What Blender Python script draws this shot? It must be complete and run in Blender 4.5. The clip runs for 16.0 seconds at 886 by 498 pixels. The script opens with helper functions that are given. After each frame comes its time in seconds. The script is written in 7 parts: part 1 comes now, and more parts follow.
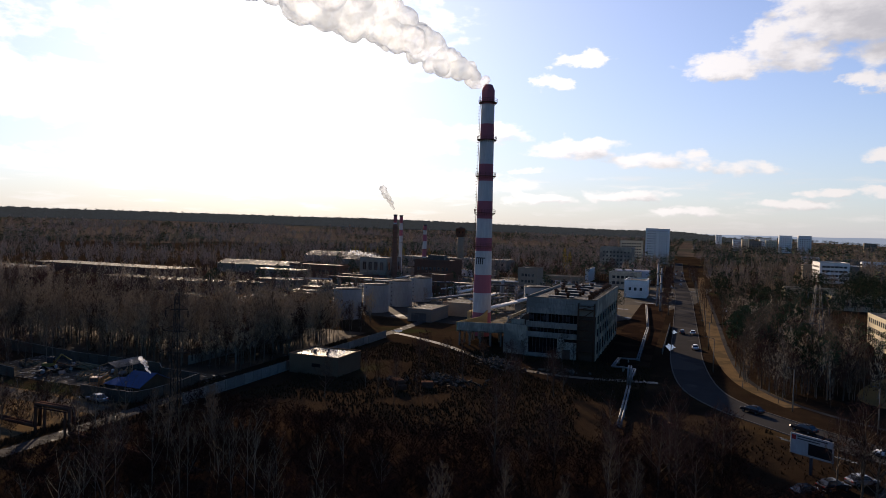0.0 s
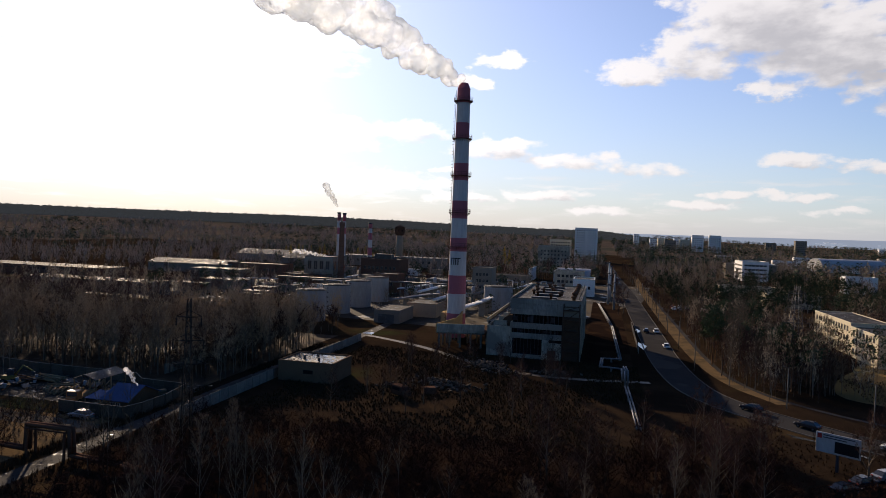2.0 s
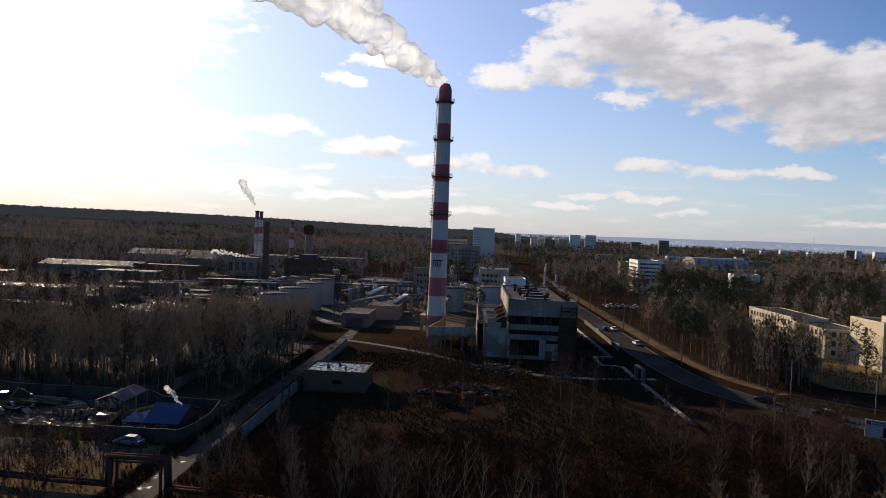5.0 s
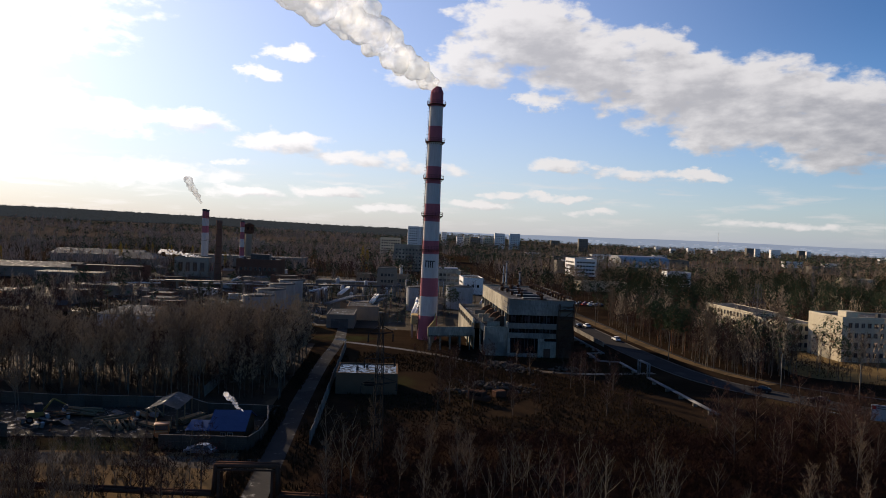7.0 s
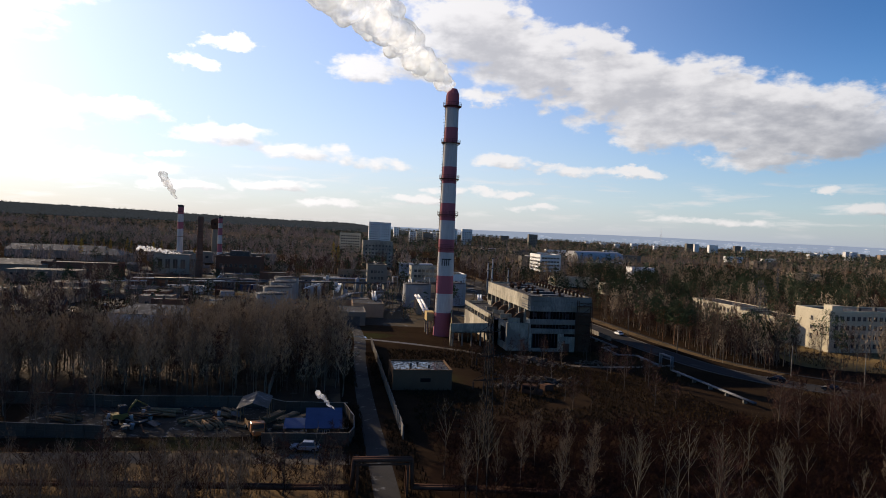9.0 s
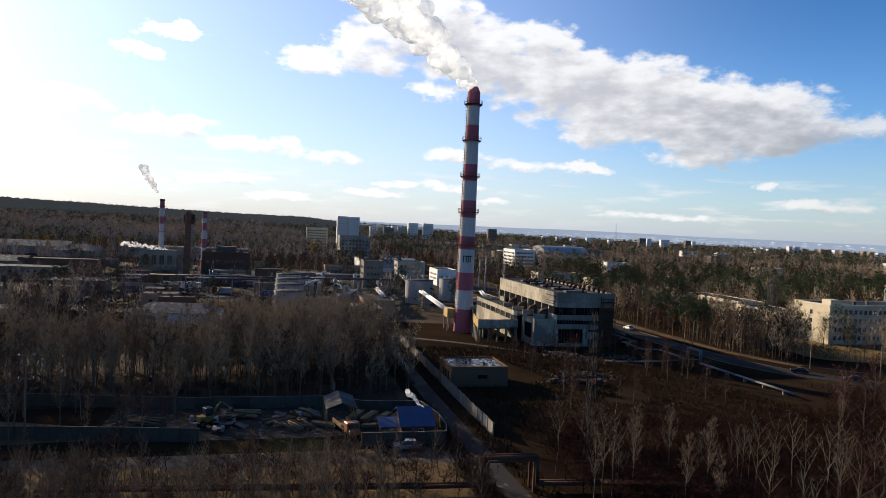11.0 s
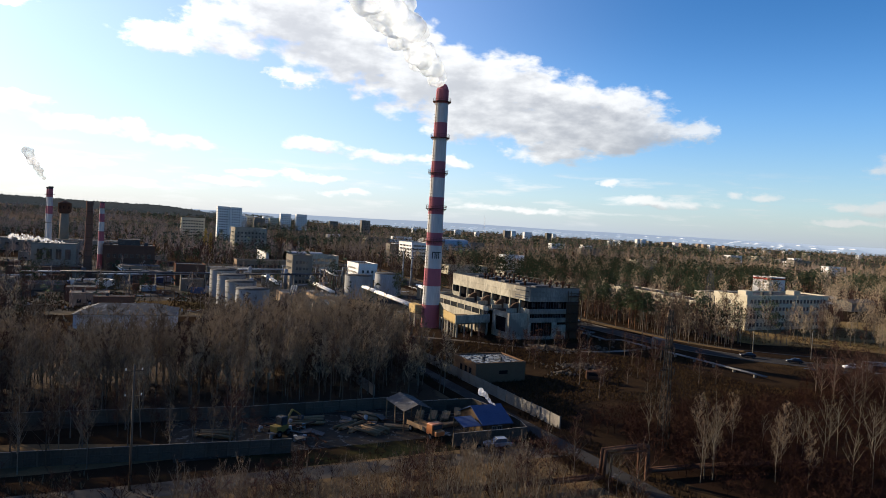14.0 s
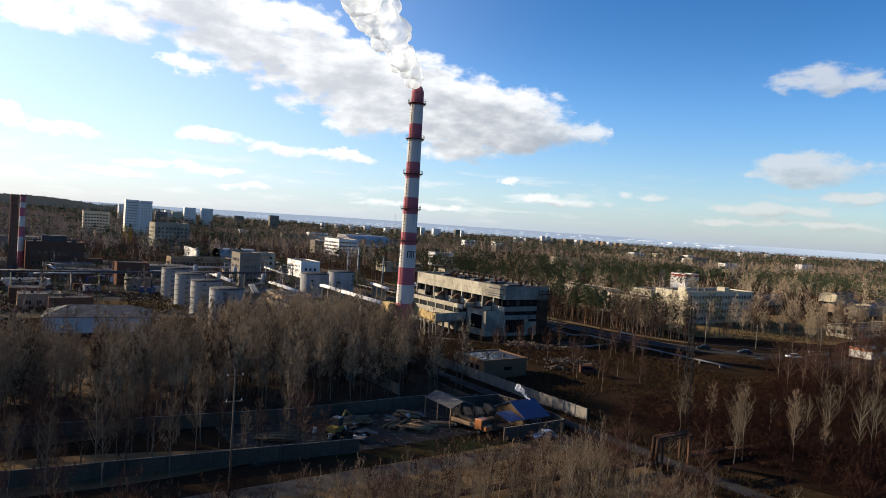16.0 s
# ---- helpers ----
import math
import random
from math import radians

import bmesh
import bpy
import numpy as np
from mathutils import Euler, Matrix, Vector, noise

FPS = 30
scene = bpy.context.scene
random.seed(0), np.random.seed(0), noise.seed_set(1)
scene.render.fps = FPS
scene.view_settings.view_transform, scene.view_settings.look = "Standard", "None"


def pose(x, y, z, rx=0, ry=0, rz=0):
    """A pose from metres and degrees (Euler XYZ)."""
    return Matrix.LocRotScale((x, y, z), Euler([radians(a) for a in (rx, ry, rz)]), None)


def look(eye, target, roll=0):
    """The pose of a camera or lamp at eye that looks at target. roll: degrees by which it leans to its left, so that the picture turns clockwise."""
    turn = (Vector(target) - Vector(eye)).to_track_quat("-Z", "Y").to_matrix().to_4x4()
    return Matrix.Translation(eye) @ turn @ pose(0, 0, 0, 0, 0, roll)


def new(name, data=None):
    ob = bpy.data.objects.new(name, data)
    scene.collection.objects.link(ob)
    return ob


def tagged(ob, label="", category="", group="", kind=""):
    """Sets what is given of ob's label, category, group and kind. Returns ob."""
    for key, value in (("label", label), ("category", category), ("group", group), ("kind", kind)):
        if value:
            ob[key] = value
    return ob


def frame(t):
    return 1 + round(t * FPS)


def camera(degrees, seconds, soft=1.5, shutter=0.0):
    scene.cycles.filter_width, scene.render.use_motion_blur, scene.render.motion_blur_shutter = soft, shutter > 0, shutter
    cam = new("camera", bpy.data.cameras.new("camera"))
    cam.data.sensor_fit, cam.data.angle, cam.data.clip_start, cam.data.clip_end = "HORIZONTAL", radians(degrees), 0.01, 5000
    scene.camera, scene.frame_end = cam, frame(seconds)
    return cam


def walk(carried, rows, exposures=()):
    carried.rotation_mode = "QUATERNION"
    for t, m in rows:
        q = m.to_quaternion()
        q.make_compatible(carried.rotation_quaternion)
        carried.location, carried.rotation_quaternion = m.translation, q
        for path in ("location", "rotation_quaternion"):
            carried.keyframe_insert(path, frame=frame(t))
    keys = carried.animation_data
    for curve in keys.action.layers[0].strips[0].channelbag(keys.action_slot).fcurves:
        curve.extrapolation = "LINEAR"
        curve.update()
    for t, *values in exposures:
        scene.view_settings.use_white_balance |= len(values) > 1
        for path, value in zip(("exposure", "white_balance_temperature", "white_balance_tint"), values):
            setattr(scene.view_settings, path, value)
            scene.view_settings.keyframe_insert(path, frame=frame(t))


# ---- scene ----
SUN_POWER, SKY_POWER, CLOUD_POWER, VEIL_POWER, HAZE_POWER = 5.0, 0.057, 8.8, 6.8, 6.9
EXPOSURES = [(0.0, 0.5, 6900, 20), (4.0, 0.48, 6850, 19), (7.0, 0.40, 6800, 18), (9.0, 0.55, 6750, 17), (12.0, 0.84, 6600, 14), (16.0, 0.94, 6600, 13)]
cam = camera(67.8, 16.0, soft=0.7)
METRES, EYE, TILT, LEAN, TURN = 183.6, 34.0, 0.0, 0.0, 20.6
ROWS = [
    (0.0, 0.0, 0.0, 0.0, 0.05, -1.64, -1.64),
    (0.5, -0.0208, 0.0063, 0.0003, -1.78, -1.72, -1.73),
    (1.0, -0.0427, 0.013, 0.0002, -3.94, -1.74, -1.82),
    (1.5, -0.0677, 0.0197, 0.0008, -5.67, -1.72, -1.94),
    (2.0, -0.0944, 0.0259, 0.001, -6.88, -1.63, -2.02),
    (2.5, -0.1235, 0.0328, 0.0012, -8.02, -1.54, -2.11),
    (3.0, -0.1525, 0.0403, 0.0011, -9.33, -1.51, -2.11),
    (3.5, -0.1825, 0.0492, 0.0009, -11.28, -1.5, -2.11),
    (4.0, -0.2127, 0.0589, 0.0003, -13.8, -1.43, -2.17),
    (6.5, -0.3695, 0.1009, -0.0006, -22.96, -1.24, -2.36),
    (7.0, -0.4015, 0.1091, -0.0002, -25.04, -1.23, -2.38),
    (7.5, -0.4327, 0.1177, -0.0, -26.91, -1.23, -2.44),
    (8.0, -0.4653, 0.1257, 0.0006, -28.19, -1.3, -2.44),
    (8.5, -0.4981, 0.1342, 0.0007, -29.11, -1.38, -2.41),
    (9.0, -0.5277, 0.1446, 0.0015, -29.95, -1.48, -2.53),
    (11.5, -0.6647, 0.2214, 0.0012, -35.72, -1.91, -2.7),
    (12.0, -0.6918, 0.2396, 0.0017, -37.49, -1.98, -2.78),
    (12.5, -0.7165, 0.2604, 0.0012, -38.77, -2.08, -2.89),
    (13.0, -0.7421, 0.2807, 0.0011, -40.16, -2.11, -2.97),
    (13.5, -0.7671, 0.3017, 0.0006, -42.64, -2.07, -3.05),
    (14.0, -0.791, 0.3229, 0.001, -46.16, -1.97, -3.19),
    (14.5, -0.8149, 0.3451, 0.0009, -49.26, -1.88, -3.33),
    (15.0, -0.8407, 0.3657, 0.0011, -51.16, -1.86, -3.45),
    (15.5, -0.866, 0.389, 0.0003, -52.95, -1.84, -3.56),
    (16.0, -0.8925, 0.4087, 0.0007, -54.57, -1.83, -3.69),
]
walk(cam, [(t, pose(0, 0, EYE, TILT, LEAN, TURN) @ pose(METRES * x, METRES * y, METRES * z, 90 + pitch, roll, yaw)) for t, x, y, z, yaw, pitch, roll in ROWS], EXPOSURES)

# ---- world, sun ----
SUN_AZ, SUN_EL = -36.0, 17.0


def sky_dir(az, el):
    a, e = radians(az), radians(el)
    return Vector((math.sin(a) * math.cos(e), math.cos(a) * math.cos(e), math.sin(e)))


sun_data = bpy.data.lights.new("sun", "SUN")
sun_data.energy, sun_data.angle, sun_data.color = SUN_POWER, radians(0.6), (1.0, 0.84, 0.6)
sun = new("sun", sun_data)
sun.matrix_world = look(sky_dir(SUN_AZ, SUN_EL) * 500, (0, 0, 0))

world = bpy.data.worlds.new("sky")
scene.world = world
world.use_nodes = True
W = world.node_tree
W.nodes.clear()


def wmath(op, a, b=None, c=None, clamp=False):
    n = W.nodes.new("ShaderNodeMath")
    n.operation, n.use_clamp = op, clamp
    for i, v in enumerate((a, b, c)):
        if v is None:
            continue
        if isinstance(v, (int, float)):
            n.inputs[i].default_value = v
        else:
            W.links.new(v, n.inputs[i])
    return n.outputs[0]


sky = W.nodes.new("ShaderNodeTexSky")
sky.sky_type, sky.sun_disc = "NISHITA", False
sky.sun_elevation, sky.sun_rotation = radians(SUN_EL), radians(SUN_AZ)
sky.altitude, sky.air_density, sky.dust_density, sky.ozone_density = 50, 1.0, 0.15, 4.0
coord = W.nodes.new("ShaderNodeTexCoord")
sep = W.nodes.new("ShaderNodeSeparateXYZ")
W.links.new(coord.outputs["Generated"], sep.inputs[0])
dx, dy, dz = sep.outputs
AZ = wmath("MULTIPLY", wmath("ARCTAN2", dx, dy), 180 / math.pi)
EL = wmath("MULTIPLY", wmath("ARCSINE", dz), 180 / math.pi)


def plane(a, e):
    """Azimuth and elevation laid flat for the noise."""
    n = W.nodes.new("ShaderNodeCombineXYZ")
    W.links.new(wmath("MULTIPLY", a, 0.075), n.inputs[0])
    W.links.new(wmath("MULTIPLY", e, 0.12), n.inputs[1])
    return n.outputs[0]




def wnoise(at, scale, detail, rough, shift, stretch=(1, 1, 1)):
    mp = W.nodes.new("ShaderNodeMapping")
    mp.inputs["Location"].default_value, mp.inputs["Scale"].default_value = shift, stretch
    W.links.new(at, mp.inputs[0])
    n = W.nodes.new("ShaderNodeTexNoise")
    n.inputs["Scale"].default_value, n.inputs["Detail"].default_value, n.inputs["Roughness"].default_value = scale, detail, rough
    W.links.new(mp.outputs[0], n.inputs["Vector"])
    return n.outputs[0]


here = plane(AZ, EL)
# the outlines wander, so that no cloud keeps a plain oval
BENT_AZ = wmath("ADD", AZ, wmath("MULTIPLY", wmath("SUBTRACT", wnoise(here, 4.5, 5, 0.6, (5, 2, 0)), 0.5), 7.0))
BENT_EL = wmath("ADD", EL, wmath("MULTIPLY", wmath("SUBTRACT", wnoise(here, 4.0, 5, 0.6, (1, 8, 0)), 0.5), wmath("ADD", 1.1, wmath("MULTIPLY", EL, 0.16))))
SUNWARD = wmath("SUBTRACT", BENT_AZ, 1.0)
STEP = wmath("ADD", 0.3, wmath("MULTIPLY", wmath("MAXIMUM", EL, 0.0), 0.09))
HIGHER = wmath("ADD", BENT_EL, STEP)
toward_sun = plane(wmath("SUBTRACT", AZ, 1.0), wmath("ADD", EL, STEP))
# clouds: azimuth, elevation, half width, half height in degrees, weight
CLOUDS = [
    (2.5, 13.3, 3.2, 1.1, .9), (7, 14.9, 4.5, 2.7, 1.3), (11, 16.8, 6.5, 3.8, 1.5), (16, 14.8, 6, 3.6, 1.4), (13, 11.7, 2.6, .9, .9), (5, 18.6, 2.2, 1.0, .8), (20, 15.2, 5, 2.6, 1.2),
    (23, 12.4, 6.5, 3.4, 1.5), (29, 11.2, 7, 3.8, 1.6), (35, 9.7, 6.5, 3.5, 1.5), (40, 9.3, 5.2, 2.6, 1.3), (44.5, 8.8, 3, 1.2, 1.0), (35, 6.9, 4.5, 1.3, 1.1), (27, 8.6, 4.5, 1.4, 1.1),
    (-12, 12.9, 1.7, 1.0, .95), (-9, 14.4, 2.4, .7, .95),
    (-16.5, 8.3, 4, 1.1, 1.0), (-9.5, 7.1, 4.5, 1.0, 1.0), (-3, 6.2, 5, .8, .9), (3.5, 5.6, 3, .7, .8), (-13, 5.4, 1.6, .35, .7),
    (14, 6.4, 3.6, .75, 1.0), (19.5, 5.6, 4, .65, 1.0), (25.5, 5.6, 3, .5, .9),
    (-5, 3.3, 4.2, .6, .95), (-12.5, 2.9, 4, .55, .9), (9.8, 3.6, 2.6, .45, .95), (14.2, 3.6, 2.6, .42, .95), (7, 2.6, 3.4, .42, .95), (0, 2.1, 4, .4, .8), (17, 2.4, 3, .3, .7),
    (44, 2.9, 4.6, .45, .75), (51, 3.7, 2.6, .35, .7), (39.5, 4.5, 1.6, .35, .75), (31.5, 1.8, 6, .3, .6),
    (63.5, 12.8, 4.2, 1.4, 1.0), (62.5, 6.1, 4.8, 1.4, 1.1), (60, 3.0, 4.4, .6, .9), (64, 2.0, 6, .45, .8), (66, 4.1, 3, .6, .9), (57, 1.9, 3, .3, .7),
]
GLARE = [
    (-36, 16, 16, 5.5, 1.2), (-60, 14, 7, 2.6, .7), (-52, 9.5, 12, 2.5, 1.0), (-32, 8.3, 14, 2.2, .9),
    (-40, 5, 16, 1.2, .8), (-25, 4, 14, 1.3, .8), (-58, 4.5, 10, .9, .8),
]


def blobs(rows, a, e):
    total = None
    for az, el, ra, re, weight in rows:
        u = wmath("DIVIDE", wmath("SUBTRACT", a, float(az)), float(ra))
        v = wmath("DIVIDE", wmath("SUBTRACT", e, float(el)), float(re))
        r = wmath("ADD", wmath("MULTIPLY", u, u), wmath("MULTIPLY", v, v))
        b = wmath("MULTIPLY", wmath("SUBTRACT", 1.0, wmath("MINIMUM", r, 3.0)), float(weight))
        total = b if total is None else wmath("SMOOTH_MAX", total, b, 0.25)
    return total


def smooth(value, lo, hi):
    n = W.nodes.new("ShaderNodeMapRange")
    n.interpolation_type = "SMOOTHSTEP"
    W.links.new(value, n.inputs[0])
    n.inputs[1].default_value, n.inputs[2].default_value = lo, hi
    return n.outputs[0]


def ragged(at, e):
    """Billows at two scales; low clouds have the small one alone."""
    big = wmath("MULTIPLY", wmath("SUBTRACT", wnoise(at, 2.4, 5, 0.45, (3, 1, 0)), 0.5), wmath("ADD", 0.6, wmath("MULTIPLY", smooth(e, 3, 10), 2.0)))
    small = wmath("MULTIPLY", wmath("SUBTRACT", wnoise(at, 7.0, 6, 0.52, (9, 4, 0), (1, 1.3, 1)), 0.5), 2.2)
    return wmath("ADD", big, small)


body = wmath("ADD", wmath("MAXIMUM", blobs(CLOUDS, BENT_AZ, BENT_EL), blobs(GLARE, BENT_AZ, BENT_EL)), ragged(here, EL))
above = wmath("ADD", blobs(CLOUDS, SUNWARD, HIGHER), ragged(toward_sun, HIGHER))
# thin streaks low over the horizon
low = wmath("MULTIPLY", smooth(wnoise(here, 3.6, 7, 0.55, (1, 7, 0), (.8, 3.2, 1)), 0.5, 0.72), smooth(wmath("ABSOLUTE", wmath("SUBTRACT", EL, 3.0)), 3.2, 0.6))
density = wmath("MAXIMUM", smooth(body, -0.1, 0.85), wmath("MULTIPLY", low, 0.6))
lean = smooth(wmath("SUBTRACT", above, body), -0.9, 0.8)
shade = wmath("ADD", wmath("ADD", wmath("MULTIPLY", smooth(above, 0.0, 1.9), 0.44), wmath("MULTIPLY", lean, 0.24)), wmath("MULTIPLY", wmath("MULTIPLY", smooth(AZ, 24, 40), smooth(AZ, 56, 46)), wmath("MULTIPLY", smooth(above, -.2, 1.0), 0.25)), clamp=True)
# the sun through and beside the cloud
dot = W.nodes.new("ShaderNodeVectorMath")
dot.operation = "DOT_PRODUCT"
W.links.new(coord.outputs["Generated"], dot.inputs[0])
dot.inputs[1].default_value = sky_dir(SUN_AZ, SUN_EL + 1)
ang = wmath("MULTIPLY", wmath("ARCCOSINE", wmath("MINIMUM", dot.outputs["Value"], 1.0)), 180 / math.pi)
halo = wmath("POWER", 2.718, wmath("MULTIPLY", wmath("POWER", wmath("DIVIDE", ang, 26.2), 1.5), -1.0))
ramp = W.nodes.new("ShaderNodeMix")
ramp.data_type = "RGBA"
W.links.new(shade, ramp.inputs["Factor"])
ramp.inputs["A"].default_value, ramp.inputs["B"].default_value = (1.1, 1.14, 1.13, 1), (0.46, 0.49, 0.53, 1)
gain = wmath("MULTIPLY", wmath("SUBTRACT", wmath("ADD", 1.0, wmath("MULTIPLY", halo, 1.2)), wmath("MULTIPLY", smooth(ang, 70, 96), 0.28)), CLOUD_POWER)
lit = W.nodes.new("ShaderNodeVectorMath")
lit.operation = "SCALE"
W.links.new(ramp.outputs["Result"], lit.inputs[0])
W.links.new(gain, lit.inputs["Scale"])
veil = W.nodes.new("ShaderNodeVectorMath")
veil.operation = "SCALE"
veil.inputs[0].default_value = (1.0, 0.97, 0.93)
W.links.new(wmath("MULTIPLY", halo, VEIL_POWER), veil.inputs["Scale"])
base = W.nodes.new("ShaderNodeVectorMath")
base.operation = "ADD"
rich = W.nodes.new("ShaderNodeHueSaturation")
rich.inputs["Hue"].default_value = 0.508
W.links.new(wmath("SUBTRACT", wmath("SUBTRACT", 1.9, wmath("MULTIPLY", wmath("MULTIPLY", smooth(EL, 9, 19), smooth(ang, 45, 72)), 0.35)), wmath("MULTIPLY", smooth(ang, 95, 155), 0.75)), rich.inputs["Value"])
W.links.new(wmath("ADD", 1.02, wmath("MULTIPLY", smooth(ang, 46, 78), 0.24)), rich.inputs["Saturation"])
W.links.new(sky.outputs[0], rich.inputs["Color"])
W.links.new(rich.outputs[0], base.inputs[0])
W.links.new(veil.outputs[0], base.inputs[1])
haze = W.nodes.new("ShaderNodeMix")
haze.data_type = "RGBA"
sunward = wmath("POWER", 2.718, wmath("MULTIPLY", wmath("POWER", wmath("DIVIDE", ang, 60.0), 2.0), -1.0))
depth = wmath("ADD", 3.4, wmath("MULTIPLY", sunward, 7.0))
W.links.new(wmath("MULTIPLY", wmath("POWER", 2.718, wmath("MULTIPLY", wmath("DIVIDE", wmath("MAXIMUM", EL, 0.0), depth), -1.0)), 0.88), haze.inputs["Factor"])
W.links.new(base.outputs[0], haze.inputs["A"])
air = W.nodes.new("ShaderNodeVectorMath")
air.operation = "SCALE"
tone = W.nodes.new("ShaderNodeMix")
tone.data_type = "RGBA"
W.links.new(smooth(ang, 35, 80), tone.inputs["Factor"])
tone.inputs["A"].default_value, tone.inputs["B"].default_value = (HAZE_POWER * .9, HAZE_POWER * .97, HAZE_POWER * 1.08, 1), (HAZE_POWER * .74, HAZE_POWER * .93, HAZE_POWER * 1.2, 1)
W.links.new(tone.outputs["Result"], air.inputs[0])
W.links.new(wmath("SUBTRACT", 1.0, wmath("MULTIPLY", smooth(ang, 45, 110), 0.34)), air.inputs["Scale"])
W.links.new(air.outputs[0], haze.inputs["B"])
mixer = W.nodes.new("ShaderNodeMix")
mixer.data_type = "RGBA"
W.links.new(wmath("MULTIPLY", density, wmath("SUBTRACT", 0.92, wmath("MULTIPLY", smooth(AZ, 38, 52), 0.22))), mixer.inputs["Factor"])
W.links.new(haze.outputs["Result"], mixer.inputs["A"])
W.links.new(lit.outputs[0], mixer.inputs["B"])
back = W.nodes.new("ShaderNodeBackground")
W.links.new(mixer.outputs["Result"], back.inputs[0])
back.inputs[1].default_value = SKY_POWER
out = W.nodes.new("ShaderNodeOutputWorld")
W.links.new(back.outputs[0], out.inputs[0])

# ---- materials ----
def mat(name, color, rough=0.85, metal=0.0, dark=None, scale=1.0, fine=12.0, amount=0.6, bump=0.15, vary=0.15, streak=0.0, stain=None, wet=None):
    """Two scales of noise between a colour and its worn shade, fine relief, and a random shift a thing."""
    m = bpy.data.materials.new(name)
    m.use_nodes = True
    t = m.node_tree
    p = t.nodes["Principled BSDF"]
    dark = dark or tuple(c * 0.55 for c in color)
    geo = t.nodes.new("ShaderNodeTexCoord")
    mp = t.nodes.new("ShaderNodeMapping")
    t.links.new(geo.outputs["Object"], mp.inputs[0])
    if streak:
        mp.inputs["Scale"].default_value = (1, 1, streak)
    noises = []
    for s, d in ((scale, 4), (fine, 6)):
        n = t.nodes.new("ShaderNodeTexNoise")
        n.inputs["Scale"].default_value, n.inputs["Detail"].default_value, n.inputs["Roughness"].default_value = s, d, 0.65
        t.links.new(mp.outputs[0], n.inputs["Vector"])
        noises.append(n.outputs[0])
    add = t.nodes.new("ShaderNodeMath")
    add.operation = "ADD"
    t.links.new(noises[0], add.inputs[0])
    t.links.new(noises[1], add.inputs[1])
    rng = t.nodes.new("ShaderNodeMapRange")
    rng.inputs[1].default_value, rng.inputs[2].default_value = 0.75, 1.3
    rng.inputs[3].default_value, rng.inputs[4].default_value = 0.0, amount
    t.links.new(add.outputs[0], rng.inputs[0])
    mix = t.nodes.new("ShaderNodeMix")
    mix.data_type = "RGBA"
    mix.inputs["A"].default_value, mix.inputs["B"].default_value = (*color, 1), (*dark, 1)
    t.links.new(rng.outputs[0], mix.inputs["Factor"])
    last = mix.outputs["Result"]
    if stain:
        big = t.nodes.new("ShaderNodeTexNoise")
        big.inputs["Scale"].default_value, big.inputs["Detail"].default_value = scale * 0.3, 5
        t.links.new(geo.outputs["Object"], big.inputs["Vector"])
        r2 = t.nodes.new("ShaderNodeMapRange")
        r2.interpolation_type = "SMOOTHSTEP"
        r2.inputs[1].default_value, r2.inputs[2].default_value = 0.48, 0.42
        t.links.new(big.outputs[0], r2.inputs[0])
        mix2 = t.nodes.new("ShaderNodeMix")
        mix2.data_type = "RGBA"
        t.links.new(r2.outputs[0], mix2.inputs["Factor"])
        t.links.new(last, mix2.inputs["A"])
        mix2.inputs["B"].default_value = (*stain, 1)
        last = mix2.outputs["Result"]
    if vary:
        info = t.nodes.new("ShaderNodeObjectInfo")
        hsv = t.nodes.new("ShaderNodeHueSaturation")
        r3 = t.nodes.new("ShaderNodeMapRange")
        r3.inputs[3].default_value, r3.inputs[4].default_value = 1 - vary, 1 + vary
        t.links.new(info.outputs["Random"], r3.inputs[0])
        t.links.new(r3.outputs[0], hsv.inputs["Value"])
        t.links.new(last, hsv.inputs["Color"])
        last = hsv.outputs[0]
    t.links.new(last, p.inputs["Base Color"])
    p.inputs["Roughness"].default_value, p.inputs["Metallic"].default_value = rough, metal
    p.inputs["Specular IOR Level"].default_value = 0.5 if rough < 0.5 else (0.06 if rough < 0.85 else 0.0)
    if wet:
        damp, lo_hi = t.nodes.new("ShaderNodeTexNoise"), t.nodes.new("ShaderNodeMapRange")
        damp.inputs["Scale"].default_value, damp.inputs["Detail"].default_value, damp.inputs["Roughness"].default_value = wet[2], 5, 0.6
        t.links.new(geo.outputs["Object"], damp.inputs["Vector"])
        lo_hi.inputs[1].default_value, lo_hi.inputs[2].default_value = wet[3] - .05, wet[3] + .05
        lo_hi.inputs[3].default_value, lo_hi.inputs[4].default_value = wet[0], wet[1]
        t.links.new(damp.outputs[0], lo_hi.inputs[0])
        t.links.new(lo_hi.outputs[0], p.inputs["Roughness"])
        gloss = t.nodes.new("ShaderNodeMapRange")
        gloss.inputs[1].default_value, gloss.inputs[2].default_value = wet[3] - .05, wet[3] + .05
        gloss.inputs[3].default_value, gloss.inputs[4].default_value = .5, .03
        t.links.new(damp.outputs[0], gloss.inputs[0])
        t.links.new(gloss.outputs[0], p.inputs["Specular IOR Level"])
    if bump:
        b = t.nodes.new("ShaderNodeBump")
        b.inputs["Strength"].default_value, b.inputs["Distance"].default_value = bump, 0.1
        if wet:
            soft = t.nodes.new("ShaderNodeMapRange")
            soft.inputs[1].default_value, soft.inputs[2].default_value = wet[3] - .05, wet[3] + .05
            soft.inputs[3].default_value, soft.inputs[4].default_value = bump * .12, bump
            t.links.new(damp.outputs[0], soft.inputs[0])
            t.links.new(soft.outputs[0], b.inputs["Strength"])
        t.links.new(noises[1], b.inputs["Height"])
        t.links.new(b.outputs[0], p.inputs["Normal"])
    return m


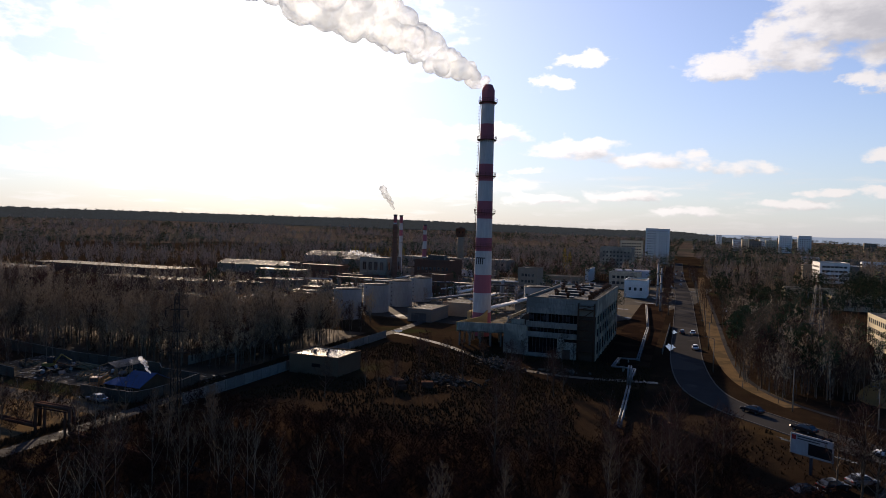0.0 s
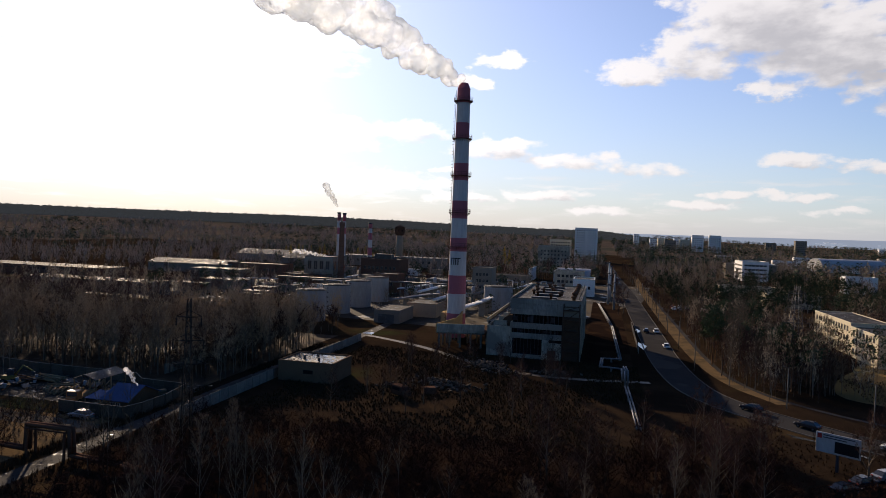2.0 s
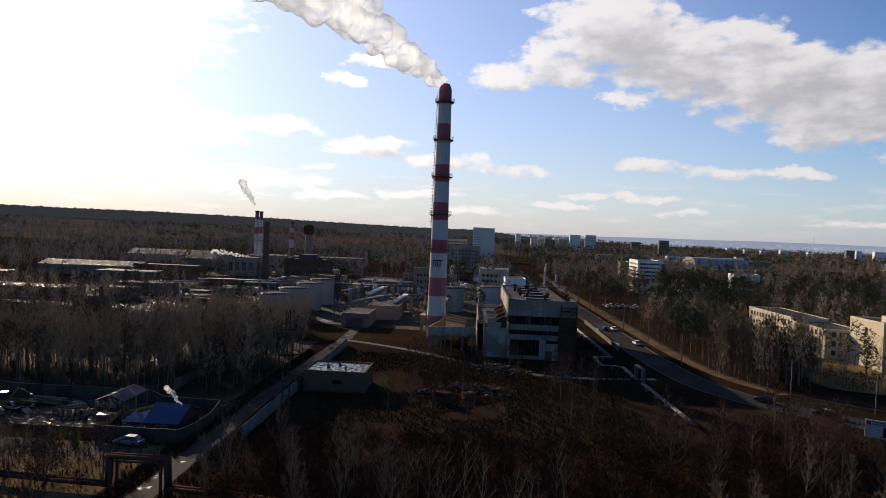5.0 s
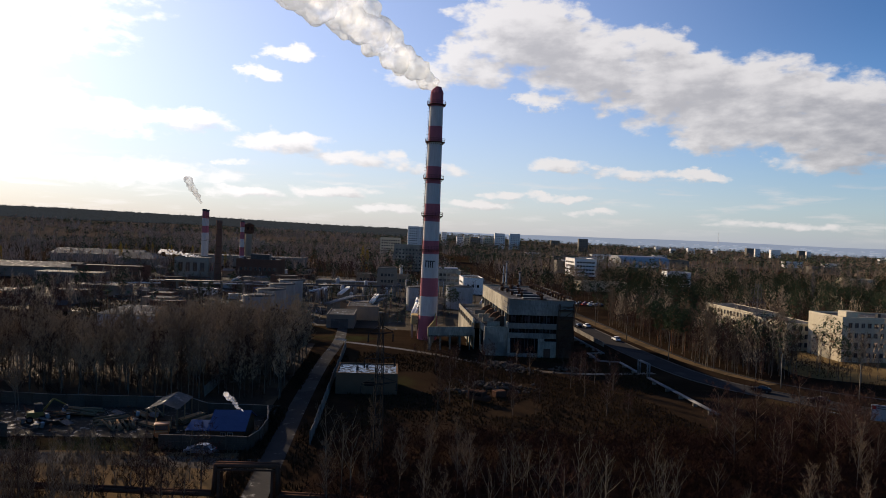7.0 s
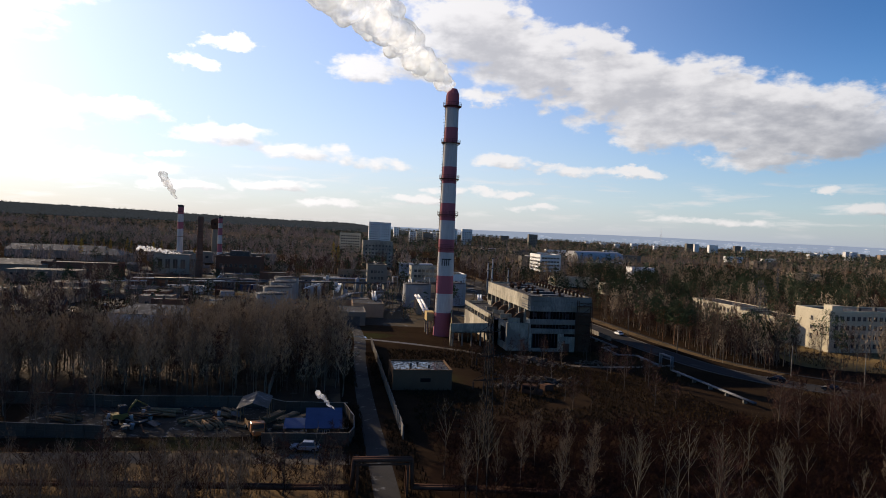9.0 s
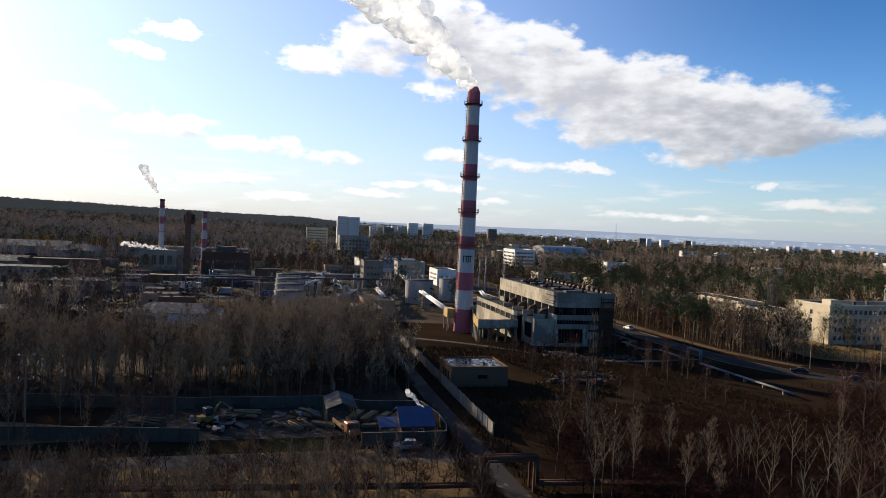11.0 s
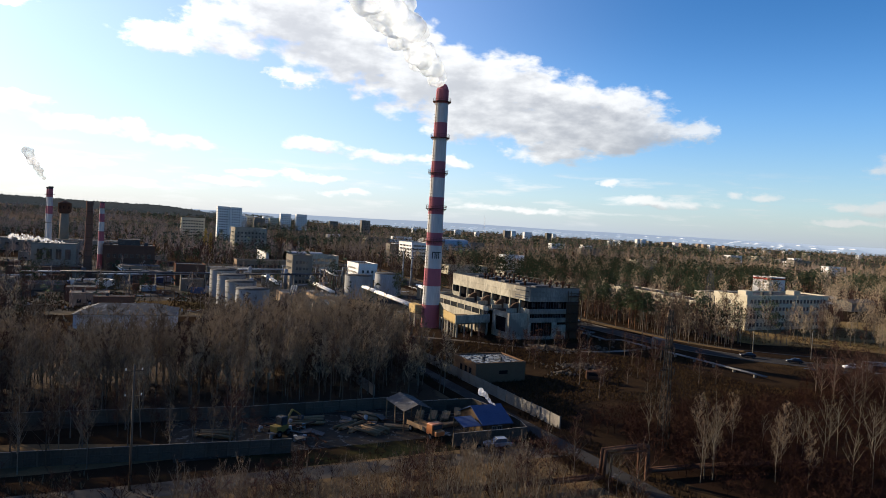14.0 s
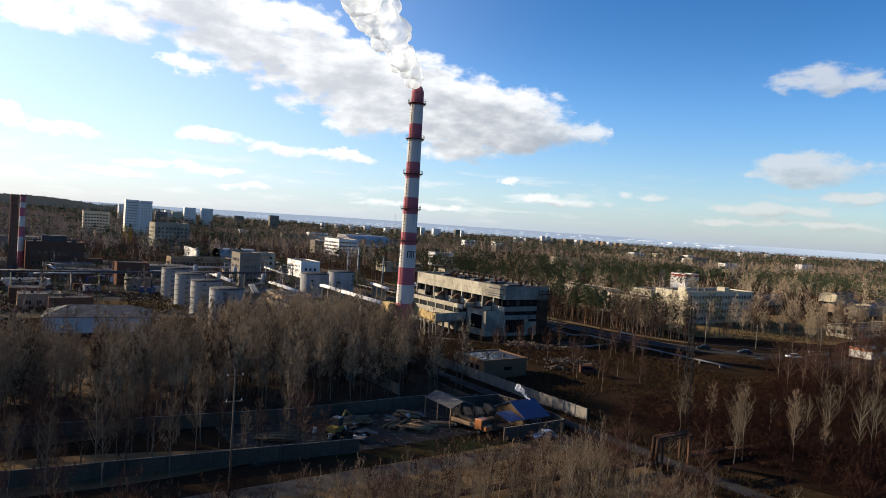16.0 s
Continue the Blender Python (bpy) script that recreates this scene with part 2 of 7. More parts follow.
M = dict(
    white_band=mat("white_paint_weathered", (.5, .49, .48), .8, dark=(.28, .265, .255), scale=.25, fine=2.5, streak=.12, vary=0),
    red_band=mat("red_paint_weathered", (.35, .11, .135), .8, dark=(.24, .08, .1), scale=.25, fine=2.5, streak=.12, vary=0),
    rust=mat("rusty_steel", (.1, .056, .038), .85, dark=(.05, .03, .022), vary=.2),
    steel=mat("dark_steel", (.07, .07, .075), .6, .3, vary=.2),
    concrete=mat("grey_concrete", (.2, .183, .152), .9, dark=(.1, .092, .078), scale=.35, fine=3, stain=(.2, .19, .165)),
    panel=mat("concrete_wall_panel", (.42, .385, .305), .9, dark=(.13, .12, .098), scale=.3, fine=2.2, streak=.3, stain=(.2, .185, .155), amount=.85, vary=.14),
    rust_wall=mat("sooty_brown_wall", (.09, .06, .045), .95, dark=(.045, .032, .025), scale=.4, fine=3, vary=.1),
    sash=mat("weathered_window_frame", (.26, .25, .23), .8, vary=.3, bump=0),
    hut_brick=mat("brown_brick", (.15, .095, .06), .9, dark=(.085, .055, .037), scale=.4, fine=5, vary=0),
    yellow_conc=mat("ochre_stained_concrete", (.42, .31, .15), .9, dark=(.28, .2, .1), scale=.4, fine=3),
    roof=mat("bitumen_roof_wet", (.04, .038, .038), .75, dark=(.02, .02, .02), scale=.3, fine=1.2, stain=(.07, .068, .066), vary=.1, wet=(.24, .8, .8, .37)),
    tin=mat("grey_tin_roof", (.1, .098, .096), .86, 0, dark=(.05, .048, .047), scale=.3, stain=(.07, .065, .06), wet=(.5, .85, .6, .4)),
    dark=mat("dark_opening", (.012, .012, .014), .9, vary=0, bump=0),
    glass=mat("window_glass", (.035, .038, .042), .12, 0, vary=.5, bump=0),
    plaster=mat("cream_plaster", (.5, .445, .33), .9, dark=(.34, .3, .22), scale=.25, fine=2, stain=(.42, .37, .27)),
    grey_brick=mat("grey_silicate_brick", (.2, .176, .145), .9, dark=(.11, .097, .08), scale=.3, fine=4),
    brick=mat("red_brick", (.14, .078, .056), .9, dark=(.075, .045, .035), scale=.4, fine=5),
    tan_brick=mat("tan_brick", (.3, .22, .15), .9, dark=(.19, .14, .1), scale=.4, fine=5),
    white=mat("white_panel", (.74, .72, .68), .8, dark=(.36, .345, .32), scale=.2, fine=2),
    tank=mat("pale_painted_tank", (.34, .345, .35), .6, 0, dark=(.17, .155, .135), scale=.3, fine=2, streak=.2),
    pipe=mat("galvanised_pipe_cladding", (.15, .15, .15), .55, .2, dark=(.08, .08, .08), scale=.6, fine=4),
    blue=mat("blue_metal_roof", (.055, .08, .15), .9, 0, dark=(.035, .05, .1), scale=.5, fine=4),
    asphalt=mat("asphalt", (.045, .043, .041), .88, dark=(.028, .026, .025), scale=.15, fine=6, stain=(.058, .054, .05), vary=0),
    kerb=mat("kerb_stone", (.1, .093, .085), .9),
    dirt=mat("trodden_earth", (.055, .045, .035), .9, dark=(.026, .021, .016), scale=.25, fine=3, vary=0, wet=(.2, .9, .4, .36)),
    works=mat("oily_works_yard", (.04, .034, .028), .9, dark=(.018, .015, .013), scale=.06, fine=.8, vary=0, stain=(.06, .044, .026), wet=(.3, .9, .09, .36)),
    puddle=mat("standing_water", (.02, .02, .02), .12, 0, vary=0, bump=0),
    timber=mat("sawn_timber", (.25, .165, .095), .85, dark=(.12, .08, .05), scale=.6, fine=6, vary=.3),
    orange=mat("orange_paint", (.4, .14, .04), .45, dark=(.35, .1, .03)),
    yellow=mat("muddy_yellow_paint", (.25, .18, .05), .6, dark=(.09, .07, .04), scale=1.2),
    white_car=mat("white_car_paint", (.7, .7, .7), .25, vary=.1, bump=0, amount=.15),
    black_car=mat("black_car_paint", (.02, .02, .023), .2, vary=.3, bump=0, amount=.2),
    grey_car=mat("silver_car_paint", (.33, .34, .36), .25, .3, vary=.3, bump=0, amount=.2),
    red_car=mat("red_car_paint", (.3, .03, .025), .25, vary=.2, bump=0, amount=.2),
    tyre=mat("tyre_rubber", (.015, .015, .015), .9, bump=0, vary=0),
    birch=mat("birch_bark", (.18, .158, .125), .9, dark=(.1, .085, .07), scale=.8, fine=4, streak=3, vary=.2, amount=.9),
    bark=mat("grey_brown_bark", (.13, .1, .075), .95, dark=(.07, .055, .04), vary=.3),
    pine_bark=mat("pine_bark", (.2, .11, .06), .95, dark=(.1, .06, .04), vary=.3),
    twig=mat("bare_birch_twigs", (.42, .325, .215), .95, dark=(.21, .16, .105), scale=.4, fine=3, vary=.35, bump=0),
    old_tank=mat("dull_grey_tank", (.27, .27, .265), .6, 0, dark=(.15, .14, .13), scale=.3, fine=2, streak=.2),
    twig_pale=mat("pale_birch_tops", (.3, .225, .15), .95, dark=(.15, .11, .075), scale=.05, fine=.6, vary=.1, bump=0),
    twig_dark=mat("dark_red_scrub_twigs", (.034, .017, .013), .95, dark=(.017, .009, .007), scale=.4, fine=3, vary=.3, bump=0),
    old_timber=mat("dark_old_timber", (.09, .062, .04), .9, dark=(.045, .032, .022), scale=.6, fine=6),
    wet_path=mat("wet_trodden_path", (.09, .075, .058), .5, dark=(.045, .037, .03), scale=.25, fine=3, vary=0),
    litter=mat("fallen_ochre_leaves", (.15, .1, .052), .95, dark=(.06, .042, .025), scale=.5, fine=5, vary=0, stain=(.085, .062, .036)),
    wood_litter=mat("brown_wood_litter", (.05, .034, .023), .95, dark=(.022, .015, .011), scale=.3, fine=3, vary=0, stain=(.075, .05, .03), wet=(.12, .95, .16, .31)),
    gravel=mat("trodden_gravel_lane", (.1, .085, .068), .9, dark=(.05, .042, .034), scale=.3, fine=4, vary=0, stain=(.06, .05, .04)),
    ochre=mat("dry_ochre_grass", (.062, .038, .019), .95, dark=(.03, .019, .011), scale=.3, fine=3, vary=.2, bump=0),
    pylon=mat("dull_dark_steel", (.035, .034, .033), .9, vary=0),
    young_bark=mat("grey_young_birch_bark", (.15, .13, .1), .9, dark=(.06, .05, .038), scale=.8, fine=4, streak=3, vary=.3),
    pale_bark=mat("pale_young_birch_bark", (.2, .176, .14), .9, dark=(.13, .11, .085), scale=.8, fine=4, streak=3, vary=.3),
    # stained panel for the front, darkened to hold that face's shade
    shaded_panel=mat("stained_panel_shade_toned", (.27, .25, .215), .9, dark=(.09, .083, .074), scale=.3, fine=2.2, streak=.3, stain=(.17, .158, .138), amount=.9, vary=.14),
    # lightened brown: distance haze over the far crowns is painted in
    twig_far=mat("hazed_brown_tree_tops", (.37, .28, .22), .95, dark=(.19, .14, .11), scale=.05, fine=.6, vary=.1, bump=0),
    lane=mat("damp_lane_asphalt", (.036, .034, .033), .86, dark=(.02, .019, .018), scale=.3, fine=4, vary=0, stain=(.05, .047, .044), wet=(.45, .88, .5, .35)),
    hut_roof=mat("flooded_bitumen_roof", (.04, .038, .038), .75, dark=(.02, .02, .02), scale=.6, fine=3, vary=0, wet=(.12, .7, 1.5, .5)),
    mud=mat("wet_rutted_mud", (.05, .041, .032), .9, dark=(.022, .018, .014), scale=.35, fine=3, vary=0, wet=(.16, .9, .7, .4)),
    # near-black litter: the shade under the scrub is part of this colour
    thicket=mat("leaf_litter_painted_shade", (.02, .012, .0085), .95, dark=(.01, .007, .005), scale=.2, fine=2.5, vary=0, stain=(.03, .018, .011)),
    twig_grey=mat("grey_birch_twigs", (.1, .083, .056), .95, dark=(.048, .04, .028), scale=.4, fine=3, vary=.3, bump=0),
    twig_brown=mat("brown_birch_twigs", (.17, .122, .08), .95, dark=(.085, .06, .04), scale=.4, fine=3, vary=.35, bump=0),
    twig_red=mat("reddish_twigs", (.075, .04, .03), .95, dark=(.038, .021, .016), scale=.4, fine=3, vary=.35, bump=0),
    needle=mat("pine_needles", (.055, .07, .038), .85, dark=(.026, .037, .02), scale=.6, fine=3, vary=.35, bump=0),
    # paler copy of the needles that carries distance haze in its colour
    needle_far=mat("hazed_pine_needles", (.075, .092, .056), .9, dark=(.036, .046, .028), scale=.05, fine=.6, vary=.1, bump=0),
    gold=mat("golden_poplar_leaves", (.38, .25, .04), .8, dark=(.2, .13, .03), scale=.6, fine=3, vary=.2, bump=0),
    straw=mat("pale_dead_grass", (.15, .108, .064), .95, dark=(.07, .05, .03), scale=.3, fine=3, vary=.2, bump=0),
    scrub=mat("dead_weeds", (.05, .032, .018), .95, dark=(.025, .016, .011), scale=.3, fine=3, vary=.2, bump=0),
    rubble=mat("broken_concrete", (.1, .083, .066), .95, dark=(.045, .037, .03), vary=.35),
)


def far_wood(name, light, shade, green):
    m = mat(name, light, .95, dark=shade, scale=.012, fine=.09, vary=0, bump=0, amount=1.0, stain=green)
    return m


M["far_wood"] = far_wood("distant_woodland", (.1, .076, .058), (.05, .04, .032), (.05, .048, .036))
# distance haze is put into the blue base colour and a pale emission
M["ridge_blue"] = mat("far_ridge_haze_glow", (.2, .25, .33), 1, dark=(.16, .21, .29), scale=.004, fine=.03, vary=0, bump=0)
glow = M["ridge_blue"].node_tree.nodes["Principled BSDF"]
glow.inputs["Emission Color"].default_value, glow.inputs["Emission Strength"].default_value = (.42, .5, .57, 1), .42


def ground_material():
    """Brown litter, ochre grass and dark damp patches."""
    m = bpy.data.materials.new("autumn_ground")
    m.use_nodes = True
    t = m.node_tree
    p = t.nodes["Principled BSDF"]
    co = t.nodes.new("ShaderNodeTexCoord")

    def noise_at(scale, detail=6, rough=.65):
        n = t.nodes.new("ShaderNodeTexNoise")
        n.inputs["Scale"].default_value, n.inputs["Detail"].default_value, n.inputs["Roughness"].default_value = scale, detail, rough
        t.links.new(co.outputs["Object"], n.inputs["Vector"])
        return n.outputs[0]

    def step(v, lo, hi):
        r = t.nodes.new("ShaderNodeMapRange")
        r.interpolation_type = "SMOOTHSTEP"
        r.inputs[1].default_value, r.inputs[2].default_value = lo, hi
        t.links.new(v, r.inputs[0])
        return r.outputs[0]

    def over(a, b, f):
        x = t.nodes.new("ShaderNodeMix")
        x.data_type = "RGBA"
        t.links.new(f, x.inputs["Factor"])
        for key, v in (("A", a), ("B", b)):
            if isinstance(v, tuple):
                x.inputs[key].default_value = (*v, 1)
            else:
                t.links.new(v, x.inputs[key])
        return x.outputs["Result"]

    c = over((.018, .012, .008), (.03, .0195, .012), step(noise_at(.03), .4, .6))
    c = over(c, (.058, .037, .017), step(noise_at(.011), .55, .67))
    c = over(c, (.03, .032, .013), step(noise_at(.018, 5), .58, .7))
    c = over(c, (.02, .013, .009), step(noise_at(.25), .5, .75))
    c = over(c, (.06, .042, .025), step(noise_at(1.3), .6, .78))
    t.links.new(c, p.inputs["Base Color"])
    p.inputs["Roughness"].default_value = .95
    p.inputs["Specular IOR Level"].default_value = 0
    b = t.nodes.new("ShaderNodeBump")
    b.inputs["Strength"].default_value, b.inputs["Distance"].default_value = .6, .3
    t.links.new(noise_at(2.2), b.inputs["Height"])
    t.links.new(b.outputs[0], p.inputs["Normal"])
    return m


M["ground"] = ground_material()

# ---- mesh helpers ----
def part(name, bm, material, parent=None, label=""):
    me = bpy.data.meshes.new(name)
    bm.to_mesh(me)
    bm.free()
    me.materials.append(M[material])
    ob = new(name, me)
    if parent:
        ob.parent = parent
    if label:
        ob["label"] = label
    return ob


def share(name, me, m, parent, label=""):
    """An object of its own on a mesh that alike pieces share."""
    ob = new(name, me)
    ob.parent = parent
    ob.matrix_local = m
    if label:
        ob["label"] = label
    return ob


def mesh(name, bm, material):
    me = bpy.data.meshes.new(name)
    bm.to_mesh(me)
    bm.free()
    me.materials.append(M[material])
    return me


def box(bm, x0, y0, z0, x1, y1, z1, bevel=0.0):
    r = bmesh.ops.create_cube(bm, size=1, matrix=Matrix.LocRotScale(((x0 + x1) / 2, (y0 + y1) / 2, (z0 + z1) / 2), None, (x1 - x0, y1 - y0, z1 - z0)))
    if bevel:
        edges = list({e for v in r["verts"] for e in v.link_edges})
        bmesh.ops.bevel(bm, geom=edges, offset=bevel, segments=1, affect="EDGES")
    return bm


def boxes(*rows, bevel=0.0):
    bm = bmesh.new()
    for r in rows:
        box(bm, *r, bevel=bevel)
    return bm


def turned(bm, profile, sides=32, cx=0, cy=0, cap=True):
    """A body of revolution from (radius, height) rows."""
    rings = []
    for r, z in profile:
        rings.append([bm.verts.new((cx + r * math.cos(2 * math.pi * i / sides), cy + r * math.sin(2 * math.pi * i / sides), z)) for i in range(sides)])
    for a, b in zip(rings, rings[1:]):
        for i in range(sides):
            f = bm.faces.new((a[i], a[(i + 1) % sides], b[(i + 1) % sides], b[i]))
            f.smooth = True
    if cap:
        bm.faces.new(rings[-1])
        bm.faces.new(rings[0][::-1])
    return bm


def tube(bm, a, b, r0, r1=None, sides=6):
    """A tapered bar from a to b."""
    a, b = Vector(a), Vector(b)
    q = (b - a).to_track_quat("Z", "Y").to_matrix()
    r1 = r0 if r1 is None else r1
    ra, rb = [], []
    for i in range(sides):
        o = Vector((math.cos(2 * math.pi * i / sides), math.sin(2 * math.pi * i / sides), 0))
        ra.append(bm.verts.new(a + q @ (o * r0)))
        rb.append(bm.verts.new(b + q @ (o * r1)))
    for i in range(sides):
        bm.faces.new((ra[i], ra[(i + 1) % sides], rb[(i + 1) % sides], rb[i])).smooth = True
    bm.faces.new(rb)
    bm.faces.new(ra[::-1])
    return bm


def thing(name, m, label, category, group=""):
    ob = new(name)
    ob.matrix_world = m
    return tagged(ob, label, category, group)


def strip(bm, line, width, z=0.0, thick=None):
    """A ribbon along a line of plan points."""
    pts = [Vector((*p, 0)) for p in line]
    left, right = [], []
    for i, p in enumerate(pts):
        d = (pts[min(i + 1, len(pts) - 1)] - pts[max(i - 1, 0)]).normalized()
        n = Vector((-d.y, d.x, 0))
        w = width[i] if isinstance(width, (list, tuple)) else width
        left.append(bm.verts.new(p + n * w / 2 + Vector((0, 0, z))))
        right.append(bm.verts.new(p - n * w / 2 + Vector((0, 0, z))))
    faces = [bm.faces.new((right[i], right[i + 1], left[i + 1], left[i])) for i in range(len(pts) - 1)]
    if thick:
        r = bmesh.ops.extrude_face_region(bm, geom=faces)
        bmesh.ops.translate(bm, verts=[v for v in r["geom"] if isinstance(v, bmesh.types.BMVert)], vec=(0, 0, thick))
    return bm


def smooth_line(pts, n=6):
    """Catmull-Rom points through a plan line."""
    p = [Vector(q) for q in pts]
    p = [2 * p[0] - p[1]] + p + [2 * p[-1] - p[-2]]
    res = []
    for i in range(1, len(p) - 2):
        for k in range(n):
            t = k / n
            a, b, c, d = p[i - 1:i + 3]
            res.append(tuple(0.5 * (2 * b + (c - a) * t + (2 * a - 5 * b + 4 * c - d) * t * t + (3 * b - a - 3 * c + d) * t ** 3)))
    return res + [tuple(p[-2])]


def off(line, d):
    """The plan line moved d metres to its left."""
    res = []
    for i, p in enumerate(line):
        a, b = Vector(line[max(i - 1, 0)]), Vector(line[min(i + 1, len(line) - 1)])
        t = (b - a).normalized()
        res.append((p[0] - t.y * d, p[1] + t.x * d))
    return res


# ---- ground, road, paths ----
def hill(x, y):
    """The ground rises to a wooded ridge far beyond the works."""
    az = math.degrees(math.atan2(x + 60, y))
    r = math.hypot(x + 60, y)
    h = np.interp(az, [-120, -55, -30, -15, 0, 8, 15, 40, 180], [55, 64, 68, 57, 42, 27, 8, 0, 0])
    return float(h * np.clip((r - 1150) / 2250, 0, 1) ** 1.2)


def build_ground():
    bm = bmesh.new()
    xs = sorted({*range(-4600, 4601, 200), *range(-300, 301, 20)})
    ys = sorted({*range(-3000, 4601, 200), *range(-60, 401, 20)})
    grid = [[bm.verts.new((x, y, hill(x, y))) for x in xs] for y in ys]
    for j in range(len(ys) - 1):
        for i in range(len(xs) - 1):
            f = bm.faces.new((grid[j][i], grid[j][i + 1], grid[j + 1][i + 1], grid[j + 1][i]))
            f.smooth = True
            c = f.calc_center_median()
            f.material_index = 1 if math.hypot(c.x, c.y) > 1150 else 0
    sheet = part("ground", bm, "ground")
    sheet.data.materials.append(M["far_wood"])
    tagged(sheet, "brown autumn ground of dead grass and leaf litter", "ground", kind="structure")


build_ground()
ROAD = smooth_line([(-14, 900), (-9, 600), (-3.5, 420), (-1.5, 300), (-0.5, 230), (0.2, 190), (3, 160), (8.5, 145), (17, 134.5), (28, 124), (45, 112), (70, 98), (130, 76)])
tagged(part("road", strip(bmesh.new(), ROAD, 8.2, 0.02), "asphalt"), "worn grey asphalt road with damp patches", "road", kind="structure")
for side in (4.25, -4.25):
    tagged(part("kerb", strip(bmesh.new(), off(ROAD, side), 0.25, 0.0, 0.16), "kerb"), "low grey concrete kerb along the road", "kerb", kind="structure")
M["lawn"] = mat("ochre_autumn_lawn", (.2, .135, .06), .95, dark=(.1, .07, .032), scale=.12, fine=1.6, vary=0, stain=(.14, .105, .045))
VERGE = smooth_line([(9, 600), (7.5, 420), (8, 300), (9, 230), (10.5, 190), (14, 166), (21, 150)])
tagged(part("verge", strip(bmesh.new(), VERGE, [4.5] * len(VERGE), 0.009), "litter"), "ochre grass verge beside the road", "grass", kind="structure")
side_road = smooth_line([(36, 118), (33, 108), (28, 98), (20, 88), (5, 80)])
tagged(part("road", strip(bmesh.new(), side_road, 11, 0.016), "asphalt"), "asphalt side road and parking bay", "road", kind="structure")
LANE = smooth_line([(-91.5, -150), (-91.5, -50), (-91.5, 20), (-92, 78), (-92.6, 120), (-92.4, 160), (-91, 195), (-92, 230)])
tagged(part("lane", strip(bmesh.new(), LANE, 3.4, 0.02), "lane"), "narrow wet asphalt lane along the concrete fence", "lane", kind="structure")
front = smooth_line([(-260, 96), (-200, 93), (-160, 91), (-125, 90), (-93, 88)])
tagged(part("lane", strip(bmesh.new(), front, 4.5, 0.012), "gravel"), "unpaved lane in front of the yard wall", "lane", kind="structure")
PATH = smooth_line([(-91, 196), (-84, 193), (-68, 183), (-51, 168), (-40, 160), (-25, 157), (-6, 160)])
tagged(part("path", strip(bmesh.new(), PATH, 2.2, 0.012), "wet_path"), "trodden pale earth path across the waste ground", "path", kind="structure")
M["works_grass"] = mat("dull_ochre_grass", (.1, .066, .03), .95, dark=(.045, .032, .016), scale=.12, fine=1.6, vary=0, stain=(.06, .046, .022))
bm = bmesh.new()
ring = [bm.verts.new((100 + 62 * math.cos(a) + 5 * math.sin(5 * a), 176 + 44 * math.sin(a) + 3 * math.sin(7 * a), .007)) for a in [2 * math.pi * k / 64 for k in range(64)]]
bm.faces.new(ring)
tagged(part("lawn", bm, "lawn"), "rough ochre lawn round the cream block", "grass", kind="structure")
for cx, cy, rx, ry in ((-150, 262, 26, 14), (-150, 318, 9, 6), (-300, 300, 60, 12)):
    bm = bmesh.new()
    bm.faces.new([bm.verts.new((cx + rx * math.cos(a) + .08 * rx * math.sin(5 * a), cy + ry * math.sin(a) + .08 * ry * math.sin(7 * a), .007)) for a in [2 * math.pi * k / 48 for k in range(48)]])
    tagged(part("lawn", bm, "works_grass"), "ochre grass between the works buildings", "grass", kind="structure")
bm = bmesh.new()
ring = [bm.verts.new((-190 + 50 * math.cos(a) + 1.5 * math.sin(5 * a), 109 - .12 * 50 * math.cos(a) + 6.5 * math.sin(a) + .6 * math.sin(7 * a), .009)) for a in [2 * math.pi * k / 40 for k in range(40)]]
bm.faces.new(ring)
tagged(part("litter_patch", bm, "litter"), "ochre leaf litter on the ground between the yard walls", "ground", kind="structure")
# dark sheet that paints the scrub's shade on the ground
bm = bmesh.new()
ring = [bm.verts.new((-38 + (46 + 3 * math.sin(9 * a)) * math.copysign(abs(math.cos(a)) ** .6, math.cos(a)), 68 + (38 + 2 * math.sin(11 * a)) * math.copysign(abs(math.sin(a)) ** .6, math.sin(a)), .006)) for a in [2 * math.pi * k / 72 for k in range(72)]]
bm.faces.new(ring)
tagged(part("thicket_ground", bm, "thicket"), "leaf litter under the scrub, its shade put into the colour", "ground", kind="structure")
tagged(part("rough_grass", strip(bmesh.new(), [(-270, 68), (-97.5, 68)], 50, 0.004), "litter"), "ochre dead grass and leaves in front of the yard", "ground", kind="structure")
# the same dark sheet, laid over sunlit ground beside the boiler house
tagged(part("thicket_ground", strip(bmesh.new(), [(-15.5, 176), (-15.5, 345)], 13, 0.0065), "thicket"), "dark strip of ground under the heating pipes", "ground", kind="structure")
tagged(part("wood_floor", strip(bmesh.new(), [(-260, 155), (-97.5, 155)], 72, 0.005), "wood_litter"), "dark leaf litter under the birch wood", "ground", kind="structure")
tagged(part("works_ground", strip(bmesh.new(), [(-150, 236), (-140, 300), (-120, 380), (-110, 480)], [200, 240, 250, 250], 0.004), "works"), "dark damp asphalt and trodden earth between the works buildings", "ground", kind="structure")
tagged(part("yard_ground", strip(bmesh.new(), [(-150, 110), (-96, 110)], 21, 0.008), "mud"), "muddy churned ground of the timber yard", "ground", kind="structure")
tagged(part("pavement", strip(bmesh.new(), smooth_line([(10, 420), (11, 300), (12, 200), (16, 165), (26, 147), (45, 133), (80, 112)]), 1.3, 0.02), "asphalt"), "worn footpath beside the road", "pavement", kind="structure")


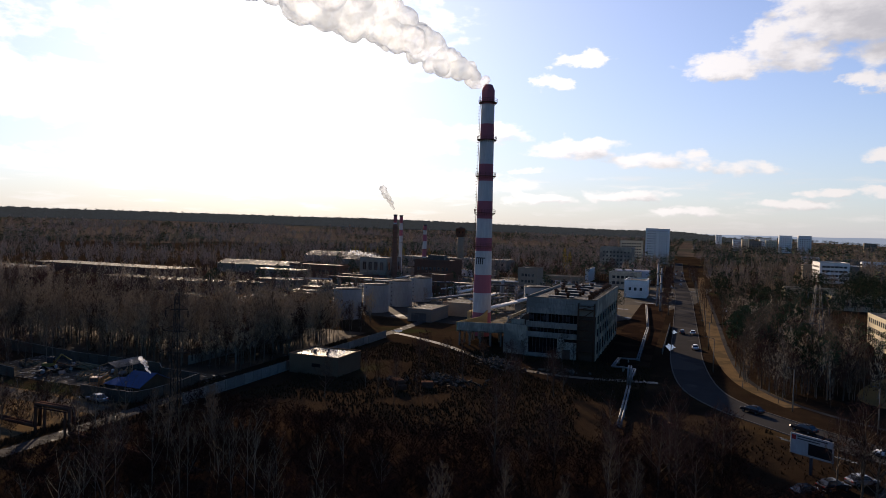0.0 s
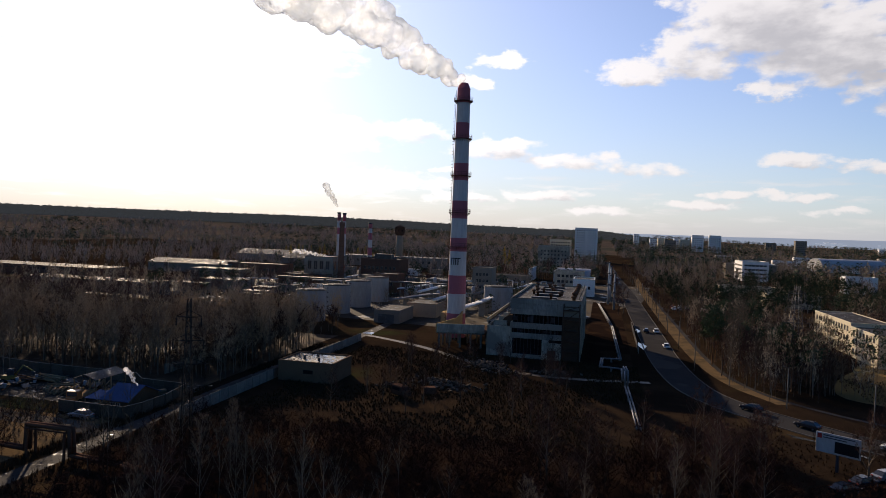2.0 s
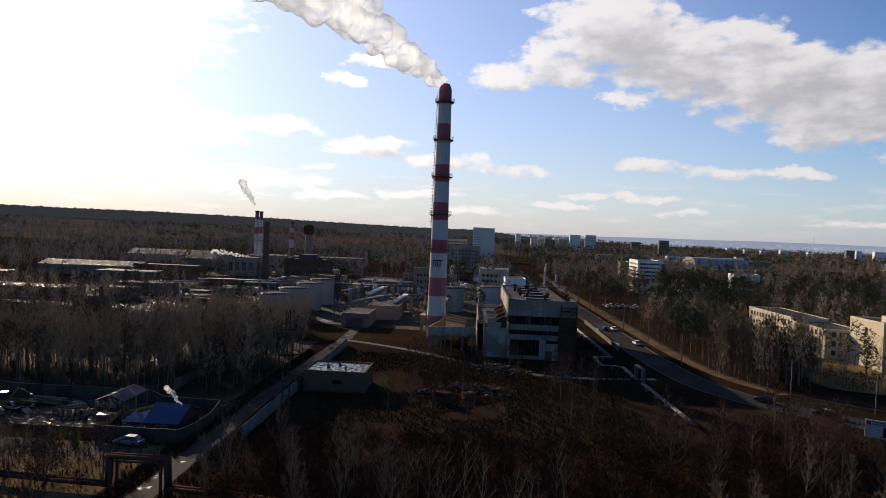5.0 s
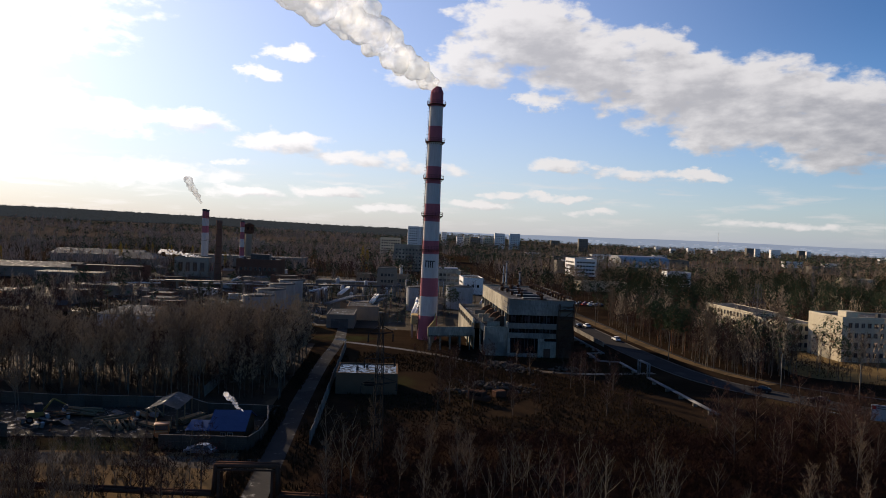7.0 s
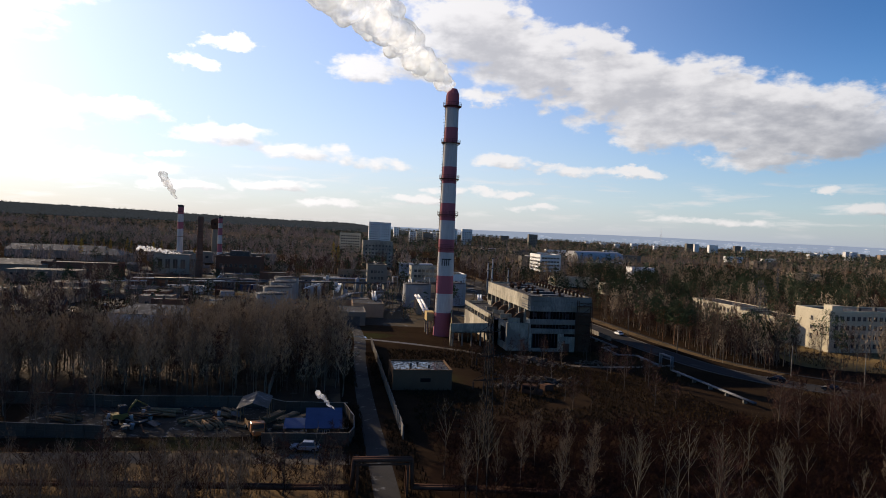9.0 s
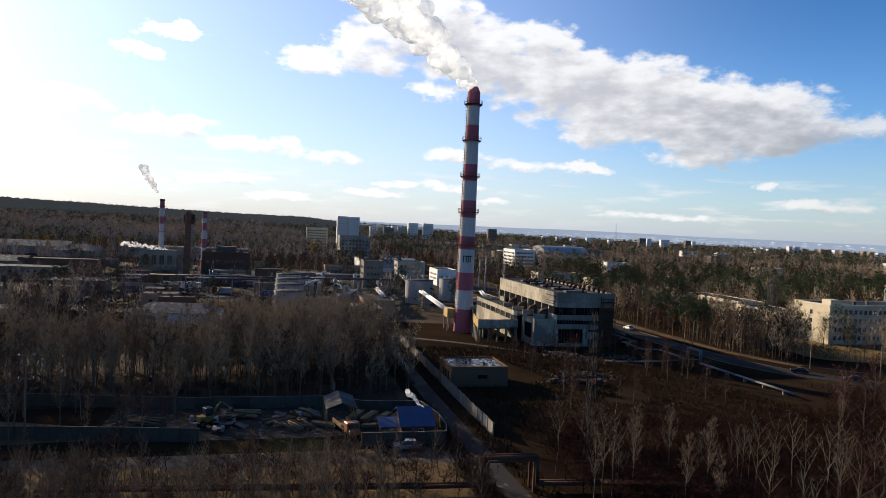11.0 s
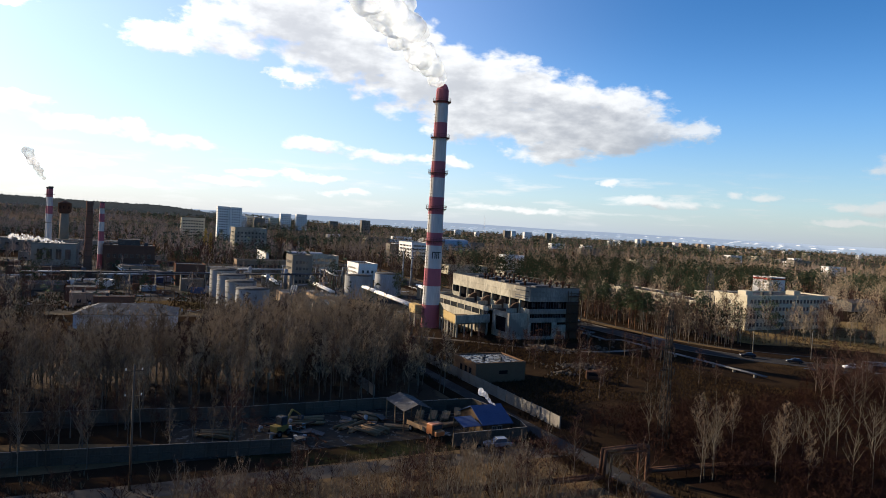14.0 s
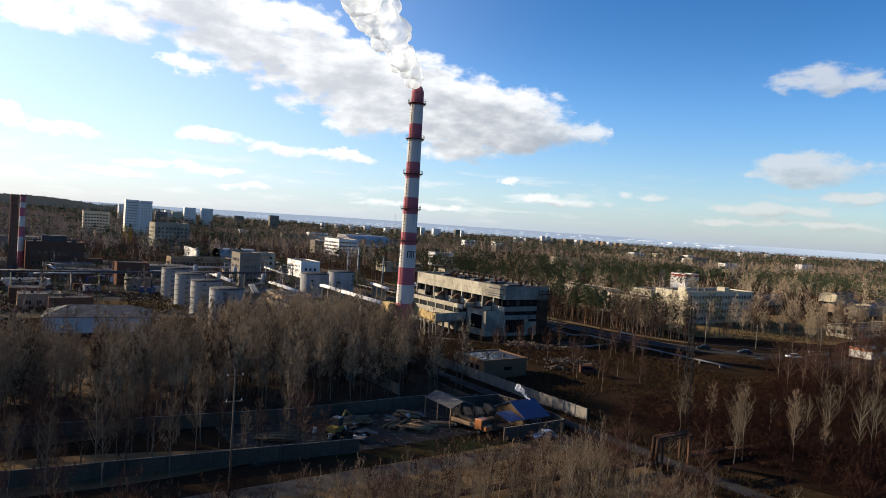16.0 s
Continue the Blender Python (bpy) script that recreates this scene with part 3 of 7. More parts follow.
# ---- the striped chimney ----
def chimney(x, y, height, r0, r1, bands, rings, label):
    root = thing("chimney", pose(x, y, 0), label, "chimney")

    def rad(z):
        return r0 + (r1 - r0) * (z / height) ** 0.85

    for i, (z0, z1, m) in enumerate(bands):
        n = max(2, int((z1 - z0) / 2))
        prof = [(rad(z0 + (z1 - z0) * k / n), z0 + (z1 - z0) * k / n) for k in range(n + 1)]
        part("band", turned(bmesh.new(), prof, 40, cap=False), m, root)
    return root, rad


def gallery(root, z, r, width=0.9):
    """A ring platform with posts, handrail and brackets."""
    g = part("gallery", turned(bmesh.new(), [(r, z - .12), (r + width, z - .12), (r + width, z), (r, z)], 32, cap=False), "rust", root)
    bm = bmesh.new()
    for k in range(24):
        a = 2 * math.pi * k / 24
        c, s = math.cos(a), math.sin(a)
        tube(bm, ((r + width) * c, (r + width) * s, z), ((r + width) * c, (r + width) * s, z + 1.1), .035, sides=4)
        tube(bm, (r * c, r * s, z - .9), ((r + width) * c, (r + width) * s, z - .1), .04, sides=4)
    for h in (.55, 1.1):
        for k in range(32):
            a, b = 2 * math.pi * k / 32, 2 * math.pi * (k + 1) / 32
            tube(bm, ((r + width) * math.cos(a), (r + width) * math.sin(a), z + h), ((r + width) * math.cos(b), (r + width) * math.sin(b), z + h), .03, sides=4)
    part("railing", bm, "rust", g)


stack, srad = chimney(-63.3, 206.0, 81.4, 3.15, 2.05, [
    (0, 7.7, "red_band"), (7.7, 14.0, "white_band"), (14.0, 19.9, "red_band"), (19.9, 27.6, "white_band"), (27.6, 31.9, "red_band"),
    (31.9, 38.1, "white_band"), (38.1, 43.8, "red_band"), (43.8, 50.3, "white_band"), (50.3, 55.8, "red_band"), (55.8, 63.5, "white_band"),
    (63.5, 68.7, "red_band"), (68.7, 75.1, "white_band"), (75.1, 79.3, "red_band")], [],
    "tall tapering concrete chimney painted in red and white bands")
cap = part("cap", turned(bmesh.new(), [(srad(79.3), 79.3), (2.1, 79.35), (2.1, 79.6), (1.35, 81.4), (1.1, 81.4), (1.1, 79)], 24, cap=False), "red_band", stack, "red conical concrete chimney mouth")
for f in cap.data.polygons:
    f.use_smooth = False
for z in (29.1, 40.0, 51.9, 63.7, 75.7):
    gallery(stack, z, srad(z))
bm = bmesh.new()
for a in (radians(196), radians(200)):
    tube(bm, (srad(3) * math.cos(a) * 1.09, srad(3) * math.sin(a) * 1.09, 3), (srad(79) * math.cos(a) * 1.14, srad(79) * math.sin(a) * 1.14, 79), .06, sides=4)
for k in range(150):
    z, a = 3.3 + k * .5, radians(198)
    r = srad(z) + .3
    tube(bm, (r * math.cos(a) - .02, r * math.sin(a) - .2, z), (r * math.cos(a) + .02, r * math.sin(a) + .2, z), .035, sides=3)
for k in range(70):
    z = 5 + k * 1.05
    r = srad(z)
    for q in range(6):
        a0, a1 = radians(198 + (q - 3) * 5), radians(198 + (q - 2) * 5)
        d0, d1 = (r + .35 + .5 * math.sin(math.pi * q / 6)), (r + .35 + .5 * math.sin(math.pi * (q + 1) / 6))
        tube(bm, (d0 * math.cos(a0), d0 * math.sin(a0), z), (d1 * math.cos(a1), d1 * math.sin(a1), z), .045, sides=3)
part("ladder", bm, "rust", stack, "caged steel ladder up the chimney")
# painted signs on the white band: plain bars
for a, w in ((-115, .55), (-98, .5), (-84, .55), (-70, .5), (150, .5), (170, .55)):
    r = srad(24) + .02
    m = pose(0, 0, 0, 0, 0, a) @ pose(r, 0, 24.4)
    part("painted_mark", boxes((-.03, -w, -1.1, .03, -w + .35, 1.1), (-.03, -w, .8, .03, w, 1.15)), "steel", stack).matrix_local = m

# ---- buildings ----
def pane_mesh(w, h, material="glass"):
    """A recessed window: frame bars round a dark pane, facing -y."""
    key = ("pane", round(w, 2), round(h, 2))
    if key not in SHARED:
        glass = mesh("pane", boxes((-w / 2, -.02, -h / 2, w / 2, .0, h / 2)), "glass")
        f = .07
        fr = mesh("window_frame", boxes((-w / 2 - f, -.06, -h / 2 - f, -w / 2, .02, h / 2 + f), (w / 2, -.06, -h / 2 - f, w / 2 + f, .02, h / 2 + f),
                  (-w / 2, -.06, h / 2, w / 2, .02, h / 2 + f), (-w / 2, -.09, -h / 2 - f, w / 2, .02, -h / 2), (-.03, -.045, -h / 2, .03, -.021, h / 2)), "sash")
        SHARED[key] = (glass, fr)
    return SHARED[key]


SHARED = {}


def wall_windows(root, length, m, rows, cols, w, h, z0, dz, margin=1.5, skip=()):
    """Rows of windows on a facade whose local x runs along the wall and -y points out."""
    glass, fr = pane_mesh(w, h)
    for r in range(rows):
        for c in range(cols):
            if (r, c) in skip:
                continue
            x = margin + (length - 2 * margin) * (c + .5) / cols
            if root.matrix_world.translation.length > 430:
                share("window", glass, m @ pose(x, -.03, z0 + r * dz + h / 2), root)
                continue
            f = share("window", fr, m @ pose(x, -.03, z0 + r * dz + h / 2), root)
            share("pane", glass, Matrix(), f)


def block(name, x0, y0, x1, y1, h, label, category, wall="panel", roof="roof", parapet=.5, front=None, left=None, right=None, yaw=0.0, extras=(), z=0.0, group=""):
    """A flat-roofed building. front, left, right: (rows, cols, width, height, sill, storey)."""
    L, D = x1 - x0, y1 - y0
    root = thing(name, pose(x0, y0, z, 0, 0, yaw), label, category, group)
    p = .3
    bm = boxes((0, 0, -.3, L, D, h - .05))
    part("wall", bm, wall, root)
    part("roof", boxes((p, p, h - .049, L - p, D - p, h + .02)), roof, root)
    if parapet:
        bm = boxes((-.05, -.05, h - .05, L + .05, p, h + parapet), (-.05, D - p, h - .05, L + .05, D + .05, h + parapet), (-.05, p, h - .05, p, D - p, h + parapet), (L - p, p, h - .05, L + .05, D - p, h + parapet))
        part("parapet", bm, wall, root)
    if front:
        wall_windows(root, L, pose(0, 0, 0), *front)
    if left:
        wall_windows(root, D, pose(0, D, 0, 0, 0, -90), *left)
    if right:
        wall_windows(root, D, pose(L, 0, 0, 0, 0, 90), *right)
    for e in extras:
        part(e[0], boxes(e[2:], bevel=.03), e[1], root)
    return root


def gabled(name, x, y, yaw, L, D, h, ridge, label, category, wall="grey_brick", roof="tin", over=.4, front=None, hip=0.0):
    """A building with a pitched roof, ridge along its length."""
    root = thing(name, pose(x, y, 0, 0, 0, yaw), label, category)
    bm = boxes((0, 0, -.3, L, D, h))
    if not hip:
        for xe in (0, L - .25):
            v = [bm.verts.new(p) for p in ((xe, 0, h), (xe, D, h), (xe, D / 2, h + ridge), (xe + .25, 0, h), (xe + .25, D, h), (xe + .25, D / 2, h + ridge))]
            bm.faces.new(v[:3][::-1]), bm.faces.new(v[3:])
            bm.faces.new((v[0], v[3], v[5], v[2])), bm.faces.new((v[1], v[2], v[5], v[4]))
    part("wall", bm, wall, root)
    bm = bmesh.new()
    o, t = over, .12
    drop = ridge * over / (D / 2)
    for zz in (0, t):
        a = [bm.verts.new(p) for p in ((-o, -o, h - drop + zz), (L + o, -o, h - drop + zz), (L + o - hip, D / 2, h + ridge + zz), (-o + hip, D / 2, h + ridge + zz), (L + o, D + o, h - drop + zz), (-o, D + o, h - drop + zz))]
        bm.faces.new((a[0], a[1], a[2], a[3])), bm.faces.new((a[3], a[2], a[4], a[5]))
        if hip:
            bm.faces.new((a[0], a[3], a[5])), bm.faces.new((a[1], a[4], a[2]))
        if zz:
            for i, j in ((0, 1), (1, 2), (2, 4), (4, 5), (5, 3), (3, 0)):
                if not (hip and (i, j) in ((1, 2), (2, 4), (5, 3), (3, 0))):
                    bm.faces.new((low_ring[i], low_ring[j], a[j], a[i]))
        low_ring = a
    bm.normal_update()
    part("roof", bm, roof, root)
    if front:
        wall_windows(root, L, pose(0, 0, 0), *front)
    return root


def boiler_house():
    """The gutted hall beside the chimney with its low side bay."""
    x0, x1, y0, y1, h = -41.9, -23.0, 178.2, 233.0, 16.4
    root = thing("boiler_house", pose(x0, y0, 0), "derelict concrete boiler house with gutted dark window bands", "industrial building")
    L, D = x1 - x0, y1 - y0
    t, w = .35, 14.0
    for z0, z1 in ((12.0, 13.45), (13.49, 14.9), (14.94, h)):
        for k in range(3):
            part("wall_panel", boxes((k * L / 3 + .02, 0, z0, (k + 1) * L / 3 - .02, t, z1), bevel=.03), "shaded_panel", root)
    for z0, z1 in ((8.1, 9.7), (5.4, 6.9)):
        for k in range(3):
            part("wall_panel", boxes((k * w / 3 + .02, 0, z0, (k + 1) * w / 3 - .02, t, z1), bevel=.03), "shaded_panel", root)
    part("plinth", boxes((0, 0, -.3, w, t, 1.1)), "concrete", root)
    part("front_pier", boxes((0, .02, 1.1, .7, t, 5.4)), "panel", root)
    part("door_block", boxes((8.8, -.25, 0, w, t, 4.6), bevel=.04), "panel", root)
    part("door", boxes((10.4, -.3, 0, 12.4, -.252, 2.6)), "brick", root)
    part("front_pier", boxes((8.8, .02, 4.6, 10.6, t, 5.4)), "panel", root)
    part("end_wall", boxes((w, .1, -.3, L, t, 12.0)), "rust_wall", root, "soot-stained brown end wall")
    for z0, z1, n in ((9.7, 12.0, 14), (6.9, 8.1, 14), (1.1, 5.4, 9)):
        width = w if z0 > 2 else 8.8
        for k in range(1, n):
            x = width * k / n
            part("mullion", boxes((x - .05, .12, z0, x + .05, .24, z1)), "steel", root)
    rnd = random.Random(3)
    for k in range(22):
        x, (z0, z1) = rnd.uniform(.3, w - 1.2), rnd.choice(((9.75, 11.9), (6.95, 8.05)))
        part("broken_pane", boxes((x, .17, z0 + rnd.uniform(0, .6), x + rnd.uniform(.5, 1.0), .2, z1 - rnd.uniform(0, .8))), "glass", root)
    part("void", boxes((.4, 1.6, .1, L - .4, 1.8, h - .8)), "dark", root, "black interior behind the broken wall")
    # long side wall: pale upper panels over a gutted band
    n = 9
    for k in range(n):
        a, b = t + (D - t) * k / n, t + (D - t) * (k + 1) / n
        part("wall_panel", boxes((0, a + .02, 14.3, t, b - .02, h), bevel=.03), "panel", root)
        part("wall_panel", boxes((0, a + .02, 12.0, t, b - .02, 14.26), bevel=.03), "panel", root)
        part("column", boxes((-.15, b - .5, 8.0, .4, b - .02, 12.0)), "panel", root)
        if k % 3 != 1:
            part("wall_panel", boxes((.05, a + .02, 8.0, t, b - .5, 9.6)), "panel", root)
    part("side_wall", boxes((0, t, -.3, t, D, 8.0)), "panel", root)
    for z in (12.6, 13.3, 15.0):
        part("louvre", boxes((-.05, 1.0, z, -.001, 9.0, z + .35)), "steel", root)
    part("void", boxes((1.4, 2.0, 7.5, 1.6, D - .5, 12.4)), "dark", root)
    part("back_wall", boxes((t, D - t, -.3, L, D, h)), "panel", root)
    part("right_wall", boxes((L - t, t, -.3, L, D - t, h)), "panel", root)
    for k in range(9):
        for z0, z1 in ((1.4, 4.6), (6.2, 8.2), (9.6, 11.8)):
            y = 2.2 + k * 5.8
            part("dark_window", boxes((L - .02, y, z0, L + .03, y + 3.9, z1)), "dark", root)
        part("column", boxes((L - .05, 1.2 + k * 5.8, 0, L + .25, 1.7 + k * 5.8, 12.2)), "panel", root)
    part("roof", boxes((t, t, h - .7, L - t, D - t, h - .45)), "roof", root, "dark wet bitumen roof")
    part("coping", boxes((-.08, -.08, h, L + .08, t + .05, h + .12), (-.08, t + .05, h, t + .05, D, h + .12), (L - t - .05, t + .05, h, L + .08, D, h + .12)), "tin", root)
    for k in range(30):
        x, y = (rnd.uniform(3, L - 3), rnd.uniform(4, D - 3)) if k % 2 else (L - 2.2, 3 + k * 1.7)
        hh = rnd.uniform(.5, 1.7)
        v = part("roof_vent", turned(bmesh.new(), [(.35, 0), (.35, hh), (.65, hh + .02), (.65, hh + .35), (.1, hh + .6)], 8), "rust", root)
        v.matrix_local = pose(x, y, h - .45)
    for k in range(5):
        part("skylight", boxes((5, 5 + k * 9.6, h - .45, 12, 7.5 + k * 9.6, h + .15), bevel=.08), "steel", root)
    bm = bmesh.new()
    for k in range(27):
        tube(bm, (L - .6, .6 + k * 2, h + .1), (L - .6, .6 + k * 2, h + 1.0), .03, sides=4)
    tube(bm, (L - .6, .6, h + 1.0), (L - .6, 52.6, h + 1.0), .035, sides=4)
    part("roof_rail", bm, "pipe", root)
    # the steel stair tower at the end of the front
    bm = bmesh.new()
    for px in (w + .4, L - .3):
        for py in (-1.6, -.2):
            tube(bm, (px, py, 0), (px, py, 15.6), .12)
    for k in range(5):
        z = 2.6 + k * 2.8
        box(bm, w + .3, -1.7, z, L - .2, -.05, z + .12)
        tube(bm, (w + .6, -1.5, z), (L - .5, -1.5, z + 2.8 if k < 4 else z + 1.2), .1, sides=4)
        tube(bm, (w + .6, -.5, z + 1), (L - .5, -.5, z + 1), .05, sides=4)
        tube(bm, (w + .6, -1.65, z + 1), (L - .5, -1.65, z + 1), .05, sides=4)
    part("stair_tower", bm, "rust", root, "rusty steel stair against the wall")
    # low side bay with parapet and window band
    for k in range(8):
        a, b = 11.8 + 44 * k / 8, 11.8 + 44 * (k + 1) / 8
        part("bay_panel", boxes((-8.4, a + .02, 7.5, -8.0, b - .02, 8.9), bevel=.03), "panel", root)
        part("bay_panel", boxes((-8.4, a + .02, -.3, -8.0, b - .02, 5.8)), "panel", root)
        part("bay_column", boxes((-8.45, b - .4, 5.8, -7.9, b, 7.5)), "panel", root)
        part("bay_window", boxes((-8.2, a + .1, 5.8, -8.12, b - .4, 7.5)), "glass", root)
    part("bay_roof", boxes((-8.0, 11.8, 7.7, -.02, 55.6, 8.0)), "roof", root)
    part("bay_end", boxes((-8.4, 55.8, -.3, -.02, 56.1, 8.9)), "panel", root)
    part("bay_front", boxes((-6.6, 1.2, -.3, -.02, 1.55, 8.3), bevel=.03), "panel", root)
    part("bay_side", boxes((-6.6, 1.55, 6.6, -6.25, 11.8, 8.3), (-6.6, 1.55, -.3, -6.25, 3.2, 6.6), (-6.6, 9.6, -.3, -6.25, 11.8, 6.6), (-6.6, 3.2, -.3, -6.25, 9.6, 2.0)), "panel", root)
    part("bay_void", boxes((-6.1, 3, 1, -6.0, 9.8, 6.8)), "dark", root)
    part("bay_roof", boxes((-6.25, 1.55, 7.4, -.02, 11.8, 7.7)), "roof", root)
    for k in range(4):
        y = 6.5 + k * 9.5
        bm = bmesh.new()
        arc = [(-3.4 * math.cos(radians(a)), 3.2 * math.sin(radians(a))) for a in range(0, 91, 15)] + [(0, 0)]
        lo, hi = [[bm.verts.new((ax, yy, 7.8 + az)) for ax, az in arc] for yy in (y, y + .9)]
        bm.faces.new(lo), bm.faces.new(hi[::-1])
        for q in range(len(arc)):
            bm.faces.new((lo[q], hi[q], hi[(q + 1) % len(arc)], lo[(q + 1) % len(arc)]))
        bmesh.ops.recalc_face_normals(bm, faces=bm.faces)
        part("flue_baffle", bm, "rust_wall", root, "sooty quarter-round flue baffle")
        part("duct_plinth", boxes((-5.4, y - 1.5, 7.9, -1.6, y - 1.15, 9.3)), "panel", root)
    return root


hall = boiler_house()


def flue_deck():
    """The raised trough that led the flue to the chimney."""
    root = thing("flue_deck", pose(0, 0, 0), "raised ochre concrete flue deck on columns beside the chimney", "flue deck")
    plan = [(-61.0, 204.2), (-64.5, 184.6), (-50.6, 187.6), (-50.6, 204.2)]

    def slab(z0, z1, pts):
        bm = bmesh.new()
        lo, hi = [bm.verts.new((*p, z0)) for p in pts], [bm.verts.new((*p, z1)) for p in pts]
        bm.faces.new(lo[::-1]), bm.faces.new(hi)
        for i in range(len(pts)):
            j = (i + 1) % len(pts)
            bm.faces.new((lo[i], lo[j], hi[j], hi[i]))
        bmesh.ops.recalc_face_normals(bm, faces=bm.faces)
        return bm

    part("deck", slab(4.1, 4.45, plan), "rust_wall", root, "brown weathered deck floor")
    for a, b, rise in ((plan[0], plan[1], 1), (plan[1], plan[2], 0)):
        a, b = Vector(a), Vector(b)
        d = (b - a).normalized()
        o = Vector((-d.y, d.x)) * .3
        bm = bmesh.new()
        n = 8
        rows = []
        for k in range(n + 1):
            p = a + (b - a) * k / n
            top = 6.95 + (1.7 * max(0, 1 - k / 2.2) ** 1.5 if rise else 0)
            rows.append([bm.verts.new((*p, 4.08)), bm.verts.new((*p, top)), bm.verts.new((*(p + o), top)), bm.verts.new((*(p + o), 4.08))])
        for r, q in zip(rows, rows[1:]):
            for i in range(4):
                bm.faces.new((r[i], r[(i + 1) % 4], q[(i + 1) % 4], q[i]))
        bm.faces.new(rows[0]), bm.faces.new(rows[-1][::-1])
        bmesh.ops.recalc_face_normals(bm, faces=bm.faces)
        part("deck_wall", bm, "yellow_conc" if rise else "panel", root)
    cm = mesh("column", boxes((-.22, -.22, -.1, .22, .22, 4.1)), "concrete")
    for k in range(6):
        f = (k + .5) / 6
        share("column", cm, pose(-61.2 - 3 * f, 203.6 - 18.6 * f, 0), root)
    for k in range(5):
        share("column", cm, pose(-63.6 + k * 3.0, 185.4 + k * .65, 0), root)
        share("column", cm, pose(-62.6 + k * 2.8, 194 + k * .4, 0), root)
    part("flue_box", boxes((-68.6, 207.0, 4.4, -66.0, 212.5, 7.4), bevel=.1), "yellow_conc", root)
    for px, py in ((-68.2, 207.4), (-66.4, 212.1), (-68.2, 212.1)):
        share("column", cm, pose(px, py, 0) @ Matrix.Diagonal((1, 1, 1.07, 1)), root)
    rnd = random.Random(8)
    for k in range(9):
        part("debris", boxes((-.9, -.15, 0, .9, .15, .18)), "rust", root).matrix_local = pose(rnd.uniform(-60, -53), rnd.uniform(189, 201), 4.5, 0, rnd.uniform(-8, 0), rnd.uniform(0, 180))


flue_deck()


# hut on the waste ground
hut = block("brick_hut", -86.5, 130.6, -73.6, 141.5, 4.2, "small flat-roofed tan brick hut on the waste ground", "hut", wall="hut_brick", roof="hut_roof", parapet=.25,
      extras=[("window_opening", "dark", -.02, 2.0, 1.2, -.004, 3.0, 3.0), ("window_opening", "dark", -.02, 4.2, 1.2, -.004, 5.2, 3.0), ("window_opening", "dark", -.02, 6.4, 1.2, -.004, 7.4, 3.0), ("window_opening", "dark", 6, -.02, 1.8, 8.2, -.004, 2.6), ("roof_vent", "steel", 4, 4, 4.2, 4.5, 4.5, 5.0), ("roof_vent", "steel", 8, 3, 4.2, 8.4, 3.4, 4.9), ("roof_vent", "steel", 6, 7, 4.2, 6.4, 7.4, 4.8)])


# ---- tanks ----
def tank(name, x, y, r, h, label, group, stair=False, paint="tank"):
    root = thing(name, pose(x, y, 0), label, "storage tank", group)
    part("shell", turned(bmesh.new(), [(r, -.1), (r, h)], 48, cap=False), paint, root)
    for k in range(1, 7):
        part("seam", turned(bmesh.new(), [(r, h * k / 7), (r + .02, h * k / 7), (r + .02, h * k / 7 + .05), (r, h * k / 7 + .05)], 48, cap=False), paint, root)
    part("lid", turned(bmesh.new(), [(r + .1, h), (r + .1, h + .1), (r * .5, h + .45), (.2, h + .6)], 40), "tin", root)
    bm = bmesh.new()
    for k in range(32):
        a, b = 2 * math.pi * k / 32, 2 * math.pi * (k + 1) / 32
        p, q = (r * math.cos(a), r * math.sin(a)), (r * math.cos(b), r * math.sin(b))
        tube(bm, (*p, h), (*p, h + 1.0), .03, sides=3)
        for z in (.5, 1.0):
            tube(bm, (*p, h + z), (*q, h + z), .03, sides=3)
    part("railing", bm, "steel", root)
    if stair:
        for k in range(12):
            bm = bmesh.new()
            a0, a1 = radians(195 + (k % 2) * 60), radians(195 + ((k + 1) % 2) * 60)
            z0, z1 = h * k / 12, h * (k + 1) / 12
            tube(bm, ((r + .5) * math.cos(a0), (r + .5) * math.sin(a0), z0), ((r + .5) * math.cos(a1), (r + .5) * math.sin(a1), z1), .12, sides=4)
            part("stair_flight", bm, "steel", root, "steep steel stair flight")
    return root


for x, y in ((-62.2, 286.5), (-43.5, 299)):
    tank("oil_tank", x, y, 6.3, 10.2, "pale grey welded steel oil tank with a railed lid", "oil tanks by the boiler house")
for k, y in enumerate((219, 243, 267, 291)):
    tank("silo", -120, y, 5.2, 11.0, "tall dull grey steel tank with a zigzag stair", "row of steel tanks", stair=True, paint="old_tank")

# ---- the apartment house and others to the right ----
block("long_building", 62.9, 184.5, 112, 201, 13.4, "four-storey cream plastered block with many windows", "building", wall="plaster",
      front=(4, 22, 1.1, 1.4, 1.5, 3.05), left=(3, 1, 1.1, 1.4, 3.6, 3.1), extras=[("roof_house", "plaster", 4, 4, 13.4, 8, 8, 15.2), ("roof_house", "plaster", 34, 5, 13.4, 38, 9, 15.2), ("roof_vent", "tin", 16, 6, 13.4, 17, 7, 14.6), ("roof_vent", "tin", 24, 8, 13.4, 25, 9, 14.6)])
block("long_building", 57, 224.5, 69, 260, 10.0, "three-storey yellow plastered building with a dark roof", "building", wall="plaster", left=(3, 13, 1.2, 1.5, 1.4, 3.0), parapet=.2)
block("long_building", 57, 203.5, 69, 224.4, 9.0, "lower yellow plastered wing with a dark roof", "building", wall="plaster", left=(3, 7, 1.2, 1.5, 1.2, 2.8), front=(3, 4, 1.2, 1.5, 1.2, 2.8), parapet=.2)
block("office_building", 98, 606, 119, 640, 16.3, "white office block with dark window bands", "office", wall="white", left=(4, 8, 2.8, 1.6, 2, 3.4), front=(4, 6, 2.6, 1.5, 2, 3.5))
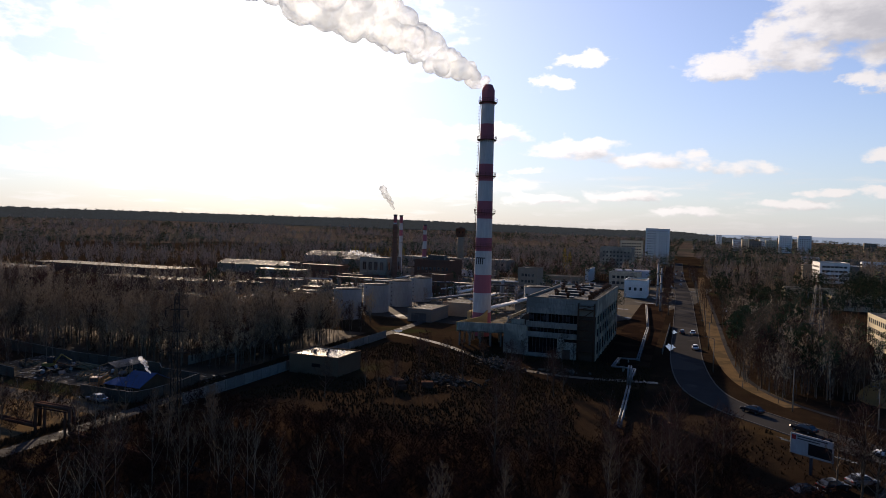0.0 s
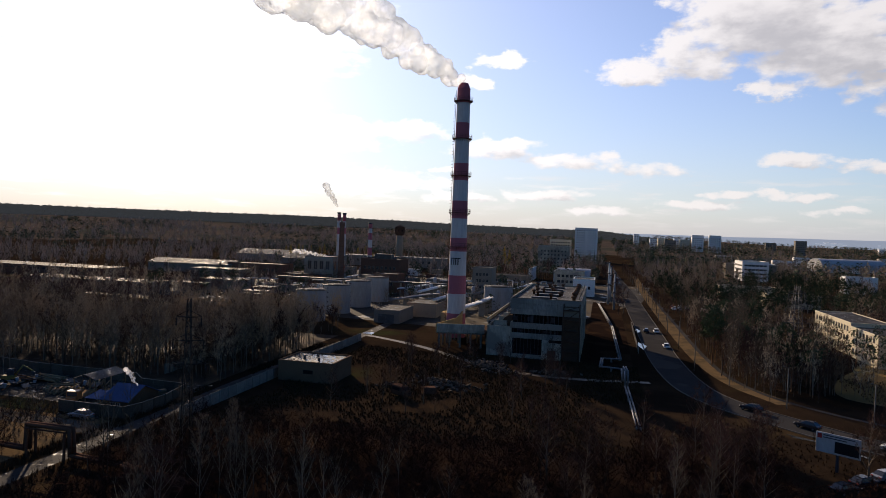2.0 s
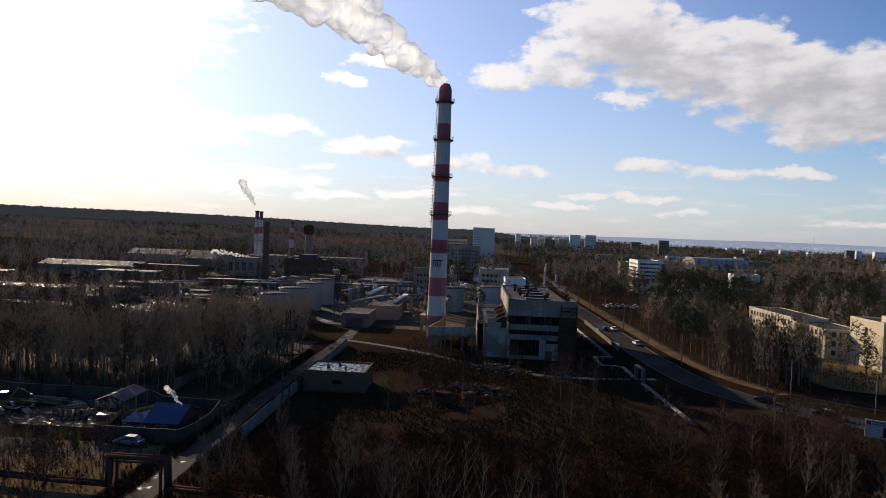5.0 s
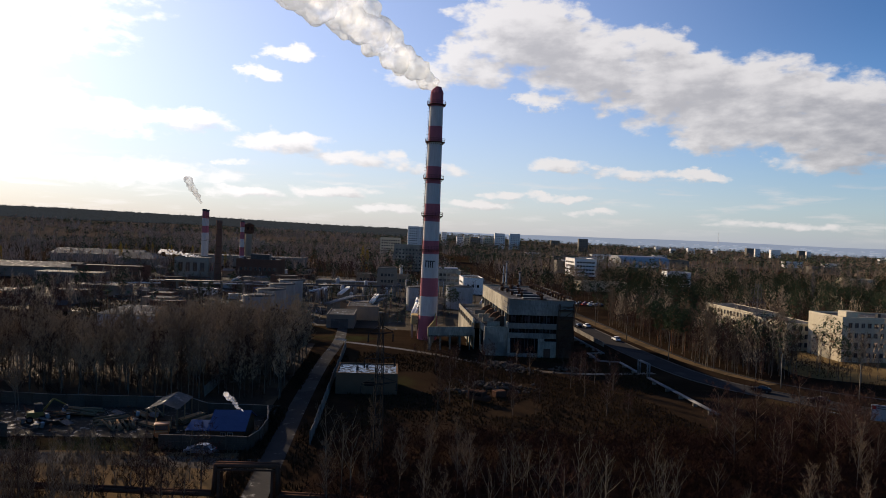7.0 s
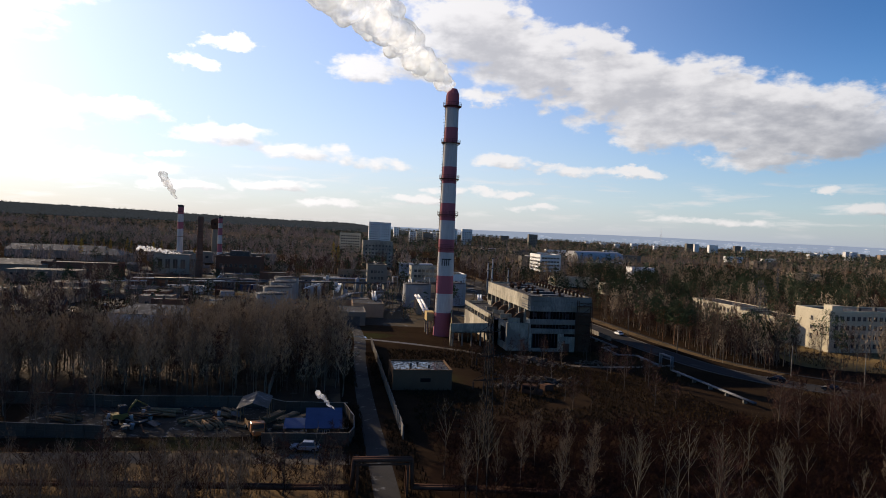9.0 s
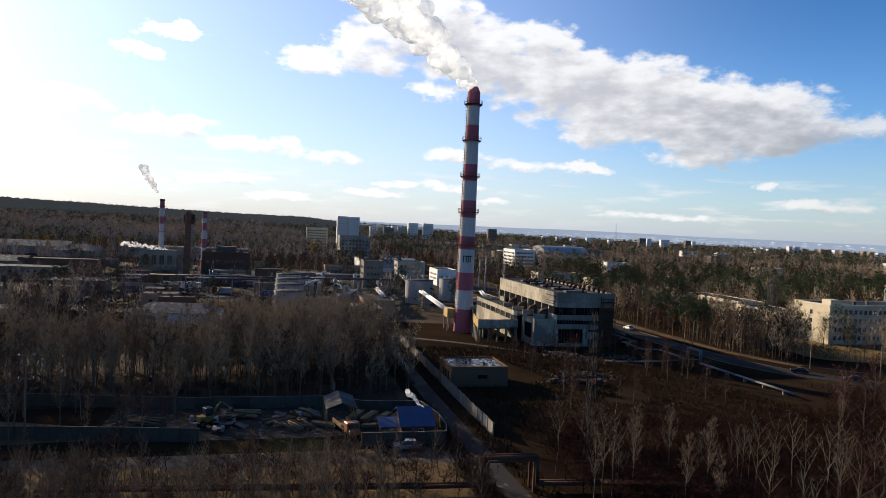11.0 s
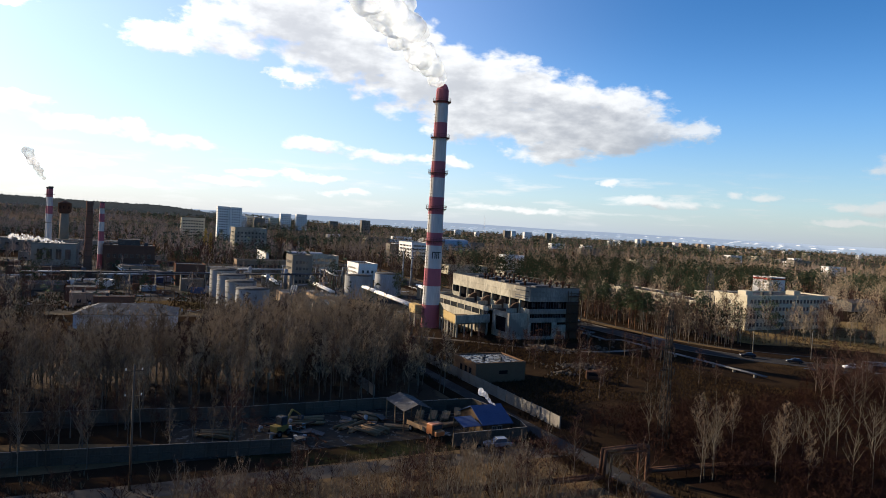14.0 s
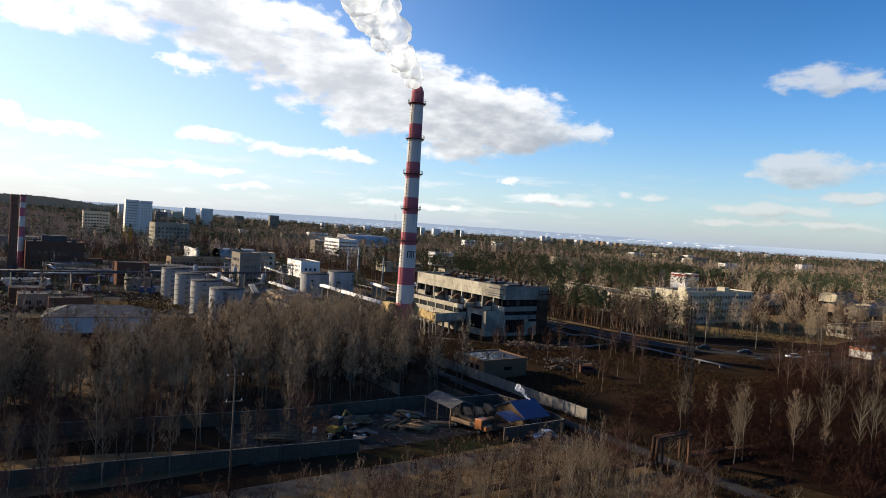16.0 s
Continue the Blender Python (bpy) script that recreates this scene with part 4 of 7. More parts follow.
block("tower_block", -40, 872, -25.8, 892, 43.0, "white panel tower block of many storeys", "apartment block", wall="white", front=(13, 4, 1.3, 1.1, 1.5, 3.2), left=(13, 5, 1.2, 1.1, 1.5, 3.2))
block("tower_block", -54.5, 877, -40.05, 890, 43.4, "pale panel tower block with balcony rows", "apartment block", wall="white", front=(13, 4, 1.8, 1.1, 1.5, 3.2), left=(13, 4, 1.2, 1.1, 1.5, 3.2))
block("apartment_block", -74, 587, -47, 612, 23.2, "grey panel apartment block", "apartment block", wall="panel", front=(6, 8, 1.4, 1.4, 2, 3.3), left=(6, 6, 1.4, 1.4, 2, 3.3))
block("office_block", -82.5, 330, -72.5, 344, 15.5, "narrow grey works office with small windows", "office", wall="grey_brick", front=(4, 4, 1.1, 1.4, 2, 3.2), left=(4, 5, 1.1, 1.4, 2, 3.2))
gabled("store_house", -169.4, 212, -8, 26, 16, 4.2, 2.2, "low white house with a grey hipped roof", "house", wall="white", roof="tin", hip=6)

# ---- trees ----
class Soup:
    """Triangles gathered in arrays."""

    def __init__(self):
        self.v, self.f, self.n = [], [], 0

    def add(self, verts, faces):
        self.v.append(np.asarray(verts, float))
        self.f.append(np.asarray(faces, int) + self.n)
        self.n += len(verts)

    def cone(self, a, b, ra, rb, sides=3):
        a, b = np.array(a, float), np.array(b, float)
        d = b - a
        d /= max(np.linalg.norm(d), 1e-6)
        u = np.cross(d, (0.31, 0.77, 0.55))
        u /= np.linalg.norm(u)
        w = np.cross(d, u)
        ang = np.arange(sides) * 2 * math.pi / sides
        ring = np.outer(np.cos(ang), u) + np.outer(np.sin(ang), w)
        f = []
        for i in range(sides):
            j = (i + 1) % sides
            f += [(i, j, sides + j), (i, sides + j, sides + i)]
        self.add(np.vstack((a + ring * ra, b + ring * rb)), f)

    def blade(self, a, b, w, rng):
        a, b = np.array(a, float), np.array(b, float)
        s = np.cross(b - a, rng.normal(size=3))
        s *= w / max(np.linalg.norm(s), 1e-6)
        self.add((a - s, a + s, b), ((0, 1, 2),))

    def arrays(self):
        return (np.vstack(self.v), np.vstack(self.f)) if self.v else (np.zeros((0, 3)), np.zeros((0, 3), int))


def tri_mesh(name, verts, faces, materials, index=None, smooth_all=False):
    me = bpy.data.meshes.new(name)
    nv, nf = len(verts), len(faces)
    me.vertices.add(nv)
    me.vertices.foreach_set("co", np.asarray(verts, np.float32).ravel())
    me.loops.add(nf * 3)
    me.loops.foreach_set("vertex_index", np.asarray(faces, np.int32).ravel())
    me.polygons.add(nf)
    me.polygons.foreach_set("loop_start", np.arange(0, nf * 3, 3, dtype=np.int32))
    for m in materials:
        me.materials.append(M[m])
    if index is not None:
        me.polygons.foreach_set("material_index", np.asarray(index, np.int32))
    if smooth_all:
        me.polygons.foreach_set("use_smooth", np.ones(nf, bool))
    me.update(calc_edges=True)
    me.validate()
    return me


def bare_tree(seed, h, spread, limbs=16, subs=5, twigs=7, r=.14, first=.3, rise=.8, blade=.026, cheap=True, loose=1.0):
    """A leafless tree: stem and limbs, and a crown of twigs."""
    rng = np.random.default_rng(seed)
    wood, crown = Soup(), Soup()
    lean = rng.normal(0, .018, 2)
    stem = [np.array((lean[0] * z + rng.normal(0, .06) * (z > 0), lean[1] * z + rng.normal(0, .06) * (z > 0), z)) for z in np.linspace(0, h, 7)]
    stem[0][2] = -.2
    for i in range(6):
        wood.cone(stem[i], stem[i + 1], r * (1 - i / 6.6), r * (1 - (i + 1) / 6.6), 6)
    for k in range(limbs):
        t = first + (.96 - first) * (k + rng.random()) / limbs
        base = np.array([np.interp(t * h, [s[2] for s in stem], [s[q] for s in stem]) for q in range(3)])
        a = k * 2.4 + rng.normal(0, .4)
        size = spread * (1.15 - t) ** .6 * rng.uniform(.7, 1.15)
        up = rise * size * rng.uniform(.8, 1.5)
        mid = base + np.array((math.cos(a) * size * .5, math.sin(a) * size * .5, up * .6))
        tip = base + np.array((math.cos(a) * size, math.sin(a) * size, up * 1.3))
        lr = r * .38 * (1.1 - t)
        wood.cone(base, mid, lr + .02, lr * .6 + .015, 3)
        wood.cone(mid, tip, lr * .6 + .015, .012, 3)
        for s in range(subs):
            q = rng.uniform(.25, 1)
            p = base + (mid - base) * min(q * 2, 1) + (tip - mid) * max(q * 2 - 1, 0)
            e = p + rng.normal(0, .32 * loose, 3) * size + np.array((0, 0, (.82 - .5 * loose) * size))
            if cheap:
                crown.blade(p, e, blade, rng)
            else:
                crown.cone(p, e, .022, .01, 3)
            for w in range(twigs):
                b = p + (e - p) * rng.uniform(.2, 1)
                crown.blade(b, b + rng.normal(0, .3 * loose, 3) * (.5 + size * .55) + np.array((0, 0, (.62 - .4 * loose) * size)), blade, rng)
    return wood.arrays(), crown.arrays()


def pine_tree(seed, h, spread, first=.5, clumps=56, needles=26, spruce=False):
    """A conifer: stem, limbs and a crown of needle clumps."""
    rng = np.random.default_rng(seed)
    wood, crown = Soup(), Soup()
    r = h * .011
    for i in range(4):
        wood.cone((0, 0, h * i / 4 - .2), (0, 0, h * (i + 1) / 4), r * (1 - i / 4.4), r * (1 - (i + 1) / 4.4), 6)
    for k in range(clumps):
        t = first + (1 - first) * (k + rng.random()) / clumps
        u = (t - first) / (1 - first)
        reach = spread * ((1 - u) * 1.05 + .06 if spruce else (math.sin(math.pi * min(1, .25 + u * .75)) ** .7)) * rng.uniform(.55, 1.1)
        a = rng.uniform(0, 6.28)
        c = np.array((math.cos(a) * reach, math.sin(a) * reach, t * h + (-.12 * reach if spruce else .2 * reach)))
        if k % 2 == 0:
            wood.cone((0, 0, t * h - .2 * reach), c, .06, .02, 3)
        size = (.55 + .25 * reach) * (1 if not spruce else .8)
        for n in range(needles):
            p = c + rng.normal(0, .42, 3) * size * np.array((1, 1, .55))
            q = rng.normal(0, .21, (3, 3)) * size
            crown.add(p + q, ((0, 1, 2),))
    return wood.arrays(), crown.arrays()


def poplar_tree(seed, h, spread, leaves=1100):
    """A narrow column of yellow leaves on a stem."""
    rng = np.random.default_rng(seed)
    wood, crown = Soup(), Soup()
    wood.cone((0, 0, -.2), (0, 0, h * .9), .3, .05, 6)
    for k in range(20):
        z = h * rng.uniform(.12, .8)
        a = rng.uniform(0, 6.28)
        wood.cone((0, 0, z), (math.cos(a) * spread * .6, math.sin(a) * spread * .6, z + h * .13), .06, .015, 3)
    for k in range(leaves):
        z = rng.uniform(.1, 1)
        rad = spread * math.sin(math.pi * z ** .8) ** .7 * (rng.random() ** .5) * (1 + .3 * math.sin(z * 23 + k % 3))
        a = rng.uniform(0, 6.28)
        p = np.array((rad * math.cos(a), rad * math.sin(a), z * h))
        crown.add(p + rng.normal(0, .22, (3, 3)), ((0, 1, 2),))
    return wood.arrays(), crown.arrays()


KINDS = {}
for s in range(5):
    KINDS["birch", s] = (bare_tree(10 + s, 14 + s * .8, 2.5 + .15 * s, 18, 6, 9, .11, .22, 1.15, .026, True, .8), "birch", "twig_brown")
    KINDS["bare", s] = (bare_tree(30 + s, 10 + s * .9, 3.2 + .2 * s, 15, 6, 9, .17, .2, .85), "bark", "twig_red")
for s in range(5):
    KINDS["young_birch", s] = (bare_tree(130 + s, 8 + s * .4, 2.1, 9, 4, 4, .07, .36, 1.15, .016, True, .8), "young_bark", "twig_grey")
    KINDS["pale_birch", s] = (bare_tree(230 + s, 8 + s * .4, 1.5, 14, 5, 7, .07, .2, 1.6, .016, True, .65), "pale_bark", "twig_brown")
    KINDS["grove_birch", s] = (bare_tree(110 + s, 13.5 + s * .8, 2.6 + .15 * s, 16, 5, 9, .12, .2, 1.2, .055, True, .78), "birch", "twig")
    KINDS["grove_bare", s] = (bare_tree(120 + s, 10.5 + s * .8, 2.9 + .15 * s, 14, 5, 8, .15, .22, .9, .06, True), "bark", "twig_red")
for s in range(4):
    KINDS["pine", s] = (pine_tree(50 + s, 15 + s, 2.9 + .2 * s), "pine_bark", "needle")
    KINDS["spruce", s] = (pine_tree(60 + s, 12 + s, 2.6, .08, 80, 20, True), "pine_bark", "needle")
    KINDS["shrub", s] = (bare_tree(70 + s, 2.6 + .3 * s, 1.6, 9, 4, 6, .05, .05, .9), "twig_dark", "twig_dark")
    KINDS["poplar", s] = (poplar_tree(80 + s, 17 + s, 1.9), "bark", "gold")
def far_tree(seed, kind):
    """A tree for the distance: a stem and a few broad tufts."""
    rng = np.random.default_rng(seed)
    wood, crown = Soup(), Soup()
    h = rng.uniform(11, 15)
    wood.cone((0, 0, -.2), (0, 0, h * .8), .17, .05, 3)
    n = 24
    if kind == "birch":
        for q in range(3):
            a, b = rng.normal(0, 1.2, 2), rng.normal(0, .5, 2)
            wood.blade((*a, -.2), (a[0] + b[0], a[1] + b[1], h * rng.uniform(.6, .95)), .16, rng)
    for k in range(n):
        z = h * (rng.uniform(.38, 1) if kind == "pine" else rng.uniform(.18, .92))
        w = (2.6 if kind == "pine" else 2.3) * math.sin(math.pi * min(.97, .18 + z / h * .8)) ** .6
        p = np.array((rng.normal(0, .5) * w, rng.normal(0, .5) * w, z))
        if kind == "pine":
            crown.add(p + rng.normal(0, .85, (3, 3)) * (1, 1, .6), ((0, 1, 2),))
        else:
            crown.blade(p, p + np.array((rng.normal(0, .5), rng.normal(0, .5), rng.uniform(1.4, 3.2))), rng.uniform(.16, .34), rng)
    return wood.arrays(), crown.arrays()


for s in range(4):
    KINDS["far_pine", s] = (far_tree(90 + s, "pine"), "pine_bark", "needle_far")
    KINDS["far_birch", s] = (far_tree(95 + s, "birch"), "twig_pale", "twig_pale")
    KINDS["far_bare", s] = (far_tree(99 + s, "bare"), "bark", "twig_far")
LABEL = {"pale_birch": ("slender pale young birch with upright twigs", "birch tree"), "young_birch": ("slender young birch with pale upright branches", "birch tree"), "birch": ("tall leafless birch with a pale trunk and fine twigs", "birch tree"), "bare": ("leafless brown tree with spreading limbs", "tree"),
         "pine": ("pine with a bare trunk and dark green crown", "pine tree"), "spruce": ("dark green conical spruce", "spruce tree"),
         "poplar": ("narrow poplar in golden autumn leaf", "poplar tree")}
TREE = {}


def tree(kind, variant, x, y, size, turn, z=0.0):
    """One tree with its trunk and crown."""
    key = kind, variant
    m = pose(x, y, z, 0, 0, turn) @ Matrix.Scale(size, 4)
    if key not in TREE:
        (w, c), bark, leaf = KINDS[key]
        TREE[key] = tri_mesh("trunk", *w, [bark], smooth_all=True), tri_mesh("crown", *c, [leaf])
    root = thing(kind + "_tree" if kind != "bare" else "tree", m, *LABEL[kind], group=kind + " trees" if kind != "bare" else "bare trees")
    for name, me in zip(("trunk", "crown"), TREE[key]):
        ob = new(name, me)
        ob.parent = root
    return root


def thin(a, share_, rng):
    v, f = a
    if share_ >= 1 or len(f) == 0:
        return a
    keep = f[rng.random(len(f)) < share_]
    used, inv = np.unique(keep, return_inverse=True)
    return v[used], inv.reshape(-1, 3)


def grove(name, label, rows, share_=1.0, category="woodland", wide=1.0, ground=None):
    """Many trees in one object. rows: (kind, variant, x, y, size, turn)."""
    rng = np.random.default_rng(5)
    mats, vs, fs, idx, n = [], [], [], [], 0
    cache = {}
    for kind, variant, x, y, size, turn in rows:
        key = kind, variant
        if key not in cache:
            (w, c), bark, leaf = KINDS[key]
            for m in (bark, leaf):
                if m not in mats:
                    mats.append(m)
            w, c = thin(w, max(share_, .3) if share_ < 1 else 1, rng), thin(c, share_, rng)
            v = np.vstack((w[0], c[0]))
            f = np.vstack((w[1], c[1] + len(w[0])))
            cache[key] = v, f, np.r_[np.full(len(w[1]), mats.index(bark)), np.full(len(c[1]), mats.index(leaf))]
        v, f, i = cache[key]
        co, si = math.cos(turn) * size, math.sin(turn) * size
        p = np.empty_like(v)
        p[:, 0], p[:, 1], p[:, 2] = v[:, 0] * co * wide - v[:, 1] * si * wide + x, v[:, 0] * si * wide + v[:, 1] * co * wide + y, v[:, 2] * size + (ground[x, y] if ground else hill(x, y))
        vs.append(p), fs.append(f + n), idx.append(i)
        n += len(p)
    me = tri_mesh(name, np.vstack(vs), np.vstack(fs), mats, np.concatenate(idx))
    return tagged(new(name, me), label, category, kind="stuff")


# plan rectangles kept free of trees: x0, y0, x1, y1
FREE_NEAR = [(-10, 150, 12, 1000), (-10, 120, 60, 152), (-97, 10, -84, 240), (-87, 128, -72, 144), (-72, 174, -16, 236), (-24, 108, -8, 320), (-137, 97, -95, 123), (44, 166, 118, 205), (52, 200, 74, 264), (-130, 208, -110, 300), (-72, 276, -34, 308), (-180, 205, -138, 236), (-84, 96, -12, 200), (8, 90, 40, 122), (-260, 93, -130, 96), (-202, 372, -138, 432), (-284, 496, -245, 530), (-266, 348, -218, 414), (-110, 400, -24, 448), (-40, 366, -10, 392)]
FREE_FAR = [(-140, 326, -118, 348), (-100, 220, -78, 266), (-435, 258, -222, 356), (-320, 382, -254, 416), (-110, 300, -66, 352), (-20, 310, -8, 360), (-78, 580, -26, 606), (62, 368, 96, 390), (50, 424, 88, 446), (186, 258, 266, 334), (100, 232, 132, 254), (202, 184, 254, 208), (12, 322, 40, 346), (76, 606, 116, 632), (170, 686, 245, 740), (102, 134, 158, 150), (54, 104, 80, 124), (180, 180, 262, 212), (40, 184, 62, 264), (-216, 117, -188, 152)]
FREE = FREE_NEAR + FREE_FAR


def clear(x, y):
    return not any(a < x < c and b < y < d for a, b, c, d in FREE)


def scatter(seed, n, x0, y0, x1, y1, kinds, smin=.8, smax=1.2, gap=0.0, anywhere=False, patchy=False):
    rng = random.Random(seed)
    rows = []
    tries = 0
    while len(rows) < n and tries < n * 12:
        tries += 1
        x, y = rng.uniform(x0, x1), rng.uniform(y0, y1)
        if not (anywhere or clear(x, y)) or (gap and any((x - r[2]) ** 2 + (y - r[3]) ** 2 < gap * gap for r in rows)):
            continue
        weights = [w for _, w in kinds]
        if patchy:
            green = noise.noise((x * .014, y * .016, 4.1)) + .4 * noise.noise((x * .05, y * .05, 1.2))
            weights = [w * (.15 + 10 * max(0, green)) if k in ('pine', 'spruce', 'far_pine') else w * (.15 + 5 * max(0, -green)) for k, w in kinds]
        kind = rng.choices([k for k, _ in kinds], weights)[0]
        rows.append((kind, rng.randrange(4), x, y, rng.uniform(smin, smax), rng.uniform(0, 6.28)))
    return rows


def plant(rows):
    for kind, variant, x, y, size, turn in rows:
        tree(kind, variant, x, y, size, math.degrees(turn))


# the birch wood behind the yard
plant(scatter(1, 95, -250, 124, -97, 148, [("birch", 4), ("bare", 1)], .75, 1.1, 2.2))
grove("birch_wood", "dense leafless birch wood behind the timber yard", scatter(2, 230, -270, 146, -135, 158, [("grove_birch", 5), ("grove_bare", 1)], .6, .85, 1.3) + scatter(17, 170, -135, 146, -97, 174, [("grove_birch", 5), ("grove_bare", 1)], .72, 1.0, 1.3) + scatter(18, 200, -260, 124, -97, 146, [("grove_birch", 5), ("grove_bare", 1)], .65, .95, 1.3) + scatter(61, 60, -137, 172, -99, 212, [("grove_birch", 3), ("grove_bare", 2)], .55, .85, 2.0) + scatter(62, 50, -260, 158, -184, 204, [("grove_birch", 3), ("grove_bare", 2)], .55, .85, 2.0) + scatter(41, 330, -260, 122, -97, 150, [("shrub", 2), ("grove_bare", 1)], .45, .7, .9), .75)
BROWN = [("grove_bare", 4), ("grove_birch", 2), ("far_bare", 1)]
grove("bare_wood", "leafless brown wood in front of the warehouses", scatter(65, 330, -350, 200, -184, 256, BROWN, .6, .9, 2.2) + scatter(66, 60, -222, 262, -186, 345, BROWN, .5, .75, 2.4, True) + scatter(67, 60, -300, 288, -226, 318, BROWN, .5, .7, 2.4, True)
      + scatter(68, 40, -262, 322, -204, 348, BROWN, .4, .6, 2.4, True) + scatter(69, 45, -370, 226, -304, 258, BROWN, .6, .8, 2.4, True), .6)
grove("works_trees", "bare trees and pines in front of the brick apartment block", scatter(70, 75, -112, 515, -30, 582, [("far_pine", 2), ("far_bare", 3), ("grove_bare", 2)], .8, 1.2, 2.5, True) + scatter(71, 40, -140, 470, -70, 515, [("far_pine", 1), ("grove_bare", 3)], .6, .9, 2.5, True))
grove("bare_wood", "leafless brown woodland beside the works", scatter(3, 420, -420, 120, -262, 200, [("grove_birch", 2), ("grove_bare", 3)], .7, 1.1, 1.6), .45)
# trees in front of the camera's line
plant(scatter(4, 90, -152, 48, -115, 74, [("pale_birch", 6), ("bare", 1)], .65, .95, 1.5))
plant(scatter(64, 120, -152, 58, -106, 80, [("pale_birch", 1)], .6, .9, 1.2))
for x, y, s in ((-83.6, 80.4, 1.15), (-80.8, 71.8, 1.35), (-79.8, 71.2, 1.2), (-60.9, 67.5, 1.3), (-59.4, 61.1, 1.2), (-54, 61, 1.25), (-50, 67, 1.15), (-56, 70, 1.1), (-47, 60, 1.2)):
    tree("young_birch", int(abs(x)) % 5, x, y, s, 77 * s)
plant(scatter(34, 26, -190, 50, -152, 88, [("young_birch", 3), ("bare", 2)], .6, .9, 2.5))
plant(scatter(35, 12, -115, 50, -97, 84, [("young_birch", 3), ("bare", 2)], .6, .8, 2.5))
plant(scatter(15, 84, -240, 100, -139, 116, [("birch", 4), ("bare", 2)], .5, .85, 2.2))
plant(scatter(5, 30, -66, 46, -26, 76, [("young_birch", 7), ("bare", 1)], .75, 1.1, 1.5))
plant(scatter(36, 9, -84, 62, -64, 84, [("birch", 1)], .5, .68, 4))
plant(scatter(37, 20, -26, 50, 6, 84, [("birch", 1), ("bare", 2)], .5, .7, 3))
grove("scrub_wood", "reddish leafless scrub on the waste ground", scatter(6, 1300, -84, 38, 20, 108, [("shrub", 1)], .6, 1.4, .8) + scatter(7, 380, -260, 40, -97, 90, [("shrub", 1)], .6, 1.2, 1.5) + scatter(16, 260, 2, 50, 70, 117, [("shrub", 1)], .6, 1.4, 1.2), .5, "scrub", 1.3)
grove("scrub_wood", "leafless scrub and young trees on the near waste ground", scatter(51, 240, -230, -60, 30, 40, [("shrub", 3), ("young_birch", 1)], .7, 1.3, 2.5), .25, "scrub", 1.3)
FREE.pop(12)
FREE.append((-72, 174, -16, 236))
plant(scatter(8, 34, -70, 112, -14, 172, [("bare", 1)], .4, .7, 4))
# trees right of the road
plant(scatter(9, 75, 12, 160, 37, 215, [("pine", .8), ("spruce", .4), ("birch", 4), ("bare", 4)], .65, 1.1, 2.0))
plant(scatter(14, 60, 12, 215, 54, 265, [("pine", 1), ("spruce", .4), ("birch", 4), ("bare", 3)], .65, 1.05, 2.4))
plant(scatter(19, 18, -28, 86, 12, 106, [("bare", 1)], .7, .95, 2.4))
plant(scatter(72, 26, 18, 82, 60, 103, [("bare", 1)], .8, 1.15, 3.0, True))
plant(scatter(10, 40, 60, 100, 180, 166, [("birch", 3), ("bare", 3)], .6, .9, 3))
grove("roadside_wood", "mixed pine and leafless birch wood beside the road", scatter(11, 800, 10, 250, 330, 480, [("pine", 4), ("grove_birch", 5), ("grove_bare", 3), ("spruce", .6)], .7, 1.05, 2.2, False, True), .34)
grove("roadside_wood", "mixed pine and leafless birch wood behind the cream block", scatter(12, 420, 74, 204, 420, 330, [("pine", 4), ("grove_birch", 5), ("grove_bare", 3)], .7, 1.05, 2.2, False, True) + scatter(31, 130, 13, 156, 56, 262, [("pine", 1), ("grove_birch", 5), ("grove_bare", 3)], .6, 1.0, 1.8) + scatter(42, 170, 13, 150, 58, 264, [("grove_bare", 1)], .3, .55, 1.2), .36)
grove("works_trees", "scattered leafless trees among the works buildings", scatter(13, 160, -250, 240, -20, 480, [("bare", 3), ("birch", 2), ("spruce", 2), ("pine", 2)], .6, .9, 4), .5)
for x, y, s in ((82.4, 166, 1.15), (88, 169, 1.0), (76, 163, .9), (69, 168, .85), (97, 171, 1.0), (106, 176, .9), (60, 172, .9), (55, 178, .95)):
    tree("bare", int(x) % 5, x, y, s, 50 * s)
grove("works_trees", "scrubby bare trees and dark pines between the works buildings", scatter(32, 260, -330, 236, -60, 470, [("far_bare", 4), ("far_pine", 2), ("grove_bare", 2), ("shrub", 2)], .5, .85, 3), .9)
grove("roadside_birches", "pale leafless birches on the lawn beside the road", scatter(43, 90, 46, 124, 180, 183, [("grove_birch", 3), ("grove_bare", 1)], .6, .95, 2.5), .8)
grove("works_trees", "pines and bare trees below the tower blocks", scatter(45, 130, -150, 620, -16, 866, [("far_pine", 3), ("far_bare", 2), ("far_birch", 2)], .8, 1.15, 3), wide=1.3)
for k in range(38):
    rr = random.Random(k)
    y = 285 + k * 8.5
    x = np.interp(y, (230, 300, 420, 600), (-.5, -1.5, -3.5, -9)) + (-8 if k % 3 else 9) + rr.uniform(-1.5, 1.5)
    tree("bare", k % 5, float(x), y, rr.uniform(.7, 1.0), 47 * k)
for x, y, s in ((-100, 560, 1.1), (-96, 562, 1.0), (-205, 520, .8), (-300, 560, .9), (-330, 610, .8), (-285, 640, .8), (-350, 480, .7)):
    tree("poplar", int(s * 10) % 4, x, y, s, 40 * s)


